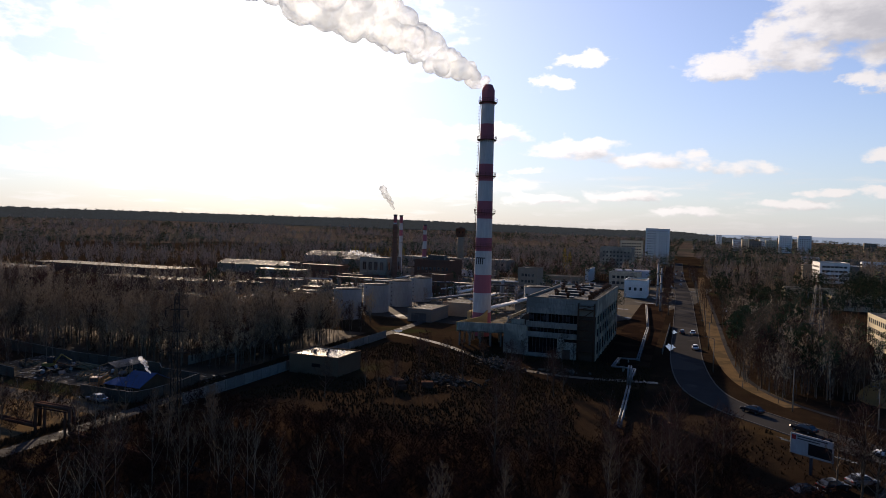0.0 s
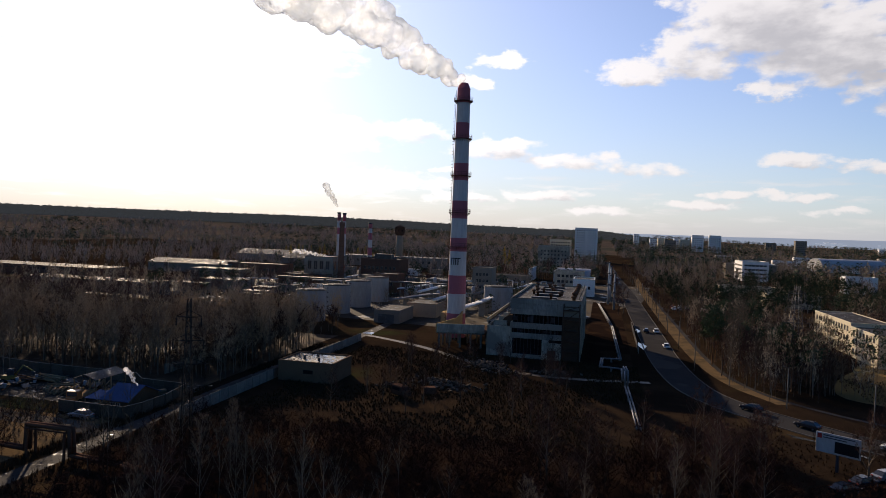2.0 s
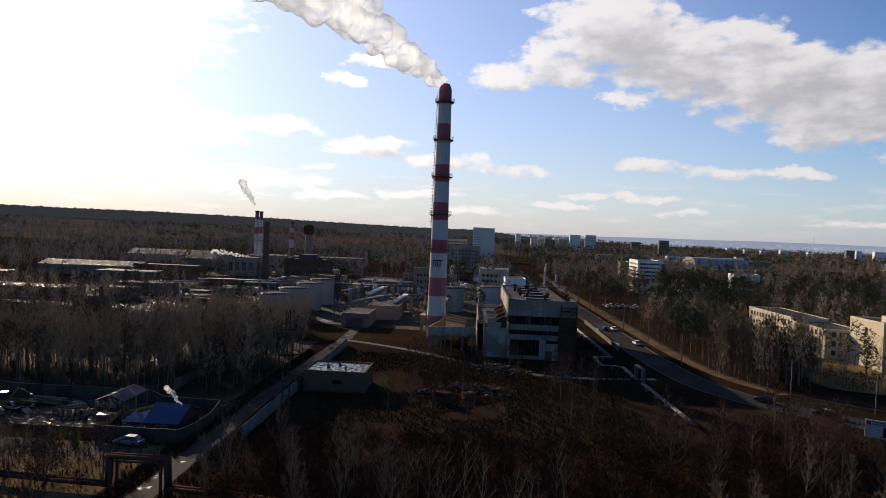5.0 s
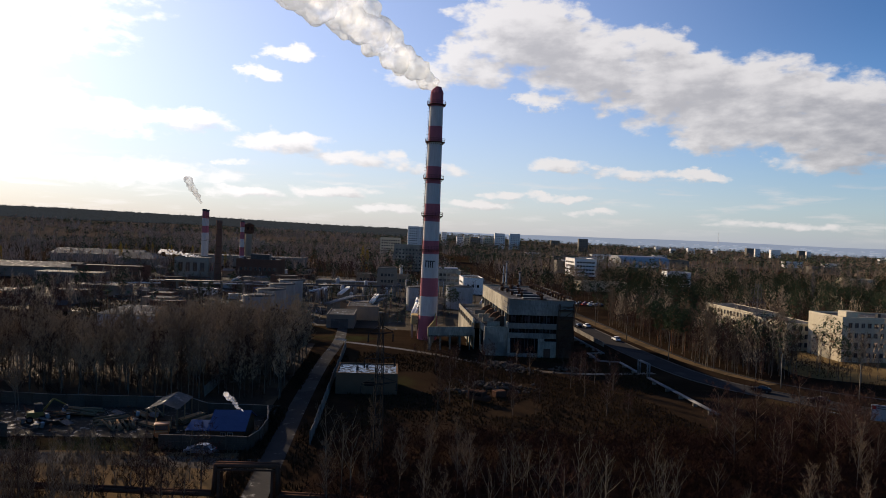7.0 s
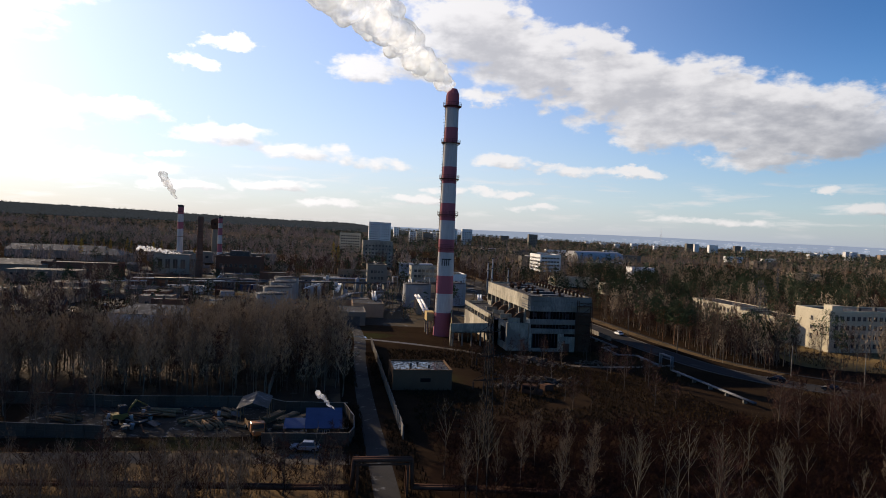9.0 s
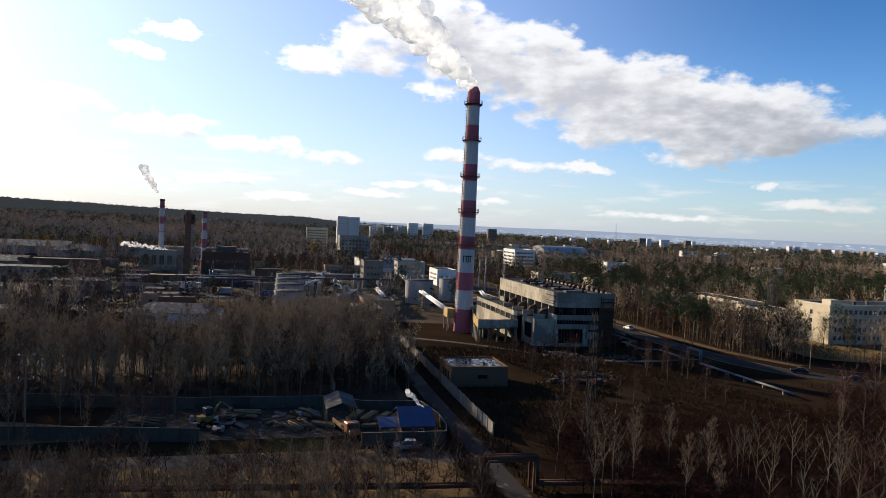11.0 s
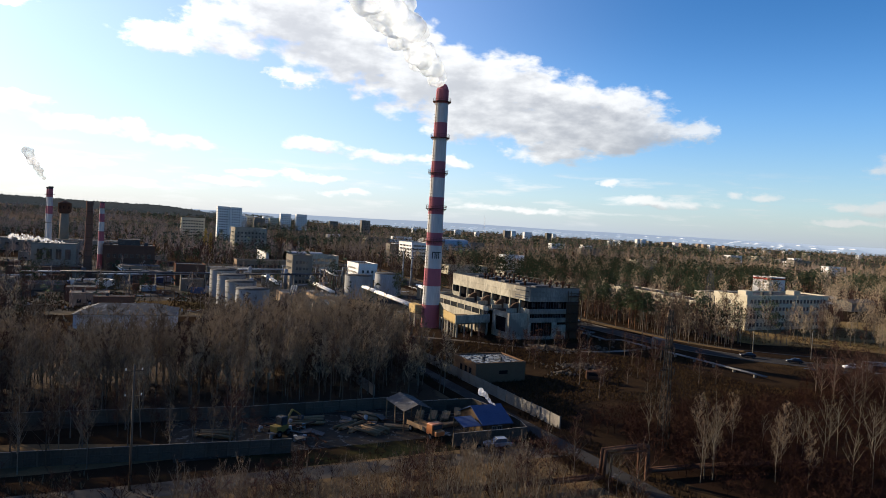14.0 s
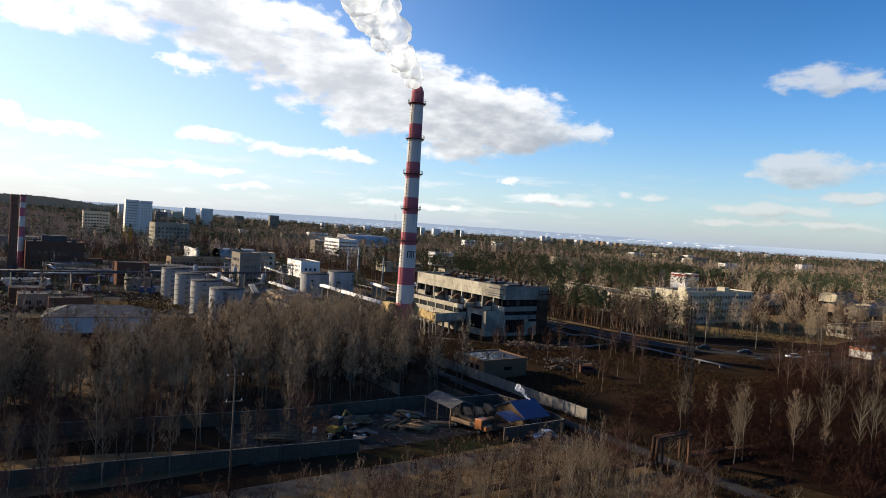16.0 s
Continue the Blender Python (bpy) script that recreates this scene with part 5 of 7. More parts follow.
def polar(seed, n, az0, az1, r0, r1, kinds, smin, smax):
    rng = random.Random(seed)
    rows = []
    while len(rows) < n:
        az, r = radians(rng.uniform(az0, az1)), math.sqrt(rng.uniform(r0 * r0, r1 * r1))
        x, y = -90 + r * math.sin(az), r * math.cos(az)
        dense = noise.noise((x * .004, y * .004, seed)) + .45
        if not clear(x, y) or rng.random() > dense * 2 or (abs(x + 8) < 14):
            continue
        pine = noise.noise((x * .0045, y * .007, 7.3)) + .6 * noise.noise((x * .015, y * .02, 2.3)) + (.3 * min(1, max(0, (r - 600) / 700)) if az > 0 else 0)
        names = [k for k, _ in kinds]
        weights = [w * (.06 + 12 * max(0, pine)) if "pine" in k else w * (.2 + 9 * max(0, -pine)) for k, w in kinds]
        rows.append((rng.choices(names, weights)[0], rng.randrange(4), x, y, rng.uniform(smin, smax), rng.uniform(0, 6.28)))
    return rows


MIX = [("far_pine", 2.4), ("far_birch", 4), ("far_bare", 2)]
BARE = [("far_pine", 1.5), ("far_birch", .8), ("far_bare", 6)]
grove("far_wood", "mixed woodland of pine and bare birch in the middle distance", polar(21, 4400, 8, 76, 430, 1150, MIX, .75, 1.1), wide=1.1)
grove("far_wood", "leafless brown woodland round the works", polar(22, 4200, -64, 8, 480, 1200, BARE, .65, 1.0), wide=1.15)
grove("far_wood", "distant mixed woodland", polar(23, 3400, 3, 78, 1150, 2200, MIX, 1.0, 1.5), wide=1.4)
grove("far_wood", "distant leafless brown woodland", polar(25, 3200, -66, 5, 1150, 2200, [("far_pine", 1.5), ("far_bare", 4)], .9, 1.25), wide=1.8)
grove("far_wood", "woodland reaching the horizon", polar(24, 2200, 5, 80, 2200, 4500, MIX, .95, 1.3), wide=2.6)


# ---- grass and weeds ----
def tufts(name, label, seed, n, x0, y0, x1, y1, material, h0, h1, blades=5, width=.05):
    rng = np.random.default_rng(seed)
    xy = rng.uniform((x0, y0), (x1, y1), (n, 2))
    v, k = [], 0
    keep = np.array([noise.noise((x * .05, y * .05, seed)) > -.12 for x, y in xy])
    xy = xy[keep]
    n = len(xy)
    base = np.repeat(np.c_[xy, np.zeros(n)], blades, 0)
    a = rng.uniform(0, 6.28, n * blades)
    d = np.c_[np.cos(a), np.sin(a), np.zeros(n * blades)]
    hgt = rng.uniform(h0, h1, (n * blades, 1))
    tip = base + d * hgt * rng.uniform(.1, .7, (n * blades, 1)) + np.c_[np.zeros((n * blades, 2)), hgt]
    side = np.c_[-d[:, 1], d[:, 0], np.zeros(n * blades)] * width
    base = base + d * .12
    verts = np.stack((base - side, base + side, tip), 1).reshape(-1, 3)
    me = tri_mesh(name, verts, np.arange(len(verts)).reshape(-1, 3), [material])
    tagged(new(name, me), label, "grass", kind="stuff")


tufts("dry_grass", "dry ochre grass on the waste ground", 3, 14000, -84, 100, -8, 178, "ochre", .2, .7, 5, .06)
tufts("dead_weeds", "tall dead weeds along the lanes", 4, 6500, -260, 40, -97, 98, "straw", .4, 1.2, 5, .05)
tufts("dead_weeds", "dead weeds beside the lane", 5, 2600, -97, 30, -93.9, 196, "scrub", .3, .9, 5, .05)
tufts("dead_weeds", "dead weeds under the concrete fence", 6, 1500, -90.2, 30, -86, 196, "scrub", .3, .9, 5, .05)
tufts("dead_weeds", "rough dead grass beside the road", 7, 5000, 2, 60, 90, 130, "scrub", .2, .6, 5, .06)
tufts("dry_grass", "ochre grass between the works buildings", 8, 4000, -200, 236, -124, 300, "ochre", .3, .8, 5, .1)
tufts("dry_grass", "sunlit ochre grass in front of the cream block", 9, 5000, 40, 136, 120, 184, "ochre", .15, .45, 5, .07)
for x, y, s in ((-345, 650, .7), (-338, 655, .75), (-330, 648, .7), (-322, 652, .8), (-314, 656, .7), (-306, 650, .75), (-292, 652, .85), (-268, 650, .8), (-262, 655, .75)):
    tree("poplar", int(s * 100) % 4, x, y, s, 130 * s)

# ---- works and town in the middle distance ----
block("works_hall", -198, 376, -179, 398, 14.8, "grey brick works hall with tall dark windows", "industrial building", wall="concrete", front=(1, 4, 2.4, 5.0, 7.5, 6), right=(1, 4, 2.4, 5.0, 7.5, 6), parapet=.6)
block("works_hall", -168, 395, -142.6, 416, 14.2, "dark brick works hall with a raised roof lantern", "industrial building", wall="brick", front=(2, 8, 1.4, 1.8, 3, 5),
      extras=[("roof_lantern", "tin", 7, 6, 14.2, 18, 13, 17.5), ("roof_vent", "steel", 20, 5, 14.2, 22, 7, 16), ("roof_vent", "steel", 3, 5, 14.2, 4.5, 7, 15.6)])
gabled("works_hall", -281, 500, -4, 30, 26, 7, 4, "wide hall with a shallow hipped tin roof", "industrial building", wall="grey_brick", hip=9)
block("works_hall", -262, 393, -222.5, 410, 7.4, "long low brown works building with a flat roof", "industrial building", wall="brick", front=(1, 12, 1.8, 1.6, 3, 3))
block("warehouse", -262, 352, -228.8, 366, 6.2, "low grey warehouse with a row of small windows", "warehouse", wall="concrete", roof="roof", front=(1, 11, 1.2, .9, 3.6, 3), parapet=0)
block("works_building", -97, 412, -62.6, 424, 7.0, "long low brown works building with a window row", "industrial building", wall="tan_brick", front=(1, 14, 1.5, 1.6, 3, 3.6), left=(1, 4, 1.4, 1.5, 3, 3.6))
block("works_sign_wall", -69, 470, -67, 506, 9.5, "white lit end wall of a low works hall", "industrial building", wall="white", parapet=0)
block("works_building", -48, 430, -29, 444, 10.2, "grey panel works building with square windows", "industrial building", wall="panel", front=(2, 6, 1.8, 1.7, 3, 3.6), left=(2, 4, 1.6, 1.6, 3, 3.6))
block("pump_house", -33.5, 374, -21.8, 396, 9.2, "white plastered pump house with two rows of small windows", "industrial building", wall="white", left=(2, 9, .8, .9, 3.6, 2.4), front=(1, 3, 1.2, 1.6, 4, 3))
block("apartment_block", -92, 945, -62.4, 958, 26.6, "cream panel apartment block with long balconies", "apartment block", wall="plaster", front=(6, 8, 2.2, 1.5, 3, 3.8), left=(6, 5, 1.6, 1.5, 3, 3.8))
block("brick_building", -136, 330, -123, 344, 9.6, "small dark brick workshop with a parapet roof", "workshop", wall="brick", front=(1, 3, 1.6, 1.8, 4, 3))
block("garage", -97.5, 224, -88, 242, 4.6, "pale blue-grey garage with a wide door", "garage", wall="grey_brick", parapet=.2, extras=[("garage_door", "tin", 1.5, -.06, 0, 7.5, 0, 3.2)])
block("garage", -92, 246, -80, 262, 5.2, "low tan workshop with a dark flat roof", "workshop", wall="tan_brick", parapet=.2, left=(1, 4, 1.2, 1.0, 2.4, 3))
block("warehouse", -430, 262, -372, 300, 4.6, "long low warehouse with a patched grey roof", "warehouse", wall="grey_brick", roof="tin", parapet=0, front=(1, 14, 2.0, .8, 2.6, 3))
block("warehouse", -300, 268, -226, 284, 4.4, "long low warehouse with a grey tin roof", "warehouse", wall="grey_brick", roof="tin", parapet=0, front=(1, 18, 2.0, .8, 2.4, 3))
block("warehouse", -420, 322, -300, 344, 5.0, "very long dark warehouse with a weathered roof", "warehouse", wall="brick", roof="roof", parapet=0, front=(1, 26, 2.2, .9, 2.9, 3))
gabled("warehouse", -318, 386, 5, 60, 22, 6, 2.5, "warehouse with a shallow pitched tin roof", "warehouse", wall="grey_brick")
gabled("warehouse", -356, 560, 3, 70, 30, 6, 4, "wide warehouse with a pale pitched roof", "warehouse", wall="grey_brick")
block("warehouse", -250, 560, -150, 585, 9, "distant pale works building with a long roof", "warehouse", wall="grey_brick", roof="roof", parapet=0, front=(1, 16, 2.4, 2, 4, 3))
block("low_shop", 66, 372, 92, 386, 6.5, "low tan shop with a flat roof", "shop", wall="plaster", left=(1, 4, 1.8, 1.6, 2.6, 3), front=(1, 7, 2, 1.6, 2.6, 3))
block("low_shop", 52, 428, 84, 442, 6.0, "low pale building with a grey roof", "shop", wall="plaster", left=(1, 4, 1.8, 1.6, 2.6, 3))
block("low_house", 104, 236, 128, 250, 8.5, "two-storey cream house among the trees", "house", wall="plaster", left=(2, 4, 1.3, 1.5, 1.6, 3.2), front=(2, 8, 1.3, 1.5, 1.6, 3.2))
block("shop_hall", 240, 313, 256, 326, 11.4, "white hall with a red band under the roof", "shop", wall="white", extras=[("red_band", "red_car", -.06, -.06, 9.9, 16, -.001, 11.2), ("red_band", "red_car", -.06, 0, 9.9, -.001, 13, 11.2)])
block("low_shop", 190, 262, 236, 280, 5.0, "long low pale market building", "shop", wall="white", roof="tin", parapet=0, front=(1, 12, 2.4, 1.6, 1.8, 3))
block("low_building", 106, 138, 154, 148, 4.4, "low cream roadside building with a flat grey roof", "shop", wall="plaster", parapet=.2, left=(1, 3, 1.6, 1.3, 1.6, 3), front=(1, 14, 1.6, 1.3, 1.4, 3))
block("kiosk", 58, 110.5, 72, 117.5, 3.4, "small roadside kiosk with an orange fascia", "kiosk", wall="white", parapet=0, extras=[("fascia", "orange", -.08, -.08, 2.5, 14.08, -.002, 3.4), ("fascia", "orange", -.08, 0, 2.5, -.002, 7, 3.4)])
for k, (x, y, w, d, h) in enumerate(((186, 184, 22, 9, 4.2), (212, 188, 26, 10, 4.8), (190, 199, 18, 8, 4.0), (214, 203, 20, 8, 4.4), (242, 186, 16, 12, 5), (262, 206, 20, 10, 4.5), (168, 230, 24, 10, 5.0), (270, 236, 30, 12, 5.5))):
    gabled("garage_row", x + 32, y, (k * 7) % 11 - 5, w, d, h, 1.2, "low garage block with a shallow grey roof", "garage", wall=("grey_brick", "plaster", "tan_brick")[k % 3])
block("ruined_shed", -176, 274, -166, 282, 5.0, "small dark roofless brick ruin", "shed", wall="brick", parapet=0)
block("low_shed", -206, 360, -176, 368, 5.0, "low dark brick shed in front of the works hall", "shed", wall="brick", parapet=.2, front=(1, 7, 1.4, 1.0, 2.2, 3))
block("low_shed", -160, 372, -140, 384, 5.5, "low dark workshop with a patched roof", "shed", wall="tan_brick", roof="tin", parapet=0, front=(1, 5, 1.4, 1.0, 2.2, 3))
block("low_shed", -150, 352, -128, 362, 4.5, "low brown shed with a tin roof", "shed", wall="brick", roof="tin", parapet=0)
block("low_shed", -118, 372, -96, 384, 5.5, "low works shed with a grey roof", "shed", wall="grey_brick", roof="tin", parapet=0, front=(1, 6, 1.4, 1.2, 2.4, 3))
block("low_shed", -100, 268, -84, 280, 4.2, "low shed beside the pipe rack", "shed", wall="tan_brick", roof="tin", parapet=0)
block("low_shed", -222, 300, -196, 312, 5.0, "low grey shed behind the wood", "shed", wall="concrete", roof="tin", parapet=0)


def arched_hall(x, y, yaw, L, D, h):
    """A hall under one long vault with a white gable."""
    root = thing("arched_hall", pose(x, y, 0, 0, 0, yaw), "long grey arched hall with a white rounded gable", "hall")
    bm = bmesh.new()
    rows = []
    for k in range(17):
        a = math.pi * k / 16
        rows.append([bm.verts.new((xx, D / 2 - math.cos(a) * D / 2, h * math.sin(a) ** .8 + 3)) for xx in (0.3, L)])
    for p, q in zip(rows, rows[1:]):
        bm.faces.new((p[0], p[1], q[1], q[0])).smooth = True
    part("vault", bm, "tank", root)
    bm = bmesh.new()
    ring = [bm.verts.new((0, D / 2 - math.cos(math.pi * k / 16) * D / 2, h * math.sin(math.pi * k / 16) ** .8 + 3)) for k in range(17)]
    base = [bm.verts.new((0, D, -.2)), bm.verts.new((0, 0, -.2))]
    f = bm.faces.new(ring + base)
    bmesh.ops.solidify(bm, geom=[f], thickness=.3)
    part("gable", bm, "white", root, "white rounded gable wall")
    part("plinth", boxes((.3, .02, -.2, L, .4, 3.0), (.3, D - .4, -.2, L, D - .02, 3.0)), "white", root)


arched_hall(235, 862, 12, 76, 36, 13)
arched_hall(-52, 476, 0, 26, 20, 7)
# the far town: azimuth, distance, top and width of each block
TOWN = [(30.4, 2500, 31, 26, "grey_brick"), (31.0, 2520, 30, 18, "white"), (32.1, 2550, 29, 34, "white"), (34.0, 2500, 30, 22, "grey_brick"), (34.5, 2520, 28, 14, "white"),
        (39.2, 2350, 16, 26, "white"), (39.7, 2370, 19, 22, "white"), (40.1, 2340, 15, 18, "white"), (41.5, 2450, 27, 14, "white"), (41.9, 2460, 27, 20, "white"), (42.4, 2440, 22, 18, "grey_brick"),
        (43.6, 2600, 21, 24, "tan_brick"), (44.0, 2620, 22, 30, "tan_brick"), (44.5, 2600, 21, 22, "white"), (45.0, 2580, 20, 24, "tan_brick"), (46.3, 2600, 22, 14, "tan_brick"), (46.7, 2620, 21, 26, "tan_brick"),
        (47.2, 2600, 19, 24, "white"), (47.8, 2640, 18, 26, "tan_brick"), (48.3, 2620, 18, 34, "tan_brick"), (49.4, 2300, 9, 46, "white"), (50.0, 2300, 9, 40, "white"), (51.2, 2500, 12, 28, "white"), (52.6, 2600, 12, 40, "white"), (54.0, 2500, 12, 26, "plaster"),
        (22.4, 2400, 22, 14, "white"), (23.6, 2500, 20, 22, "white"), (24.8, 2450, 18, 18, "white"), (26.1, 2500, 22, 26, "white"), (27.9, 2550, 18, 16, "white"), (15.2, 2300, 30, 30, "grey_brick"),
        (6.2, 1752, 41, 14, "white"), (7.6, 1700, 31, 18, "white"), (8.2, 1720, 33, 16, "plaster"), (8.8, 1690, 29, 26, "grey_brick"), (9.5, 1700, 33, 20, "white"), (10.0, 1680, 31, 22, "plaster"), (10.9, 1684, 43, 26, "white"), (12.2, 1679, 43.5, 26, "white"), (17.8, 1908, 38, 26, "grey_brick"), (57.5, 2700, 13, 20, "white"), (59.5, 2800, 12, 26, "white"), (62.0, 2700, 12, 18, "white")]
for az, r, top, w, wall in TOWN:
    x, y = -134 + r * math.sin(radians(az)), -4 + r * math.cos(radians(az))
    block("apartment_block", x, y, x + w, y + 13, top, "distant apartment block that rises from the woods", "apartment block", wall=wall, parapet=.6, roof="tin", group="distant town blocks",
          front=(max(2, int(top / 5)), max(2, int(w / 5)), 2.2, 1.6, 3, 4.6) if r < 2480 else None)
# the house specks glow faintly to imitate sunlight seen through haze
M["hazy_white"] = mat("white_walls_haze_glow", (.5, .5, .5), .95, vary=0, bump=0, amount=.3)
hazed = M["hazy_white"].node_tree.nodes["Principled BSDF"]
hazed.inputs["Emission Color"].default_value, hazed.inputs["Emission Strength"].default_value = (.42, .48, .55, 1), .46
rnd = random.Random(12)
bm = bmesh.new()
for k in range(140):
    az = rnd.choice((17, 21, 27, 28, 31, 34, 36, 40, 43, 47, 50, 53, 56)) + rnd.gauss(0, 1.3)
    r = 4716
    x, y = -90 + r * math.sin(radians(az)), r * math.cos(radians(az))
    z, w, h = rnd.choice((14, 20, 26, 32, 38)) + rnd.uniform(-3, 3), rnd.uniform(6, 26), rnd.uniform(2, 5)
    box(bm, x - w / 2, y - 12, z, x + w / 2, y + 30, z + h)
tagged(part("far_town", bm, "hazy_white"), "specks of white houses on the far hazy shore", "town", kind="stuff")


# ---- stacks, water tower, masts ----
def stripe_stack(x, y, h, r0, r1, bands, label):
    root = thing("stack", pose(x, y, 0), label, "chimney")
    for a, b, m in bands:
        z0, z1 = h * a, h * b
        part("band", turned(bmesh.new(), [(r0 + (r1 - r0) * z0 / h, z0), (r0 + (r1 - r0) * z1 / h, z1)], 20, cap=False), m, root)
    part("rim", turned(bmesh.new(), [(r1, h - .8), (r1 + .2, h - .7), (r1 + .2, h), (r1 - .25, h), (r1 - .25, h - 2)], 20, cap=False), "steel", root)
    for z in (h * .55, h * .9):
        part("gallery", turned(bmesh.new(), [(r1 + .1, z), (r1 + .9, z), (r1 + .9, z + .15), (r1 + .1, z + .15)], 16, cap=False), "rust", root)


WHITE_TOP = ((0, .66, "white_band"), (.66, .76, "red_band"), (.76, .87, "white_band"), (.87, .97, "red_band"), (.97, 1, "steel"))
stripe_stack(-195, 422, 44, 1.35, 1.2, WHITE_TOP, "slim white steel stack with red bands at the top")
stripe_stack(-197.2, 437, 44, 1.35, 1.2, WHITE_TOP, "slim white steel stack with red bands at the top")
stripe_stack(-169.5, 415, 37.4, 1.7, 1.2, ((0, .22, "red_band"), (.22, .42, "white_band"), (.42, .56, "red_band"), (.56, .7, "white_band"), (.7, .82, "red_band"), (.82, .9, "white_band"), (.9, 1, "red_band")), "brick stack with faded red and white bands")
root = thing("brick_stack", pose(-173.8, 376.3, 0), "plain tapering dark red brick chimney", "chimney")
part("shaft", turned(bmesh.new(), [(2.1, 0), (1.9, 8), (1.45, 34), (1.65, 35), (1.65, 36.9), (1.1, 36.9), (1.1, 34)], 20, cap=False), "brick", root)
bm = bmesh.new()
for k in range(9):
    turned(bm, [(1.95 - k * .055, 6 + k * 3.2), (1.99 - k * .055, 6.05 + k * 3.2), (1.99 - k * .055, 6.2 + k * 3.2), (1.93 - k * .055, 6.25 + k * 3.2)], 20, cap=False)
part("iron_band", bm, "rust", root)
root = thing("water_tower", pose(-199.5, 576, 0), "brick water tower with a wider dark tank on top", "water tower")
part("shaft", turned(bmesh.new(), [(3.4, 0), (3.0, 28)], 16), "tan_brick", root)
part("tank_house", turned(bmesh.new(), [(3.0, 28), (4.4, 29.5), (4.4, 35.5), (4.7, 35.6), (.4, 37.6)], 16), "brick", root)
for k in range(8):
    a = 2 * math.pi * k / 8
    part("window", boxes((4.2, -.6, 31.5, 4.36, .6, 33.6)), "dark", root).matrix_local = pose(0, 0, 0, 0, 0, math.degrees(a))


def lattice(name, x, y, h, w0, w1, arms, label, category, yaw=0.0, material="steel", group=""):
    """A four-legged lattice mast with braces and cross arms."""
    root = thing(name, pose(x, y, 0, 0, 0, yaw), label, category, group)
    n = max(4, int(h / 2.2))

    def corner(k, z):
        w = w0 + (w1 - w0) * z / h
        return (w / 2 * (1, 1, -1, -1)[k % 4], w / 2 * (1, -1, -1, 1)[k % 4], z)

    for k in range(4):
        part("leg", tube(bmesh.new(), corner(k, 0), corner(k, h), .1, .06, sides=4), material, root)
    bm = bmesh.new()
    for i in range(n):
        for k in range(4):
            for a, b in ((k, k + 1), (k + 1, k)):
                tube(bm, corner(a, h * i / n), corner(b, h * (i + 1) / n), .035, sides=3)
                if h < 30:
                    part("brace", bm, material, root)
                    bm = bmesh.new()
    if h < 30:
        bm.free()
    else:
        tagged(part("bracing", bm, material, root), kind="stuff")
    for z, reach in arms:
        for s in (-1, 1):
            bm = bmesh.new()
            tube(bm, (0, -.35, z), (s * reach, 0, z + .1), .07, .04, sides=4)
            tube(bm, (0, .35, z), (s * reach, 0, z + .1), .07, .04, sides=4)
            tube(bm, (0, 0, z + 1.1), (s * reach, 0, z + .15), .05, .04, sides=4)
            part("insulator", turned(bmesh.new(), [(.06, z - 1.2), (.14, z - 1.1), (.06, z - .9), (.14, z - .7), (.06, z - .5), (.13, z - .3), (.05, z - .05)], 6, cx=s * reach), material, root)
            part("cross_arm", bm, material, root)
    return root


lattice("power_pylon", -77, 84, 22.8, 1.5, .5, ((13, 2.6), (16.5, 2.2), (20, 1.8)), "dark steel lattice power pylon with insulator arms", "pylon", 20, "pylon")
lattice("power_pylon", 27.5, 171, 24, 4.2, .9, ((15, 3.2), (18.5, 2.6), (22, 2.0)), "grey steel lattice power pylon among pines", "pylon", 10)
lattice("radio_mast", 151, 331, 22, 1.6, .6, ((15, 1.6), (18, 1.4), (20.5, 1.2)), "slim lattice mast among the trees", "mast", 0)
lattice("radio_mast", 900, 1900, 75, 6, 1.5, (), "tall distant lattice transmitter mast", "mast", 0, "white")


def flood_mast(x, y, h):
    root = thing("light_mast", pose(x, y, 0), "tall pale steel mast with platforms", "mast", "masts beyond the boiler house")
    part("pole", turned(bmesh.new(), [(.55, 0), (.3, h)], 10), "tank", root)
    for z in (h * .45, h * .72, h * .97):
        part("platform", turned(bmesh.new(), [(.3, z), (.9, z), (.9, z + .5), (.3, z + .5)], 8), "steel", root)


for x, y, h in ((-14.6, 339, 21.4), (-13.5, 354, 18.6), (-12.1, 315, 17.2)):
    flood_mast(x, y, h)


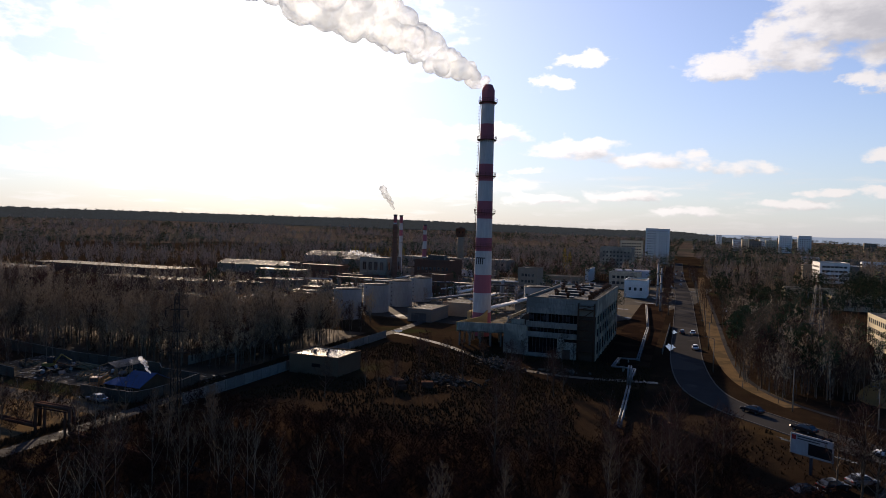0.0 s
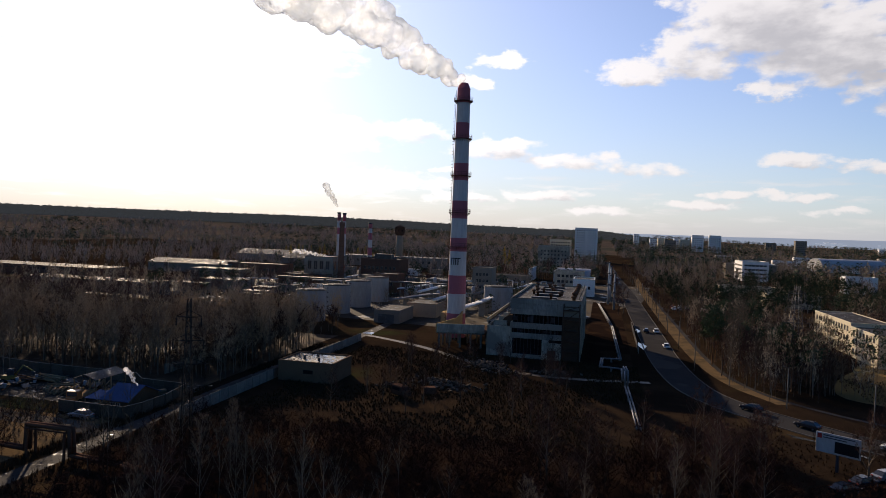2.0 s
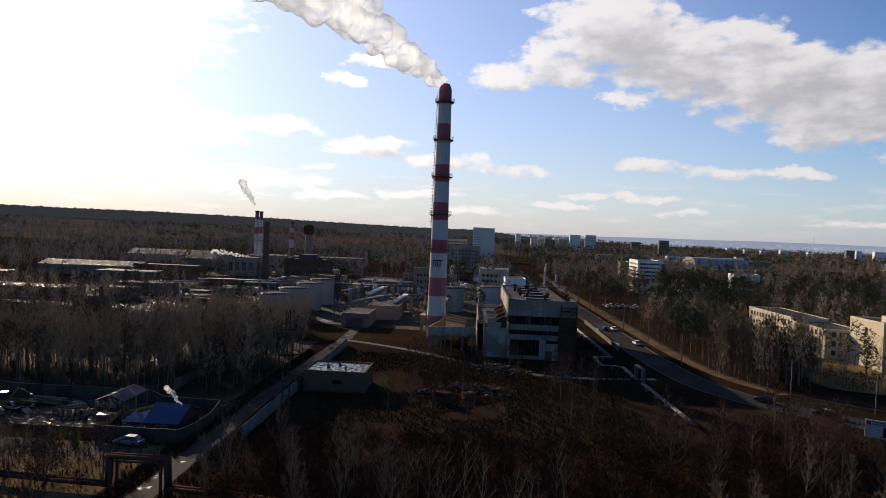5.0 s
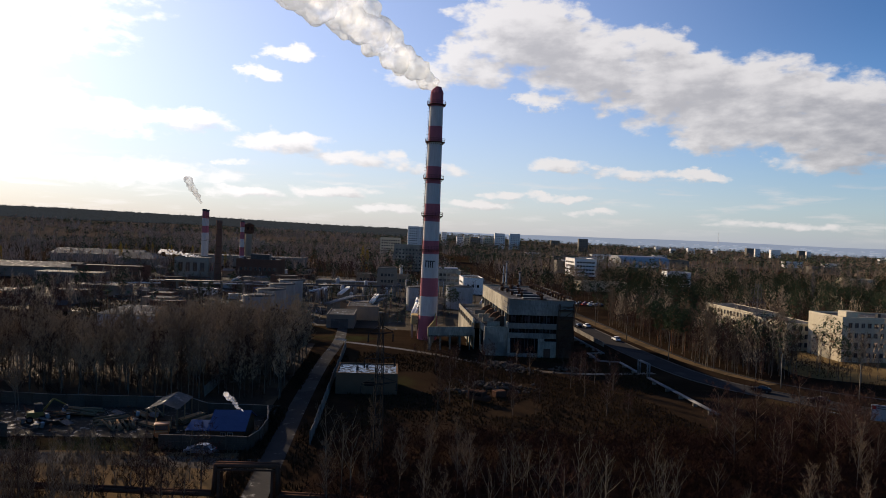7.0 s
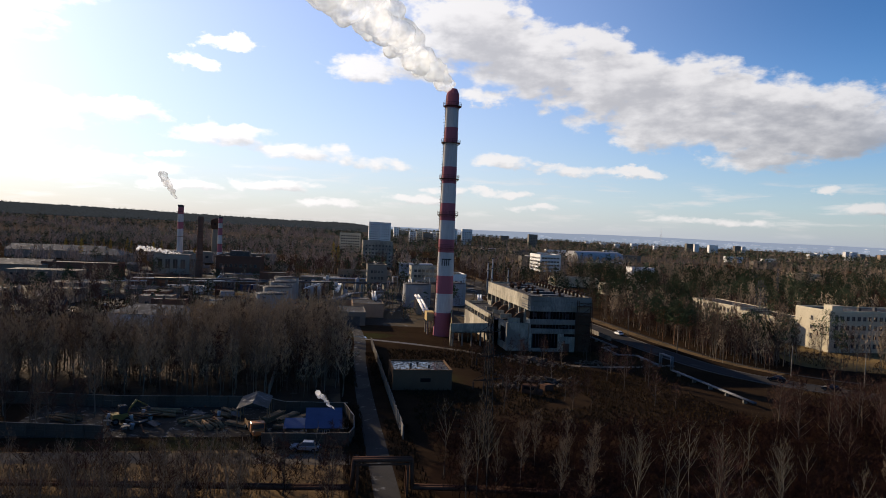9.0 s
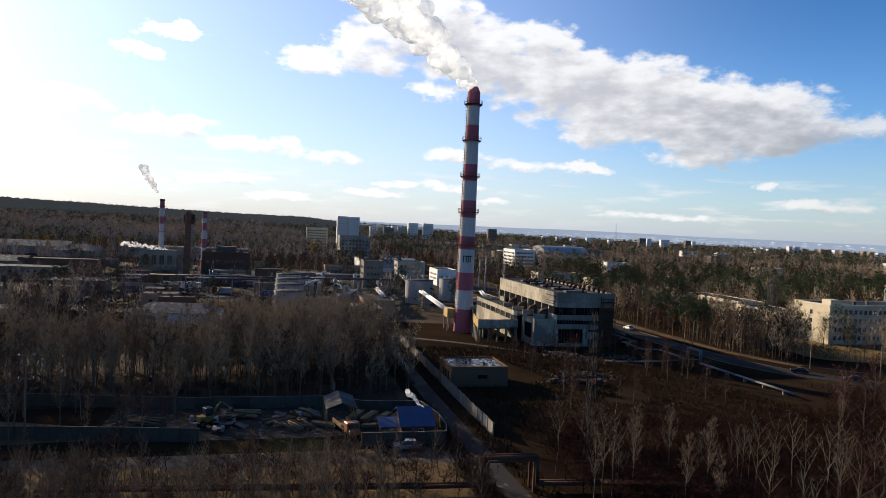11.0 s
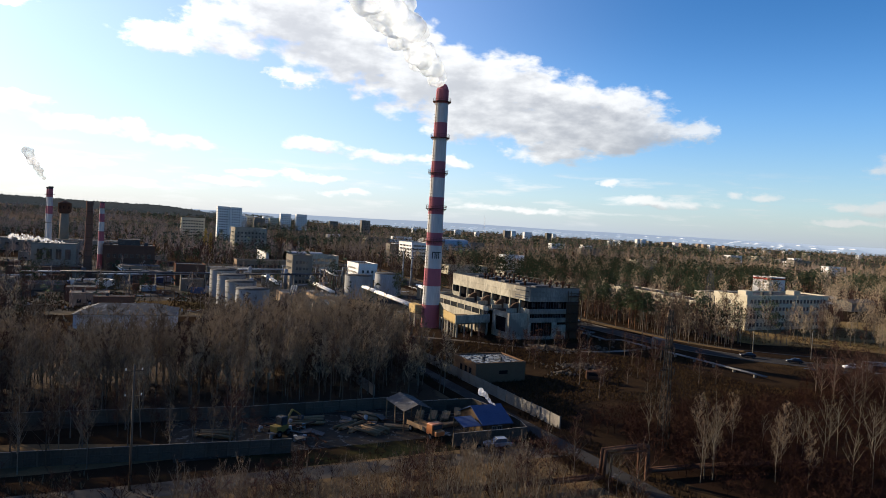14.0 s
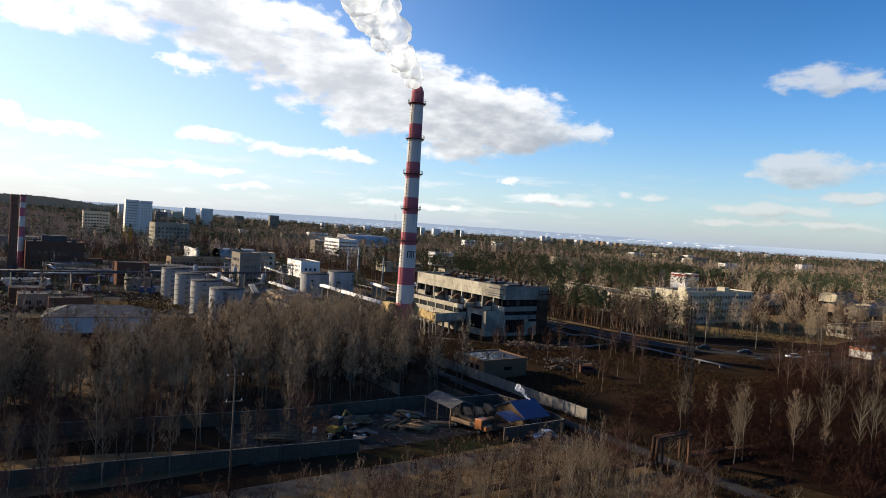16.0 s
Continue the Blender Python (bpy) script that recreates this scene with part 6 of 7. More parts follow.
# ---- pipelines ----
def pipeline(name, line, r, label, material="pipe", gap=.9, n=2, posts=6.0, z_posts=True):
    """Parallel clad pipes along a 3D line, on supports."""
    root = thing(name, pose(0, 0, 0), label, "pipeline")
    for i in range(n):
        o = (i - (n - 1) / 2) * gap
        pts = []
        for k, p in enumerate(line):
            a, b = Vector(line[max(k - 1, 0)]), Vector(line[min(k + 1, len(line) - 1)])
            d = (b - a)
            d.z = 0
            d = d.normalized() if d.length > .01 else Vector((0, 1, 0))
            pts.append(Vector(p) + Vector((d.y, -d.x, 0)) * o)
        bm = bmesh.new()
        for a, b in zip(pts, pts[1:]):
            q = (b - a).normalized() * r * .5
            tube(bm, a - q, b + q, r, sides=10)
            for s in range(1, int((b - a).length / 4)):
                c = a + (b - a) * (s * 4 / (b - a).length)
                u = (b - a).normalized() * .12
                tube(bm, c - u, c + u, r + .035, sides=10)
        part("pipe", bm, material, root)
    if z_posts:
        for a, b in zip(line, line[1:]):
            a, b = Vector(a), Vector(b)
            if abs(a.z - b.z) > .3:
                continue
            m = max(1, int((b - a).length / posts))
            for s in range(m):
                c = a + (b - a) * (s + .5) / m
                d = (b - a).normalized()
                w = gap * (n - 1) / 2 + r
                if .05 < c.z - r < 3 or (c.z > 5):
                    part("support", boxes((-.18, -w, 0, .18, w, c.z - r + .02)), "concrete", root).matrix_local = pose(c.x, c.y, 0, 0, 0, math.degrees(math.atan2(d.y, d.x)))
    return root


pipeline("heating_main", [(-19, 330, .9), (-13.6, 250, .9), (-12.2, 183, .9), (-17, 182.5, .9), (-17.4, 170.5, .9), (-12, 169.5, .9), (-12, 155.5, .9), (-12, 155.4, 4.2), (-11.7, 150.1, 4.2), (-11.7, 150, .9), (-11.2, 136, .9), (-10.6, 117, .9)],
         .19, "twin silver-clad heating pipes on low supports with an arch", gap=.55)
pipeline("lane_pipes", [(-150, 80, 1.0), (-104, 75.7, 1.0), (-96.6, 75.2, 1.0), (-96.4, 75.2, 4.6), (-89, 75, 4.6), (-88.8, 75, 1.0), (-80, 74, 1.0), (-60, 70, 1.0)], .27, "rusty twin pipes that rise over the lane in a square arch", "rust", .75, z_posts=False)
root = thing("pipe_gantry", pose(-92.7, 75.1, 0), "rusty steel gantry that carries pipes over the lane", "gantry")
for px in (-3.2, 3.2):
    for py in (-.8, .8):
        part("post", boxes((px - .14, py - .14, 0, px + .14, py + .14, 4.15)), "rust", root)
part("beam", boxes((-3.5, -.95, 4.15, 3.5, -.7, 4.32), (-3.5, .7, 4.15, 3.5, .95, 4.32), (-3.4, -.7, 4.17, -3.1, .7, 4.3), (3.1, -.7, 4.17, 3.4, .7, 4.3)), "rust", root)
pipeline("pipe_bridge", [(-63.5, 275, 6.2), (-64.6, 255.7, 6.2), (-67.8, 213, 6.6)], .55, "pale pipe bridge on posts leading to the chimney", "white", 1.2)
pipeline("pipe_rack", [(-180, 309, 7.6), (-110, 312, 7.6), (-70, 318, 7.6)], .35, "long overhead pipe rack on concrete posts", "steel", .8, 4, 9)
pipeline("pipe_rack", [(-100, 250, 5.5), (-92, 282, 5.5), (-75, 296, 5.5)], .4, "pale overhead pipes on posts beside the tanks", "pipe", .9, 3, 7)
pipeline("pipe_rack", [(-84, 262, 4.5), (-76, 300, 4.5), (-74, 352, 4.5)], .5, "overhead pale pipes on posts among works buildings", "pipe", 1.1, 2, 8)
for line, word in (([(-96, 331, 6), (-98, 285, 6)], "steel tanks"), ([(-81.6, 288, 6), (-83, 256, 6)], "low sheds"), ([(-33, 287, 6), (-37.8, 264, 6)], "boiler house")):
    pipeline("pipe_bridge", line, .5, "pale clad overhead pipes on posts near the " + word, "white", 1.1, 2, 7)


def pipe_loop(x, y, w, h, r, yaw):
    """An expansion loop: two risers and a cross pipe, with flanges."""
    root = thing("pipe_loop", pose(x, y, 0, 0, 0, yaw), "pale upright expansion loop of a clad pipe", "pipe loop", "pipe loops in the works")
    for sx in (-w / 2, w / 2):
        part("riser", tube(bmesh.new(), (sx, 0, 0), (sx, 0, h), r, sides=8), "tank", root)
        part("flange", tube(bmesh.new(), (sx, 0, h * .3), (sx, 0, h * .3 + .2), r + .12, sides=8), "steel", root)
    part("cross_pipe", tube(bmesh.new(), (-w / 2 - r, 0, h), (w / 2 + r, 0, h), r, sides=8), "tank", root)
    part("stay", tube(tube(bmesh.new(), (0, -.6, 0), (0, -.1, h), .08, sides=4), (0, .6, 0), (0, .1, h), .08, sides=4), "steel", root)


for x, y, w, h, yaw in ((-66, 352, 2.6, 8.5, 10), (-62.5, 347, 2.4, 8, 10), (-58, 340, 2.6, 9, 80), (-54, 344, 3.0, 7.5, 20), (-48, 353, 2.8, 8.5, 5), (-71, 338, 2.2, 7, 60), (-88, 322, 2.4, 6.5, 0), (-104, 330, 2.6, 7, 15), (-78, 366, 3, 8, 0), (-112, 318, 2.2, 6, 40)):
    pipe_loop(x, y, w, h, .28, yaw)
rnd = random.Random(7)
for k in range(12):
    x, y = rnd.uniform(-112, -70), rnd.uniform(300, 350)
    h = rnd.uniform(5, 10)
    root = thing("process_column", pose(x, y, 0), "slim pale process vessel among works pipes", "vessel", "process vessels")
    part("shell", turned(bmesh.new(), [(.9, 0), (.9, h - .6), (.5, h - .1), (.1, h)], 14), "tank", root)
    part("vent_pipe", tube(tube(bmesh.new(), (.95, 0, .5), (.95, 0, h + .8), .1), (.95, 0, h + .8), (0, 0, h + .8), .1), "pipe", root)


# ---- fences and walls ----
def panel_fence(name, line, h, label, w=3.0, material="fence"):
    """Concrete panels between posts, each a piece of its own."""
    root = thing(name, pose(0, 0, 0), label, "fence")
    bm = boxes((.1, -.06, 0, w - .1, .06, h), bevel=.02)
    for at, way in (((w / 2, 0, 0), (1, 0, 0)), ((0, 0, h * .52), (0, 0, 1))):
        bmesh.ops.bisect_plane(bm, geom=list(bm.verts) + list(bm.edges) + list(bm.faces), plane_co=at, plane_no=way)
    bmesh.ops.inset_individual(bm, faces=[f for f in bm.faces if abs(f.normal.y) > .9 and f.calc_area() > .3], thickness=.14, depth=-.035)
    pm = mesh("fence_panel", bm, material)
    qm = mesh("post", boxes((-.1, -.13, 0, .1, .13, h + .1), bevel=.02), "concrete" if material == "fence" else material)
    cm = mesh("coping", boxes((0, -.1, h - .002, w, .1, h + .07), bevel=.015), "fence")
    rnd = random.Random(int(abs(line[0][0]) * 7))
    for a, b in zip(line, line[1:]):
        a, b = Vector(a), Vector(b)
        n = max(1, round((b - a).length / w))
        yaw = math.degrees(math.atan2(b.y - a.y, b.x - a.x))
        s = (b - a).length / n / w
        for i in range(n):
            p = a + (b - a) * i / n
            m = pose(p.x, p.y, -.05, rnd.gauss(0, 1.2), 0, yaw)
            share("fence_panel", pm, m @ Matrix.Diagonal((s, 1, 1, 1)), root)
            share("post", qm, pose(p.x, p.y, -.05, 0, 0, yaw), root)
            if material != "fence":
                share("coping", cm, m @ Matrix.Diagonal((s, 1, 1, 1)), root)
    return root


M["fence"] = mat("weathered_fence_concrete", (.21, .19, .165), .9, dark=(.085, .078, .068), scale=.5, fine=4, vary=.18)
# yard wall concrete, its colour lowered to include the birch wood's shadow
M["shaded_fence"] = mat("wall_concrete_shade_toned", (.095, .08, .062), .95, dark=(.04, .034, .027), scale=.5, fine=4, vary=.2)
panel_fence("concrete_fence", [(-87.6, 97.5), (-87.8, 140), (-88, 186)], 2.3, "weathered pale concrete panel fence along the lane")
panel_fence("yard_wall", [(-109.8, 94.6), (-96.6, 94.3), (-95.6, 98), (-95.4, 104), (-97, 112.6), (-107.5, 113.2), (-112, 117), (-137, 117.2), (-180, 123.5), (-240, 130)], 2.1, "grey concrete panel wall round the timber yard", material="shaded_fence")
panel_fence("yard_wall", [(-220, 110), (-178, 104.5), (-134, 98.9)], 2.1, "grey concrete panel wall in front of the yard", material="shaded_fence")
panel_fence("concrete_fence", [(-111.7, 126), (-112.2, 176)], 2.2, "pale leaning concrete fence inside the birch wood")
panel_fence("road_wall", [(-6.6, 200), (-6.3, 264)], 1.5, "low pale concrete wall beside the road")

# ---- the timber yard ----
gabled("blue_house", -103.1, 97.2, 0, 5.2, 8.2, 2.2, 1.9, "small dark timber house under a blue metal roof", "house", wall="old_timber", roof="blue", over=.35, front=(1, 2, .7, .8, .9, 3))
root = thing("lean_to", pose(-106.8, 97, 0), "open lean-to under a blue metal roof", "shed")
bm = bmesh.new()
for z in (0, .08):
    q = [bm.verts.new(p) for p in ((0, 0, 2.0 + z), (3.3, 0, 2.0 + z), (3.3, 3.8, 2.6 + z), (0, 3.8, 2.6 + z))]
    bm.faces.new(q)
part("roof", bm, "blue", root)
for px, py, hh in ((.1, .1, 2.0), (3.2, .1, 2.0), (.1, 3.7, 2.57), (3.2, 3.7, 2.57)):
    part("post", boxes((px - .07, py - .07, 0, px + .07, py + .07, hh)), "timber", root)
root = thing("canopy", pose(-114.9, 103, 0), "grey corrugated canopy on timber posts", "shed")
bm = bmesh.new()
cols = 40
low = []
for k in range(cols + 1):
    y = 8.4 * k / cols
    low.append([bm.verts.new((x, y, z + .05 * (k % 2))) for x, z in ((0, 3.5), (2.6, 4.5), (5.2, 3.6))])
for p, q in zip(low, low[1:]):
    bm.faces.new((p[0], p[1], q[1], q[0])), bm.faces.new((p[1], p[2], q[2], q[1]))
part("roof", bm, "tin", root)
for px in (.2, 5.0):
    for py in (.2, 4.2, 8.2):
        part("post", boxes((px - .09, py - .09, 0, px + .09, py + .09, 3.52)), "timber", root)

def plank_stack(x, y, yaw, rows, layers, L):
    root = thing("timber_stack", pose(x, y, 0, 0, 0, yaw), "stack of sawn pale timber planks in the yard", "timber stack", "timber stacks")
    me = mesh("plank", boxes((0, 0, 0, L, .2, .1), bevel=.008), "timber")
    rnd = random.Random(int(abs(x * 10)))
    part("bearer", boxes((.5, -.1, 0, .62, rows * .23 + .1, .12)), "timber", root)
    part("bearer", boxes((L - .7, -.1, 0, L - .58, rows * .23 + .1, .12)), "timber", root)
    for j in range(layers):
        for i in range(rows):
            share("plank", me, pose(rnd.uniform(-.25, .25), i * .23, .12 + j * .11, 0, 0, rnd.uniform(-1.2, 1.2)), root)


for x, y, yaw, rows, layers, L in ((-110, 106.2, 62, 6, 8, 5.5), (-107.6, 106, 60, 6, 7, 5.5), (-105.2, 106, 58, 6, 6, 5), (-102.4, 106.5, 64, 5, 8, 5), (-108.6, 103, 10, 5, 5, 4.5), (-117, 106, -30, 6, 4, 5.5)):
    plank_stack(x, y, yaw, rows, layers, L)


def log_pile(x, y, yaw, n, L):
    root = thing("log_pile", pose(x, y, 0, 0, 0, yaw), "heap of rough logs on the yard ground", "logs", "log piles")
    rnd = random.Random(int(abs(x * 9)))
    for i in range(n):
        r = rnd.uniform(.12, .24)
        bm = tube(bmesh.new(), (0, 0, 0), (0, L * rnd.uniform(.8, 1.1), rnd.uniform(-.05, .25)), r, r * .8, 8)
        part("log", bm, "timber", root).matrix_local = pose(rnd.uniform(-1.8, 1.8), rnd.uniform(-.5, .5), r + (i // 7) * .34, 0, 0, rnd.uniform(-12, 12))


for x, y, yaw, n, L in ((-118.5, 103, 25, 14, 5), (-124, 106.5, -60, 12, 5), (-126, 112, 80, 16, 6), (-116, 110.5, 40, 12, 5), (-141, 108, 70, 12, 5)):
    log_pile(x, y, yaw, n, L)


# ---- vehicles ----
def wheel(parent, x, y, r, w=.22):
    t = part("wheel", turned(bmesh.new(), [(r * .6, -w / 2), (r, -w / 2), (r, w / 2), (r * .6, w / 2)], 16), "tyre", parent)
    t.matrix_local = pose(x, y, r, 90, 0, 0)
    part("rim", turned(bmesh.new(), [(r * .58, -w / 2 - .01), (r * .58, w / 2 + .01)], 12), "tin", t)


def car(x, y, yaw, paint, label, z=.02):
    root = thing("car", pose(x, y, z, 0, 0, yaw), label, "car")
    side = [(-2.15, .35), (-2.2, .75), (-2.05, .95), (-1.55, 1.0), (1.0, .98), (1.95, .85), (2.2, .65), (2.2, .35)]
    top = [(-1.9, .96), (-1.35, 1.42), (-.2, 1.5), (.45, 1.42), (1.15, .96)]

    def loft(prof, w0, w1):
        bm = bmesh.new()
        rows = []
        for s in (-1, 1):
            rows.append([bm.verts.new((px, s * (w0 if pz < 1.0 else w1), pz)) for px, pz in prof])
        n = len(prof)
        for i in range(n):
            j = (i + 1) % n
            bm.faces.new((rows[0][i], rows[0][j], rows[1][j], rows[1][i]))
        bm.faces.new(rows[0][::-1]), bm.faces.new(rows[1])
        bmesh.ops.recalc_face_normals(bm, faces=bm.faces)
        bmesh.ops.bevel(bm, geom=list(bm.edges), offset=.05, segments=1, affect="EDGES")
        return bm

    part("body", loft(side, .88, .88), paint, root)
    part("cabin", loft(top, .8, .64), "glass", root, "dark glazed cabin")
    part("roof", boxes((-1.25, -.6, 1.44, .35, .6, 1.53), bevel=.03), paint, root)
    for wx in (-1.35, 1.35):
        for wy in (-.8, .8):
            wheel(root, wx, wy, .33)
    for s in (-.62, .62):
        part("headlight", boxes((2.16, s - .18, .6, 2.225, s + .18, .74)), "white", root)
        part("tail_light", boxes((-2.225, s - .18, .7, -2.16, s + .18, .85)), "red_car", root)
    return root


for x, y, yaw, paint, word in ((15.7, 98.7, 35, "black_car", "black"), (19.4, 102.6, 35, "black_car", "black"), (23.6, 106.4, 32, "grey_car", "silver"), (30.6, 121.6, 150, "white_car", "white"),
                               (-1.8, 245.4, 92, "black_car", "black"), (1.7, 246, 92, "white_car", "white"), (2.3, 213.5, 92, "white_car", "white"),
                               (12.4, 141.4, 140, "black_car", "black"), (20, 131.6, 137, "black_car", "black")):
    car(x, y, yaw, paint, word + " car on the asphalt", .03)
car(-103.1, 92.3, 172, "grey_car", "silver car parked in front of the yard wall", .02)
for k in range(14):
    rnd = random.Random(k)
    car(16 + (k % 7) * 3.1, 330 + (k // 7) * 7, 88 + rnd.uniform(-4, 4), ("white_car", "grey_car", "black_car", "red_car")[k % 4], ("white", "silver", "black", "red")[k % 4] + " car parked beside the road", .0)
for k in range(9):
    car(-11 + (k % 2) * 5.2 - k * .12, 460 + k * 27, 92, ("white_car", "grey_car", "black_car")[k % 3], ("white", "silver", "black")[k % 3] + " car on the long straight road", .03)


def truck(x, y, yaw):
    root = thing("truck", pose(x, y, .0, 0, 0, yaw), "old truck with an orange cab and timber bed", "truck")
    part("cab", boxes((1.6, -1.1, .7, 3.2, 1.1, 2.5), bevel=.12), "orange", root)
    part("windscreen", boxes((3.19, -.9, 1.6, 3.23, .9, 2.3)), "glass", root)
    part("bonnet", boxes((3.2, -.9, .7, 4.0, .9, 1.5), bevel=.1), "orange", root)
    part("bed", boxes((-3.4, -1.2, 1.0, 1.5, 1.2, 1.15), (-3.4, -1.2, 1.15, 1.5, -1.1, 1.7), (-3.4, 1.1, 1.15, 1.5, 1.2, 1.7)), "timber", root)
    part("chassis", boxes((-3.4, -.45, .6, 3.6, .45, .98)), "steel", root)
    for wx in (-2.4, 2.7):
        for wy in (-1, 1):
            wheel(root, wx, wy, .5, .3)


truck(-111.6, 101.5, -75)
root = thing("loader", pose(-134, 107.2, 0, 0, 0, 30), "yellow crane loader standing in the yard", "loader")
part("body", boxes((-1.4, -.9, .7, 1.0, .9, 1.7), bevel=.1), "yellow", root)
part("cab", boxes((-.4, -.7, 1.7, .9, .7, 3.0), bevel=.08), "glass", root)
part("boom", tube(tube(bmesh.new(), (.9, 0, 1.6), (2.4, 0, 3.6), .18), (2.4, 0, 3.6), (4.2, 0, 2.4), .14), "yellow", root)
part("grab", boxes((4.0, -.5, 1.6, 4.6, .5, 2.3), bevel=.08), "steel", root)
for wx in (-1, .8):
    for wy in (-.9, .9):
        wheel(root, wx, wy, .55, .35)
root = thing("wrecked_van", pose(-56.8, 126.4, 0, 0, 0, -35), "abandoned rusty van body on the waste ground", "van")
part("body", boxes((-2.2, -1.0, .4, 1.2, 1.0, 2.3), bevel=.15), "rust", root)
part("front", boxes((1.2, -.95, .4, 2.3, .95, 1.5), bevel=.15), "rust", root)
for s in (-1.01, .98):
    part("side_window", boxes((-1.6, s, 1.4, .8, s + .03, 2.0)), "dark", root)
root = thing("debris_crate", pose(-52, 131, 0, 0, 0, 25), "broken dark crate lying on the waste ground", "crate")
part("box", boxes((-1.3, -.9, 0, 1.3, .9, 1.4), bevel=.1), "rust", root)

# ---- billboard, street lamps, rubble ----
root = thing("billboard", pose(17.4, 107.6, 0, 0, 0, -33), "large pale grey billboard with a dark picture on a post", "billboard")
part("board", boxes((-3, -.12, 2.6, 3, .12, 5.6), bevel=.03), "tank", root)
part("poster", boxes((-.4, -.135, 2.9, 2.8, -.122, 4.6)), "black_car", root)
part("poster", boxes((-2.8, -.135, 4.7, -2.2, -.122, 5.4)), "red_car", root)
for k in range(2):
    part("lettering_bar", boxes((-2.0, -.135, 5.2 - k * .35, 2.2 - k, -.122, 5.35 - k * .35)), "steel", root)
part("post", boxes((-.18, -.1, 0, .18, .2, 2.6)), "steel", root)


def lamp(x, y, yaw):
    root = thing("street_lamp", pose(x, y, 0, 0, 0, yaw), "slim concrete street lamp beside the road", "street lamp", "street lamps along the road")
    part("pole", turned(bmesh.new(), [(.14, 0), (.08, 8.5)], 8), "concrete", root)
    part("arm", tube(bmesh.new(), (0, 0, 8.4), (1.8, 0, 8.9), .05), "steel", root)
    part("head", boxes((1.6, -.12, 8.84, 2.3, .12, 9.0), bevel=.03), "steel", root)


for k in range(12):
    lamp(6.4 - k * .35, 180 + k * 34, 180)
for x, y in ((20, 146), (32, 135), (48, 122)):
    lamp(x, y, 230)


root = thing("utility_pole", pose(-155.4, 91.5, 0), "slim dark timber utility pole with cross arms", "utility pole")
part("pole", turned(bmesh.new(), [(.16, 0), (.1, 15.5)], 8), "bark", root)
for z in (11.5, 14.6):
    part("cross_arm", boxes((-1.0, -.06, z, 1.0, .06, z + .12)), "bark", root)
    for q in (-.9, .9):
        part("insulator", turned(bmesh.new(), [(.05, z + .12), (.09, z + .2), (.04, z + .4)], 6, cx=q), "white", root)


def rubble(x, y, sx, sy, n, label, yaw=0.0):
    root = thing("rubble_heap", pose(x, y, 0, 0, 0, yaw), label, "rubble")
    rnd = random.Random(n)
    meshes = []
    for k in range(6):
        bm = bmesh.new()
        bmesh.ops.create_cube(bm, size=1)
        for v in bm.verts:
            v.co = Vector((v.co.x * rnd.uniform(.7, 1.6), v.co.y * rnd.uniform(.5, 1.1), v.co.z * rnd.uniform(.25, .7))) + Vector([rnd.uniform(-.15, .15) for _ in range(3)])
        bmesh.ops.bevel(bm, geom=list(bm.edges), offset=.06, segments=1, affect="EDGES")
        meshes.append(mesh("slab_piece", bm, "rubble"))
    for i in range(n):
        u, v = rnd.gauss(0, .42), rnd.gauss(0, .42)
        z = max(0, .9 - 1.6 * (u * u + v * v)) * rnd.random()
        s = rnd.uniform(.2, .85)
        share("slab_piece", meshes[i % 6], pose(u * sx, v * sy, z + .12, rnd.uniform(-40, 40), rnd.uniform(-40, 40), rnd.uniform(0, 360)) @ Matrix.Scale(s, 4), root)


rubble(-45, 163, 10, 5.5, 260, "long heap of broken concrete slabs near the boiler house", -50)
rubble(-51, 140, 9, 4.5, 190, "scattered broken concrete on the waste ground", -20)
rubble(-60, 134, 6, 3, 40, "few broken slabs in dry grass", 10)
rubble(-101, 92.4, 1.8, .8, 14, "few pale slabs dumped in front of the yard wall", 5)
rubble(-30, 160, 7, 4, 50, "low heap of broken concrete beside the path", 20)
# standing water on lane, yard and road
def pool(bm, x, y, z, w, d, a):
    """One flat pool with a ragged rim."""
    rng = random.Random(int(abs(x * 100)))
    m = pose(x, y, z, 0, 0, a)
    bm.faces.new([bm.verts.new(m @ Vector((math.cos(k * .449) * w * rng.uniform(.4, 1.15), math.sin(k * .449) * d * rng.uniform(.4, 1.15), 0))) for k in range(14)])
    return bm


for x, y, w, d, a in [(-4.9, 214, 1.6, 7, 4), (-4.6, 248, 1.0, 5, 0), (17, 124.5, 3.5, .9, -38), (-90.5, 200, 2.2, 4, 40), (-107, 93.4, 3, .7, 0), (24, 117.5, 3, .6, -40)]:
    tagged(part("puddle", pool(bmesh.new(), x, y, .032, w, d, a), "puddle"), "shallow puddle that mirrors the sky", "water", kind="structure")


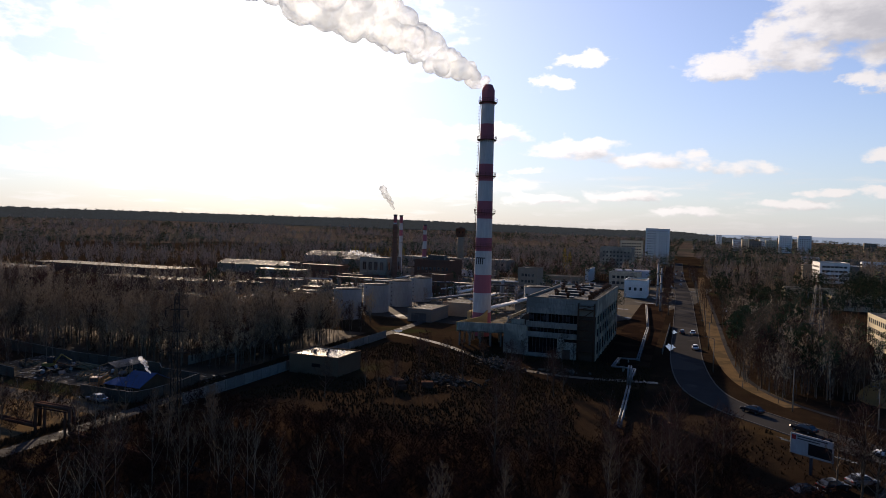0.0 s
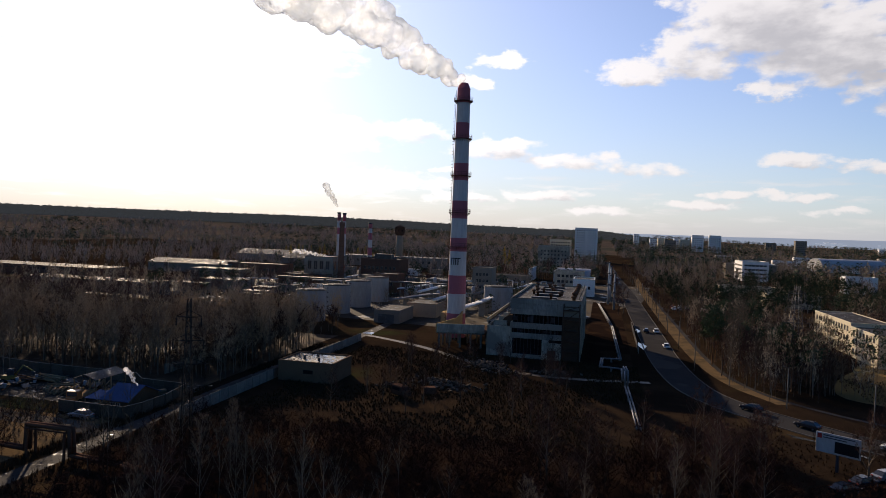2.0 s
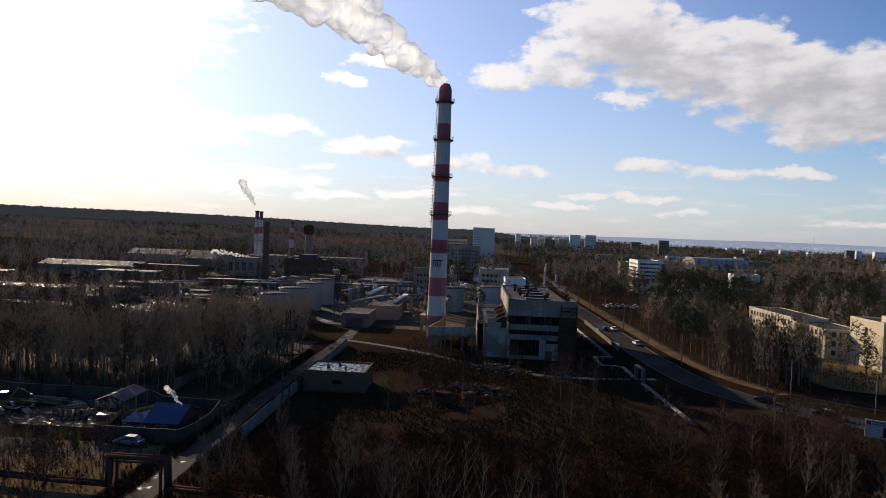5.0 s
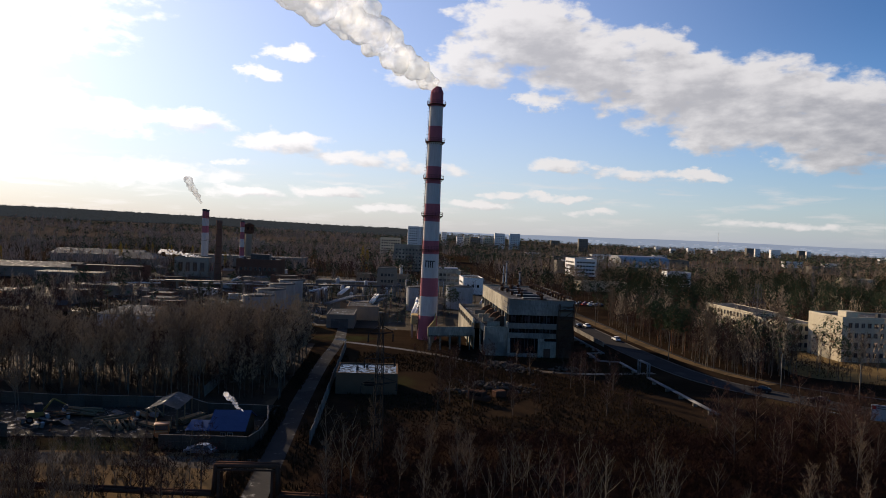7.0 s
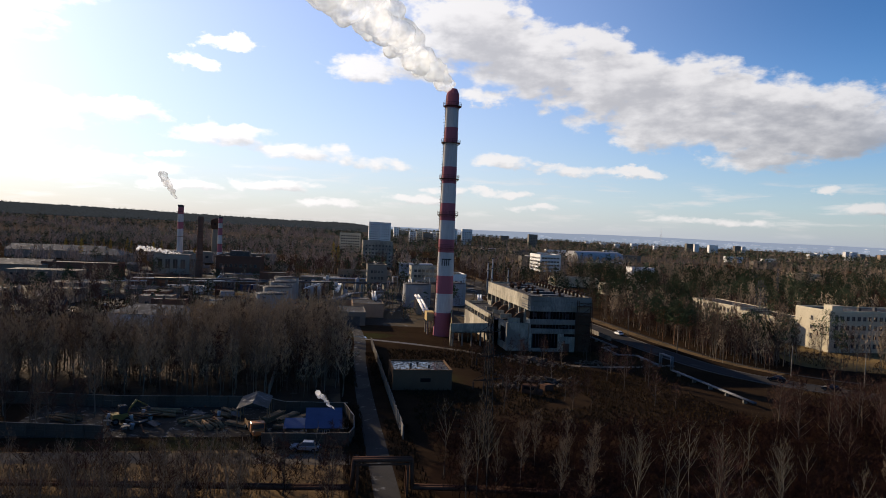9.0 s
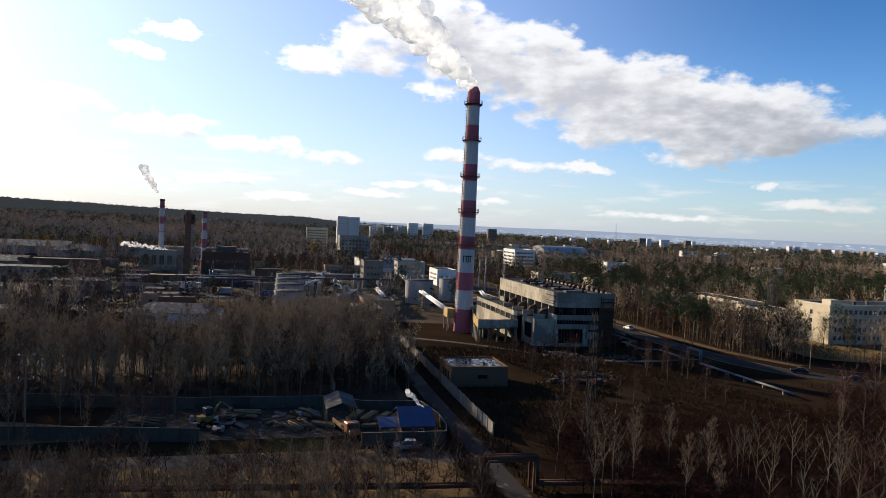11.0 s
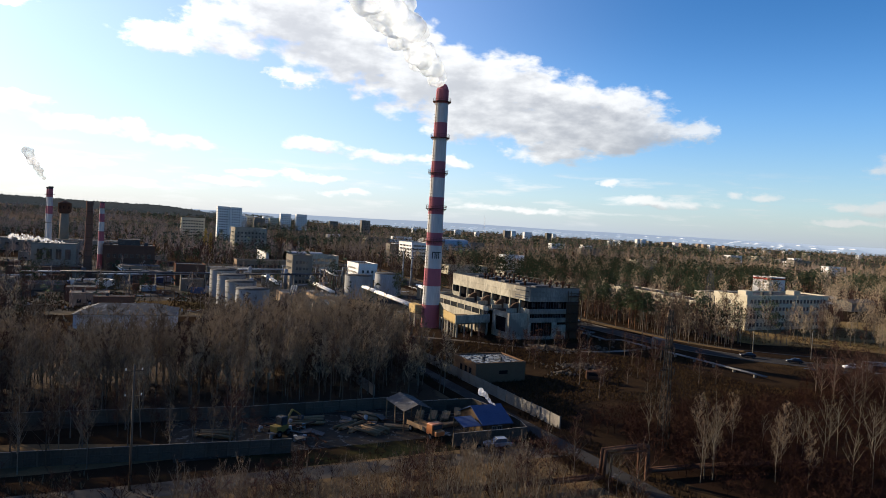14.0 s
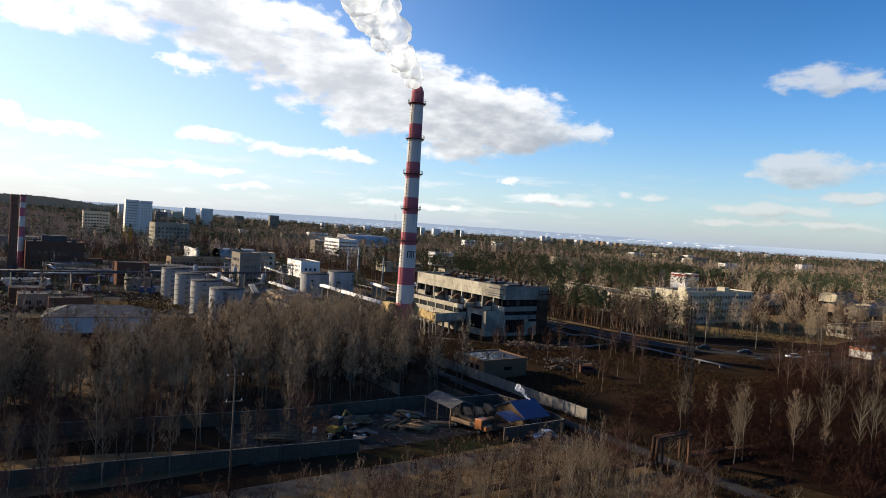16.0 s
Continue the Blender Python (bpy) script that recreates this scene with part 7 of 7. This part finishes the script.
# ---- smoke and steam ----
def steam(name, start, way, length, r0, r1, n, seed, label, sub=2, wob=.25, cell=.22, lump=(.35, .62), material="steam"):
    """A lumpy trail of steam that widens as it drifts."""
    rng = random.Random(seed)
    bm = bmesh.new()
    d = Vector(way).normalized()
    side = d.orthogonal().normalized()
    other = d.cross(side)
    for i in range(n):
        t = (i + rng.random()) / n
        r = r0 + (r1 - r0) * t ** .8
        a, q = rng.uniform(0, 6.28), r * math.sqrt(rng.random()) * .85
        sway = math.sin(t * 7 + seed) * r1 * wob * t
        c = Vector(start) + d * length * t + (side * math.cos(a) + other * math.sin(a)) * q + side * sway
        ball = r * rng.uniform(*lump)
        bmesh.ops.create_icosphere(bm, subdivisions=sub, radius=ball, matrix=Matrix.Translation(c))
    ob = tagged(part(name, bm, material), label, "smoke", kind="stuff")
    for o, big in ((ob, 1.0),):
        hull = o.modifiers.new("hull", "REMESH")
        hull.mode, hull.voxel_size, hull.use_smooth_shade = "VOXEL", r0 * cell * big, True
        soft = o.modifiers.new("soften", "SMOOTH")
        soft.factor, soft.iterations = .5, 9
        lumps = bpy.data.textures.new("lumps", "CLOUDS")
        lumps.noise_scale, lumps.noise_depth = r0 * 3.0 * big, 3
        bulge = o.modifiers.new("bulge", "DISPLACE")
        bulge.texture, bulge.strength, bulge.mid_level = lumps, r0 * (1.1 if r1 > 5 else .1), .5
    return ob


def steam_material(name, lo, hi, albedo, grain):
    m = bpy.data.materials.new(name)
    m.use_nodes = True
    t = m.node_tree
    t.nodes.remove(t.nodes["Principled BSDF"])
    dif, tra, add, clear_, mix = (t.nodes.new(k) for k in ("ShaderNodeBsdfDiffuse", "ShaderNodeBsdfTranslucent", "ShaderNodeMixShader", "ShaderNodeBsdfTransparent", "ShaderNodeMixShader"))
    dif.inputs[0].default_value = tra.inputs[0].default_value = albedo
    add.inputs[0].default_value = .62
    t.links.new(dif.outputs[0], add.inputs[1]), t.links.new(tra.outputs[0], add.inputs[2])
    co, n, r = t.nodes.new("ShaderNodeTexCoord"), t.nodes.new("ShaderNodeTexNoise"), t.nodes.new("ShaderNodeMapRange")
    n.inputs["Scale"].default_value, n.inputs["Detail"].default_value = grain, 6
    r.inputs[1].default_value, r.inputs[2].default_value, r.inputs[3].default_value, r.inputs[4].default_value = .36, .56, lo, hi
    t.links.new(co.outputs["Object"], n.inputs["Vector"]), t.links.new(n.outputs[0], r.inputs[0])
    t.links.new(r.outputs[0], mix.inputs[0]), t.links.new(clear_.outputs[0], mix.inputs[1]), t.links.new(add.outputs[0], mix.inputs[2])
    t.links.new(mix.outputs[0], t.nodes["Material Output"].inputs[0])
    return m


M["smoke"] = steam_material("grey_smoke", .08, .5, (.42, .43, .45, 1), .3)
M["steam"] = steam_material("white_steam", .42, .82, (.9, .96, 1.0, 1), .16)
M["wisp"] = steam_material("thin_white_steam", .04, .42, (.95, .96, .98, 1), .6)
steam("smoke_plume", (-63.6, 205.8, 81.2), (-.82, -.574, .47), 80, 1.5, 10.5, 190, 2, "white steam plume that drifts from the chimney mouth", sub=3, lump=(.42, .78))
steam("smoke_plume", (-199, 427.5, 48), (-.55, -.2, 1.0), 17, .8, 2.2, 34, 5, "thin grey smoke from the slim steel stacks", 3, lump=(.7, 1.1), material="smoke")
steam("smoke_plume", (-184, 378, 15.8), (-1, .1, .1), 24, .6, 1.6, 60, 6, "white steam that drifts over the works roof", 2, lump=(.35, .75), material="wisp")
steam("smoke_plume", (-98.8, 101, 4.0), (-.7, .1, .6), 4, .12, .5, 16, 7, "small white smoke from the blue house", 3, lump=(.7, 1.1), material="wisp")
steam("smoke_plume", (-94, 284, 2.5), (.4, -1, -.05), 24, .5, 1.4, 50, 8, "low white steam that leaks beside the tanks", 2, material="wisp")

# ---- far ridge ----
bm = bmesh.new()
prev = None
for k in range(121):
    az = radians(-80 + k * 1.5)
    x, y = -90 + 4720 * math.sin(az), 4720 * math.cos(az)
    h = 48 + 10 * noise.fractal((k * .09, 3.1, 0), .9, 2, 4) + 14 * max(0, math.sin((k * 1.5 - 72) / 60 * math.pi)) * (k * 1.5 > 72)
    cur = [bm.verts.new((x, y, -4)), bm.verts.new((x, y, h)), bm.verts.new((x * 1.01, y * 1.01, h - 3))]
    if prev:
        for i in range(2):
            bm.faces.new((prev[i], cur[i], cur[i + 1], prev[i + 1])).smooth = True
    prev = cur
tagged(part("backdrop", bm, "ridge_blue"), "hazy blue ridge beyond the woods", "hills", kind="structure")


# ---- the wooded ridge behind the works ----
def ease(x, a, b):
    u = min(1, max(0, (x - a) / (b - a)))
    return u * u * (3 - 2 * u)


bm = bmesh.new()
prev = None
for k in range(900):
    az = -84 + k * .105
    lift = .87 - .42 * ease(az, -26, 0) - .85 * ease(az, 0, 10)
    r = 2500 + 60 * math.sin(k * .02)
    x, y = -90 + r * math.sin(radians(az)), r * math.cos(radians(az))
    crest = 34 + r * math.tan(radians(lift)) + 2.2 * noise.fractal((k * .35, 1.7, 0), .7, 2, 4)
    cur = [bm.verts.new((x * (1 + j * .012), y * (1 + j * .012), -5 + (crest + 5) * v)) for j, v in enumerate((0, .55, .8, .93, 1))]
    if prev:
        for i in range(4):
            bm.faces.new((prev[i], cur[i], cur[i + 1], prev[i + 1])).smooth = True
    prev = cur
M["ridge_wood"] = mat("wooded_ridge_haze_glow", (.04, .04, .034), 1, dark=(.014, .016, .014), scale=.008, fine=.06, vary=0, bump=0, amount=1.0)
# a weak blue-grey emission stands in for the haze before the ridge
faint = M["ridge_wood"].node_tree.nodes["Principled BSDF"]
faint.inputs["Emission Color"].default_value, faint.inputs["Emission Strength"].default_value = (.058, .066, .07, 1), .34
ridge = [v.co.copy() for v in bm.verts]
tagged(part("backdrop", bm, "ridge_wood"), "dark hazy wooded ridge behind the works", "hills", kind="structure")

# ridge trees take the same glowing haze tone
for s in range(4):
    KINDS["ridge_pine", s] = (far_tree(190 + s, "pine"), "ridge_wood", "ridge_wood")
rng = random.Random(77)
rows, heights = [], {}
for k in range(6500):
    i, j, u = rng.randrange(899), min(3, int(4 * rng.random() ** .6)), rng.random()
    p = ridge[i * 5 + j].lerp(ridge[i * 5 + j + 1], u)
    heights[p.x, p.y] = p.z - 4.5
    rows.append(("ridge_pine", k % 4, p.x, p.y, rng.uniform(.3, .62), rng.uniform(0, 6.28)))
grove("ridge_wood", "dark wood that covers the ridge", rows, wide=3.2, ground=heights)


# ---- clutter of the works ----
rnd = random.Random(44)
taken = []
for k in range(110):
    x, y = rnd.uniform(-250, -75), rnd.uniform(240 if k > 74 else 296, 330 if k > 74 else 470)
    w, d, h = rnd.uniform(4, 16), rnd.uniform(4, 9), rnd.uniform(2.6, 5.2)
    if any(a - 3 < x + w and x < c + 3 and b - 3 < y + d and y < e + 3 for a, b, c, e in taken + FREE[15:25] + [(-112, 298, -64, 354), (-202, 372, -138, 440), (-440, 258, -222, 356), (-100, 240, -72, 356), (-136, 200, -108, 302)]):
        continue
    taken.append((x, y, x + w, y + d))
    if k % 3 == 0:
        gabled("low_shed", x, y, rnd.uniform(-6, 6), w, d, h * .8, 1.3, "small works shed with a weathered pitched roof", "shed", wall=rnd.choice(("grey_brick", "tan_brick", "brick", "concrete")))
    else:
        block("low_shed", x, y, x + w, y + d, h, "small flat-roofed works shed with dark openings", "shed", wall=rnd.choice(("grey_brick", "tan_brick", "brick", "concrete", "white")), roof=rnd.choice(("roof", "tin")), parapet=.15,
              front=(1, max(1, int(w / 4)), 1.3, 1.2, 1.0, 3), extras=[("roof_vent", "steel", w * .3, d * .4, h, w * .3 + .8, d * .4 + .8, h + 1.1)])


def scrap(x, y, n, seed):
    """A heap of beams, plates and drums."""
    root = thing("scrap_heap", pose(x, y, 0), "heap of rusty beams, sheets and drums", "scrap", "scrap heaps")
    rng = random.Random(seed)
    for i in range(n):
        m = pose(rng.gauss(0, 2.2), rng.gauss(0, 1.6), .2 + rng.random() * .7, rng.uniform(-15, 15), rng.uniform(-15, 15), rng.uniform(0, 180))
        kind = rng.random()
        if kind < .5:
            part("beam", boxes((-1.8, -.12, -.1, 1.8, .12, .1)), "rust", root).matrix_local = m
        elif kind < .8:
            part("sheet", boxes((-1.0, -.7, -.03, 1.0, .7, .03)), "tin", root).matrix_local = m
        else:
            part("drum", turned(bmesh.new(), [(.3, -.45), (.32, -.4), (.32, .4), (.3, .45)], 10), "tank", root).matrix_local = m


scrap(-133, 109.5, 14, 90)
scrap(-131.5, 105.5, 12, 91)
scrap(-120, 109, 10, 92)


def trestle(x, y, yaw, L, h):
    """A steel pipe trestle: portal frames, two beams, diagonal braces and pipes."""
    root = thing("pipe_trestle", pose(x, y, 0, 0, 0, yaw), "rusty steel trestle that carries pipes between works sheds", "trestle", "pipe trestles")
    n = max(2, int(L / 6))
    leg = mesh("leg", tube(bmesh.new(), (0, 0, -.1), (0, 0, h), .14, sides=5), "rust")
    for i in range(n + 1):
        for side in (-1, 1):
            share("leg", leg, pose(L * i / n, side * 1.1, 0), root)
        part("portal_beam", boxes((L * i / n - .12, -1.4, h, L * i / n + .12, 1.4, h + .22)), "rust", root)
        if i < n:
            part("brace", tube(bmesh.new(), (L * i / n, -1.1, .3), (L * (i + 1) / n, -1.1, h - .2), .06, sides=4), "rust", root)
    for k, (o, r, m) in enumerate(((-.9, .26, "tank"), (-.1, .2, "pipe"), (.6, .32, "white"))):
        part("pipe", tube(bmesh.new(), (-1, o, h + .22 + r), (L + 1, o, h + .22 + r), r, sides=8), m, root)


for x, y, yaw, L, h in ((-166, 322, 14, 40, 5), (-128, 334, -8, 34, 5.5), (-196, 336, 4, 30, 4.5), (-112, 300, 78, 36, 5), (-158, 346, 96, 26, 5), (-104, 352, 12, 30, 6), (-60, 330, 84, 40, 5.5), (-212, 312, 20, 26, 4.5)):
    trestle(x, y, yaw, L, h)


def container(x, y, yaw, paint, word):
    """A ribbed steel box with doors."""
    root = thing("container", pose(x, y, 0, 0, 0, yaw), word + " steel container among the works sheds", "container", "works containers")
    part("body", boxes((0, 0, .15, 6, 2.4, 2.6), bevel=.04), paint, root)
    rib = mesh("rib", boxes((-.05, -.05, .2, .05, 0, 2.5)), paint)
    for k in range(11):
        share("rib", rib, pose(.5 + k * .5, 0, 0), root)
    part("door", boxes((-.06, .1, .25, 0, 1.15, 2.5), (-.06, 1.25, .25, 0, 2.3, 2.5)), paint, root)
    part("foot", boxes((.2, .2, 0, .6, 2.2, .15), (5.4, .2, 0, 5.8, 2.2, .15)), "steel", root)


rng = random.Random(31)
for k in range(16):
    paint, word = (("white", "white"), ("tank", "grey"), ("rust", "rusty"), ("blue", "blue"))[k % 4]
    container(rng.uniform(-205, -125), rng.uniform(296, 362), rng.uniform(0, 180), paint, word)
rubble(-168, 318, 9, 3, 70, "pale broken beams and slabs beside the pipe rack", 15)
rubble(-196, 352, 8, 3, 50, "pale slabs dumped in front of the works hall", 0)
for k in range(30):
    scrap(rnd.uniform(-225, -90), rnd.uniform(240, 360), 9, k)

# houses between the woods
rnd = random.Random(91)
for k in range(26):
    az, r = radians(rnd.uniform(12, 62)), rnd.uniform(520, 1500)
    x, y = -90 + r * math.sin(az), r * math.cos(az)
    w, d, h = rnd.uniform(16, 44), rnd.uniform(10, 14), rnd.uniform(9, 13)
    wall = rnd.choice(("plaster", "white", "grey_brick", "white"))
    block("low_building", x, y, x + w, y + d, h, "pale low building half hidden in the woods", "building", wall=wall, roof="tin", parapet=.3, group="buildings in the woods", front=(2, max(2, int(w / 11)), 2.6, 1.5, 2.4, 3.6))
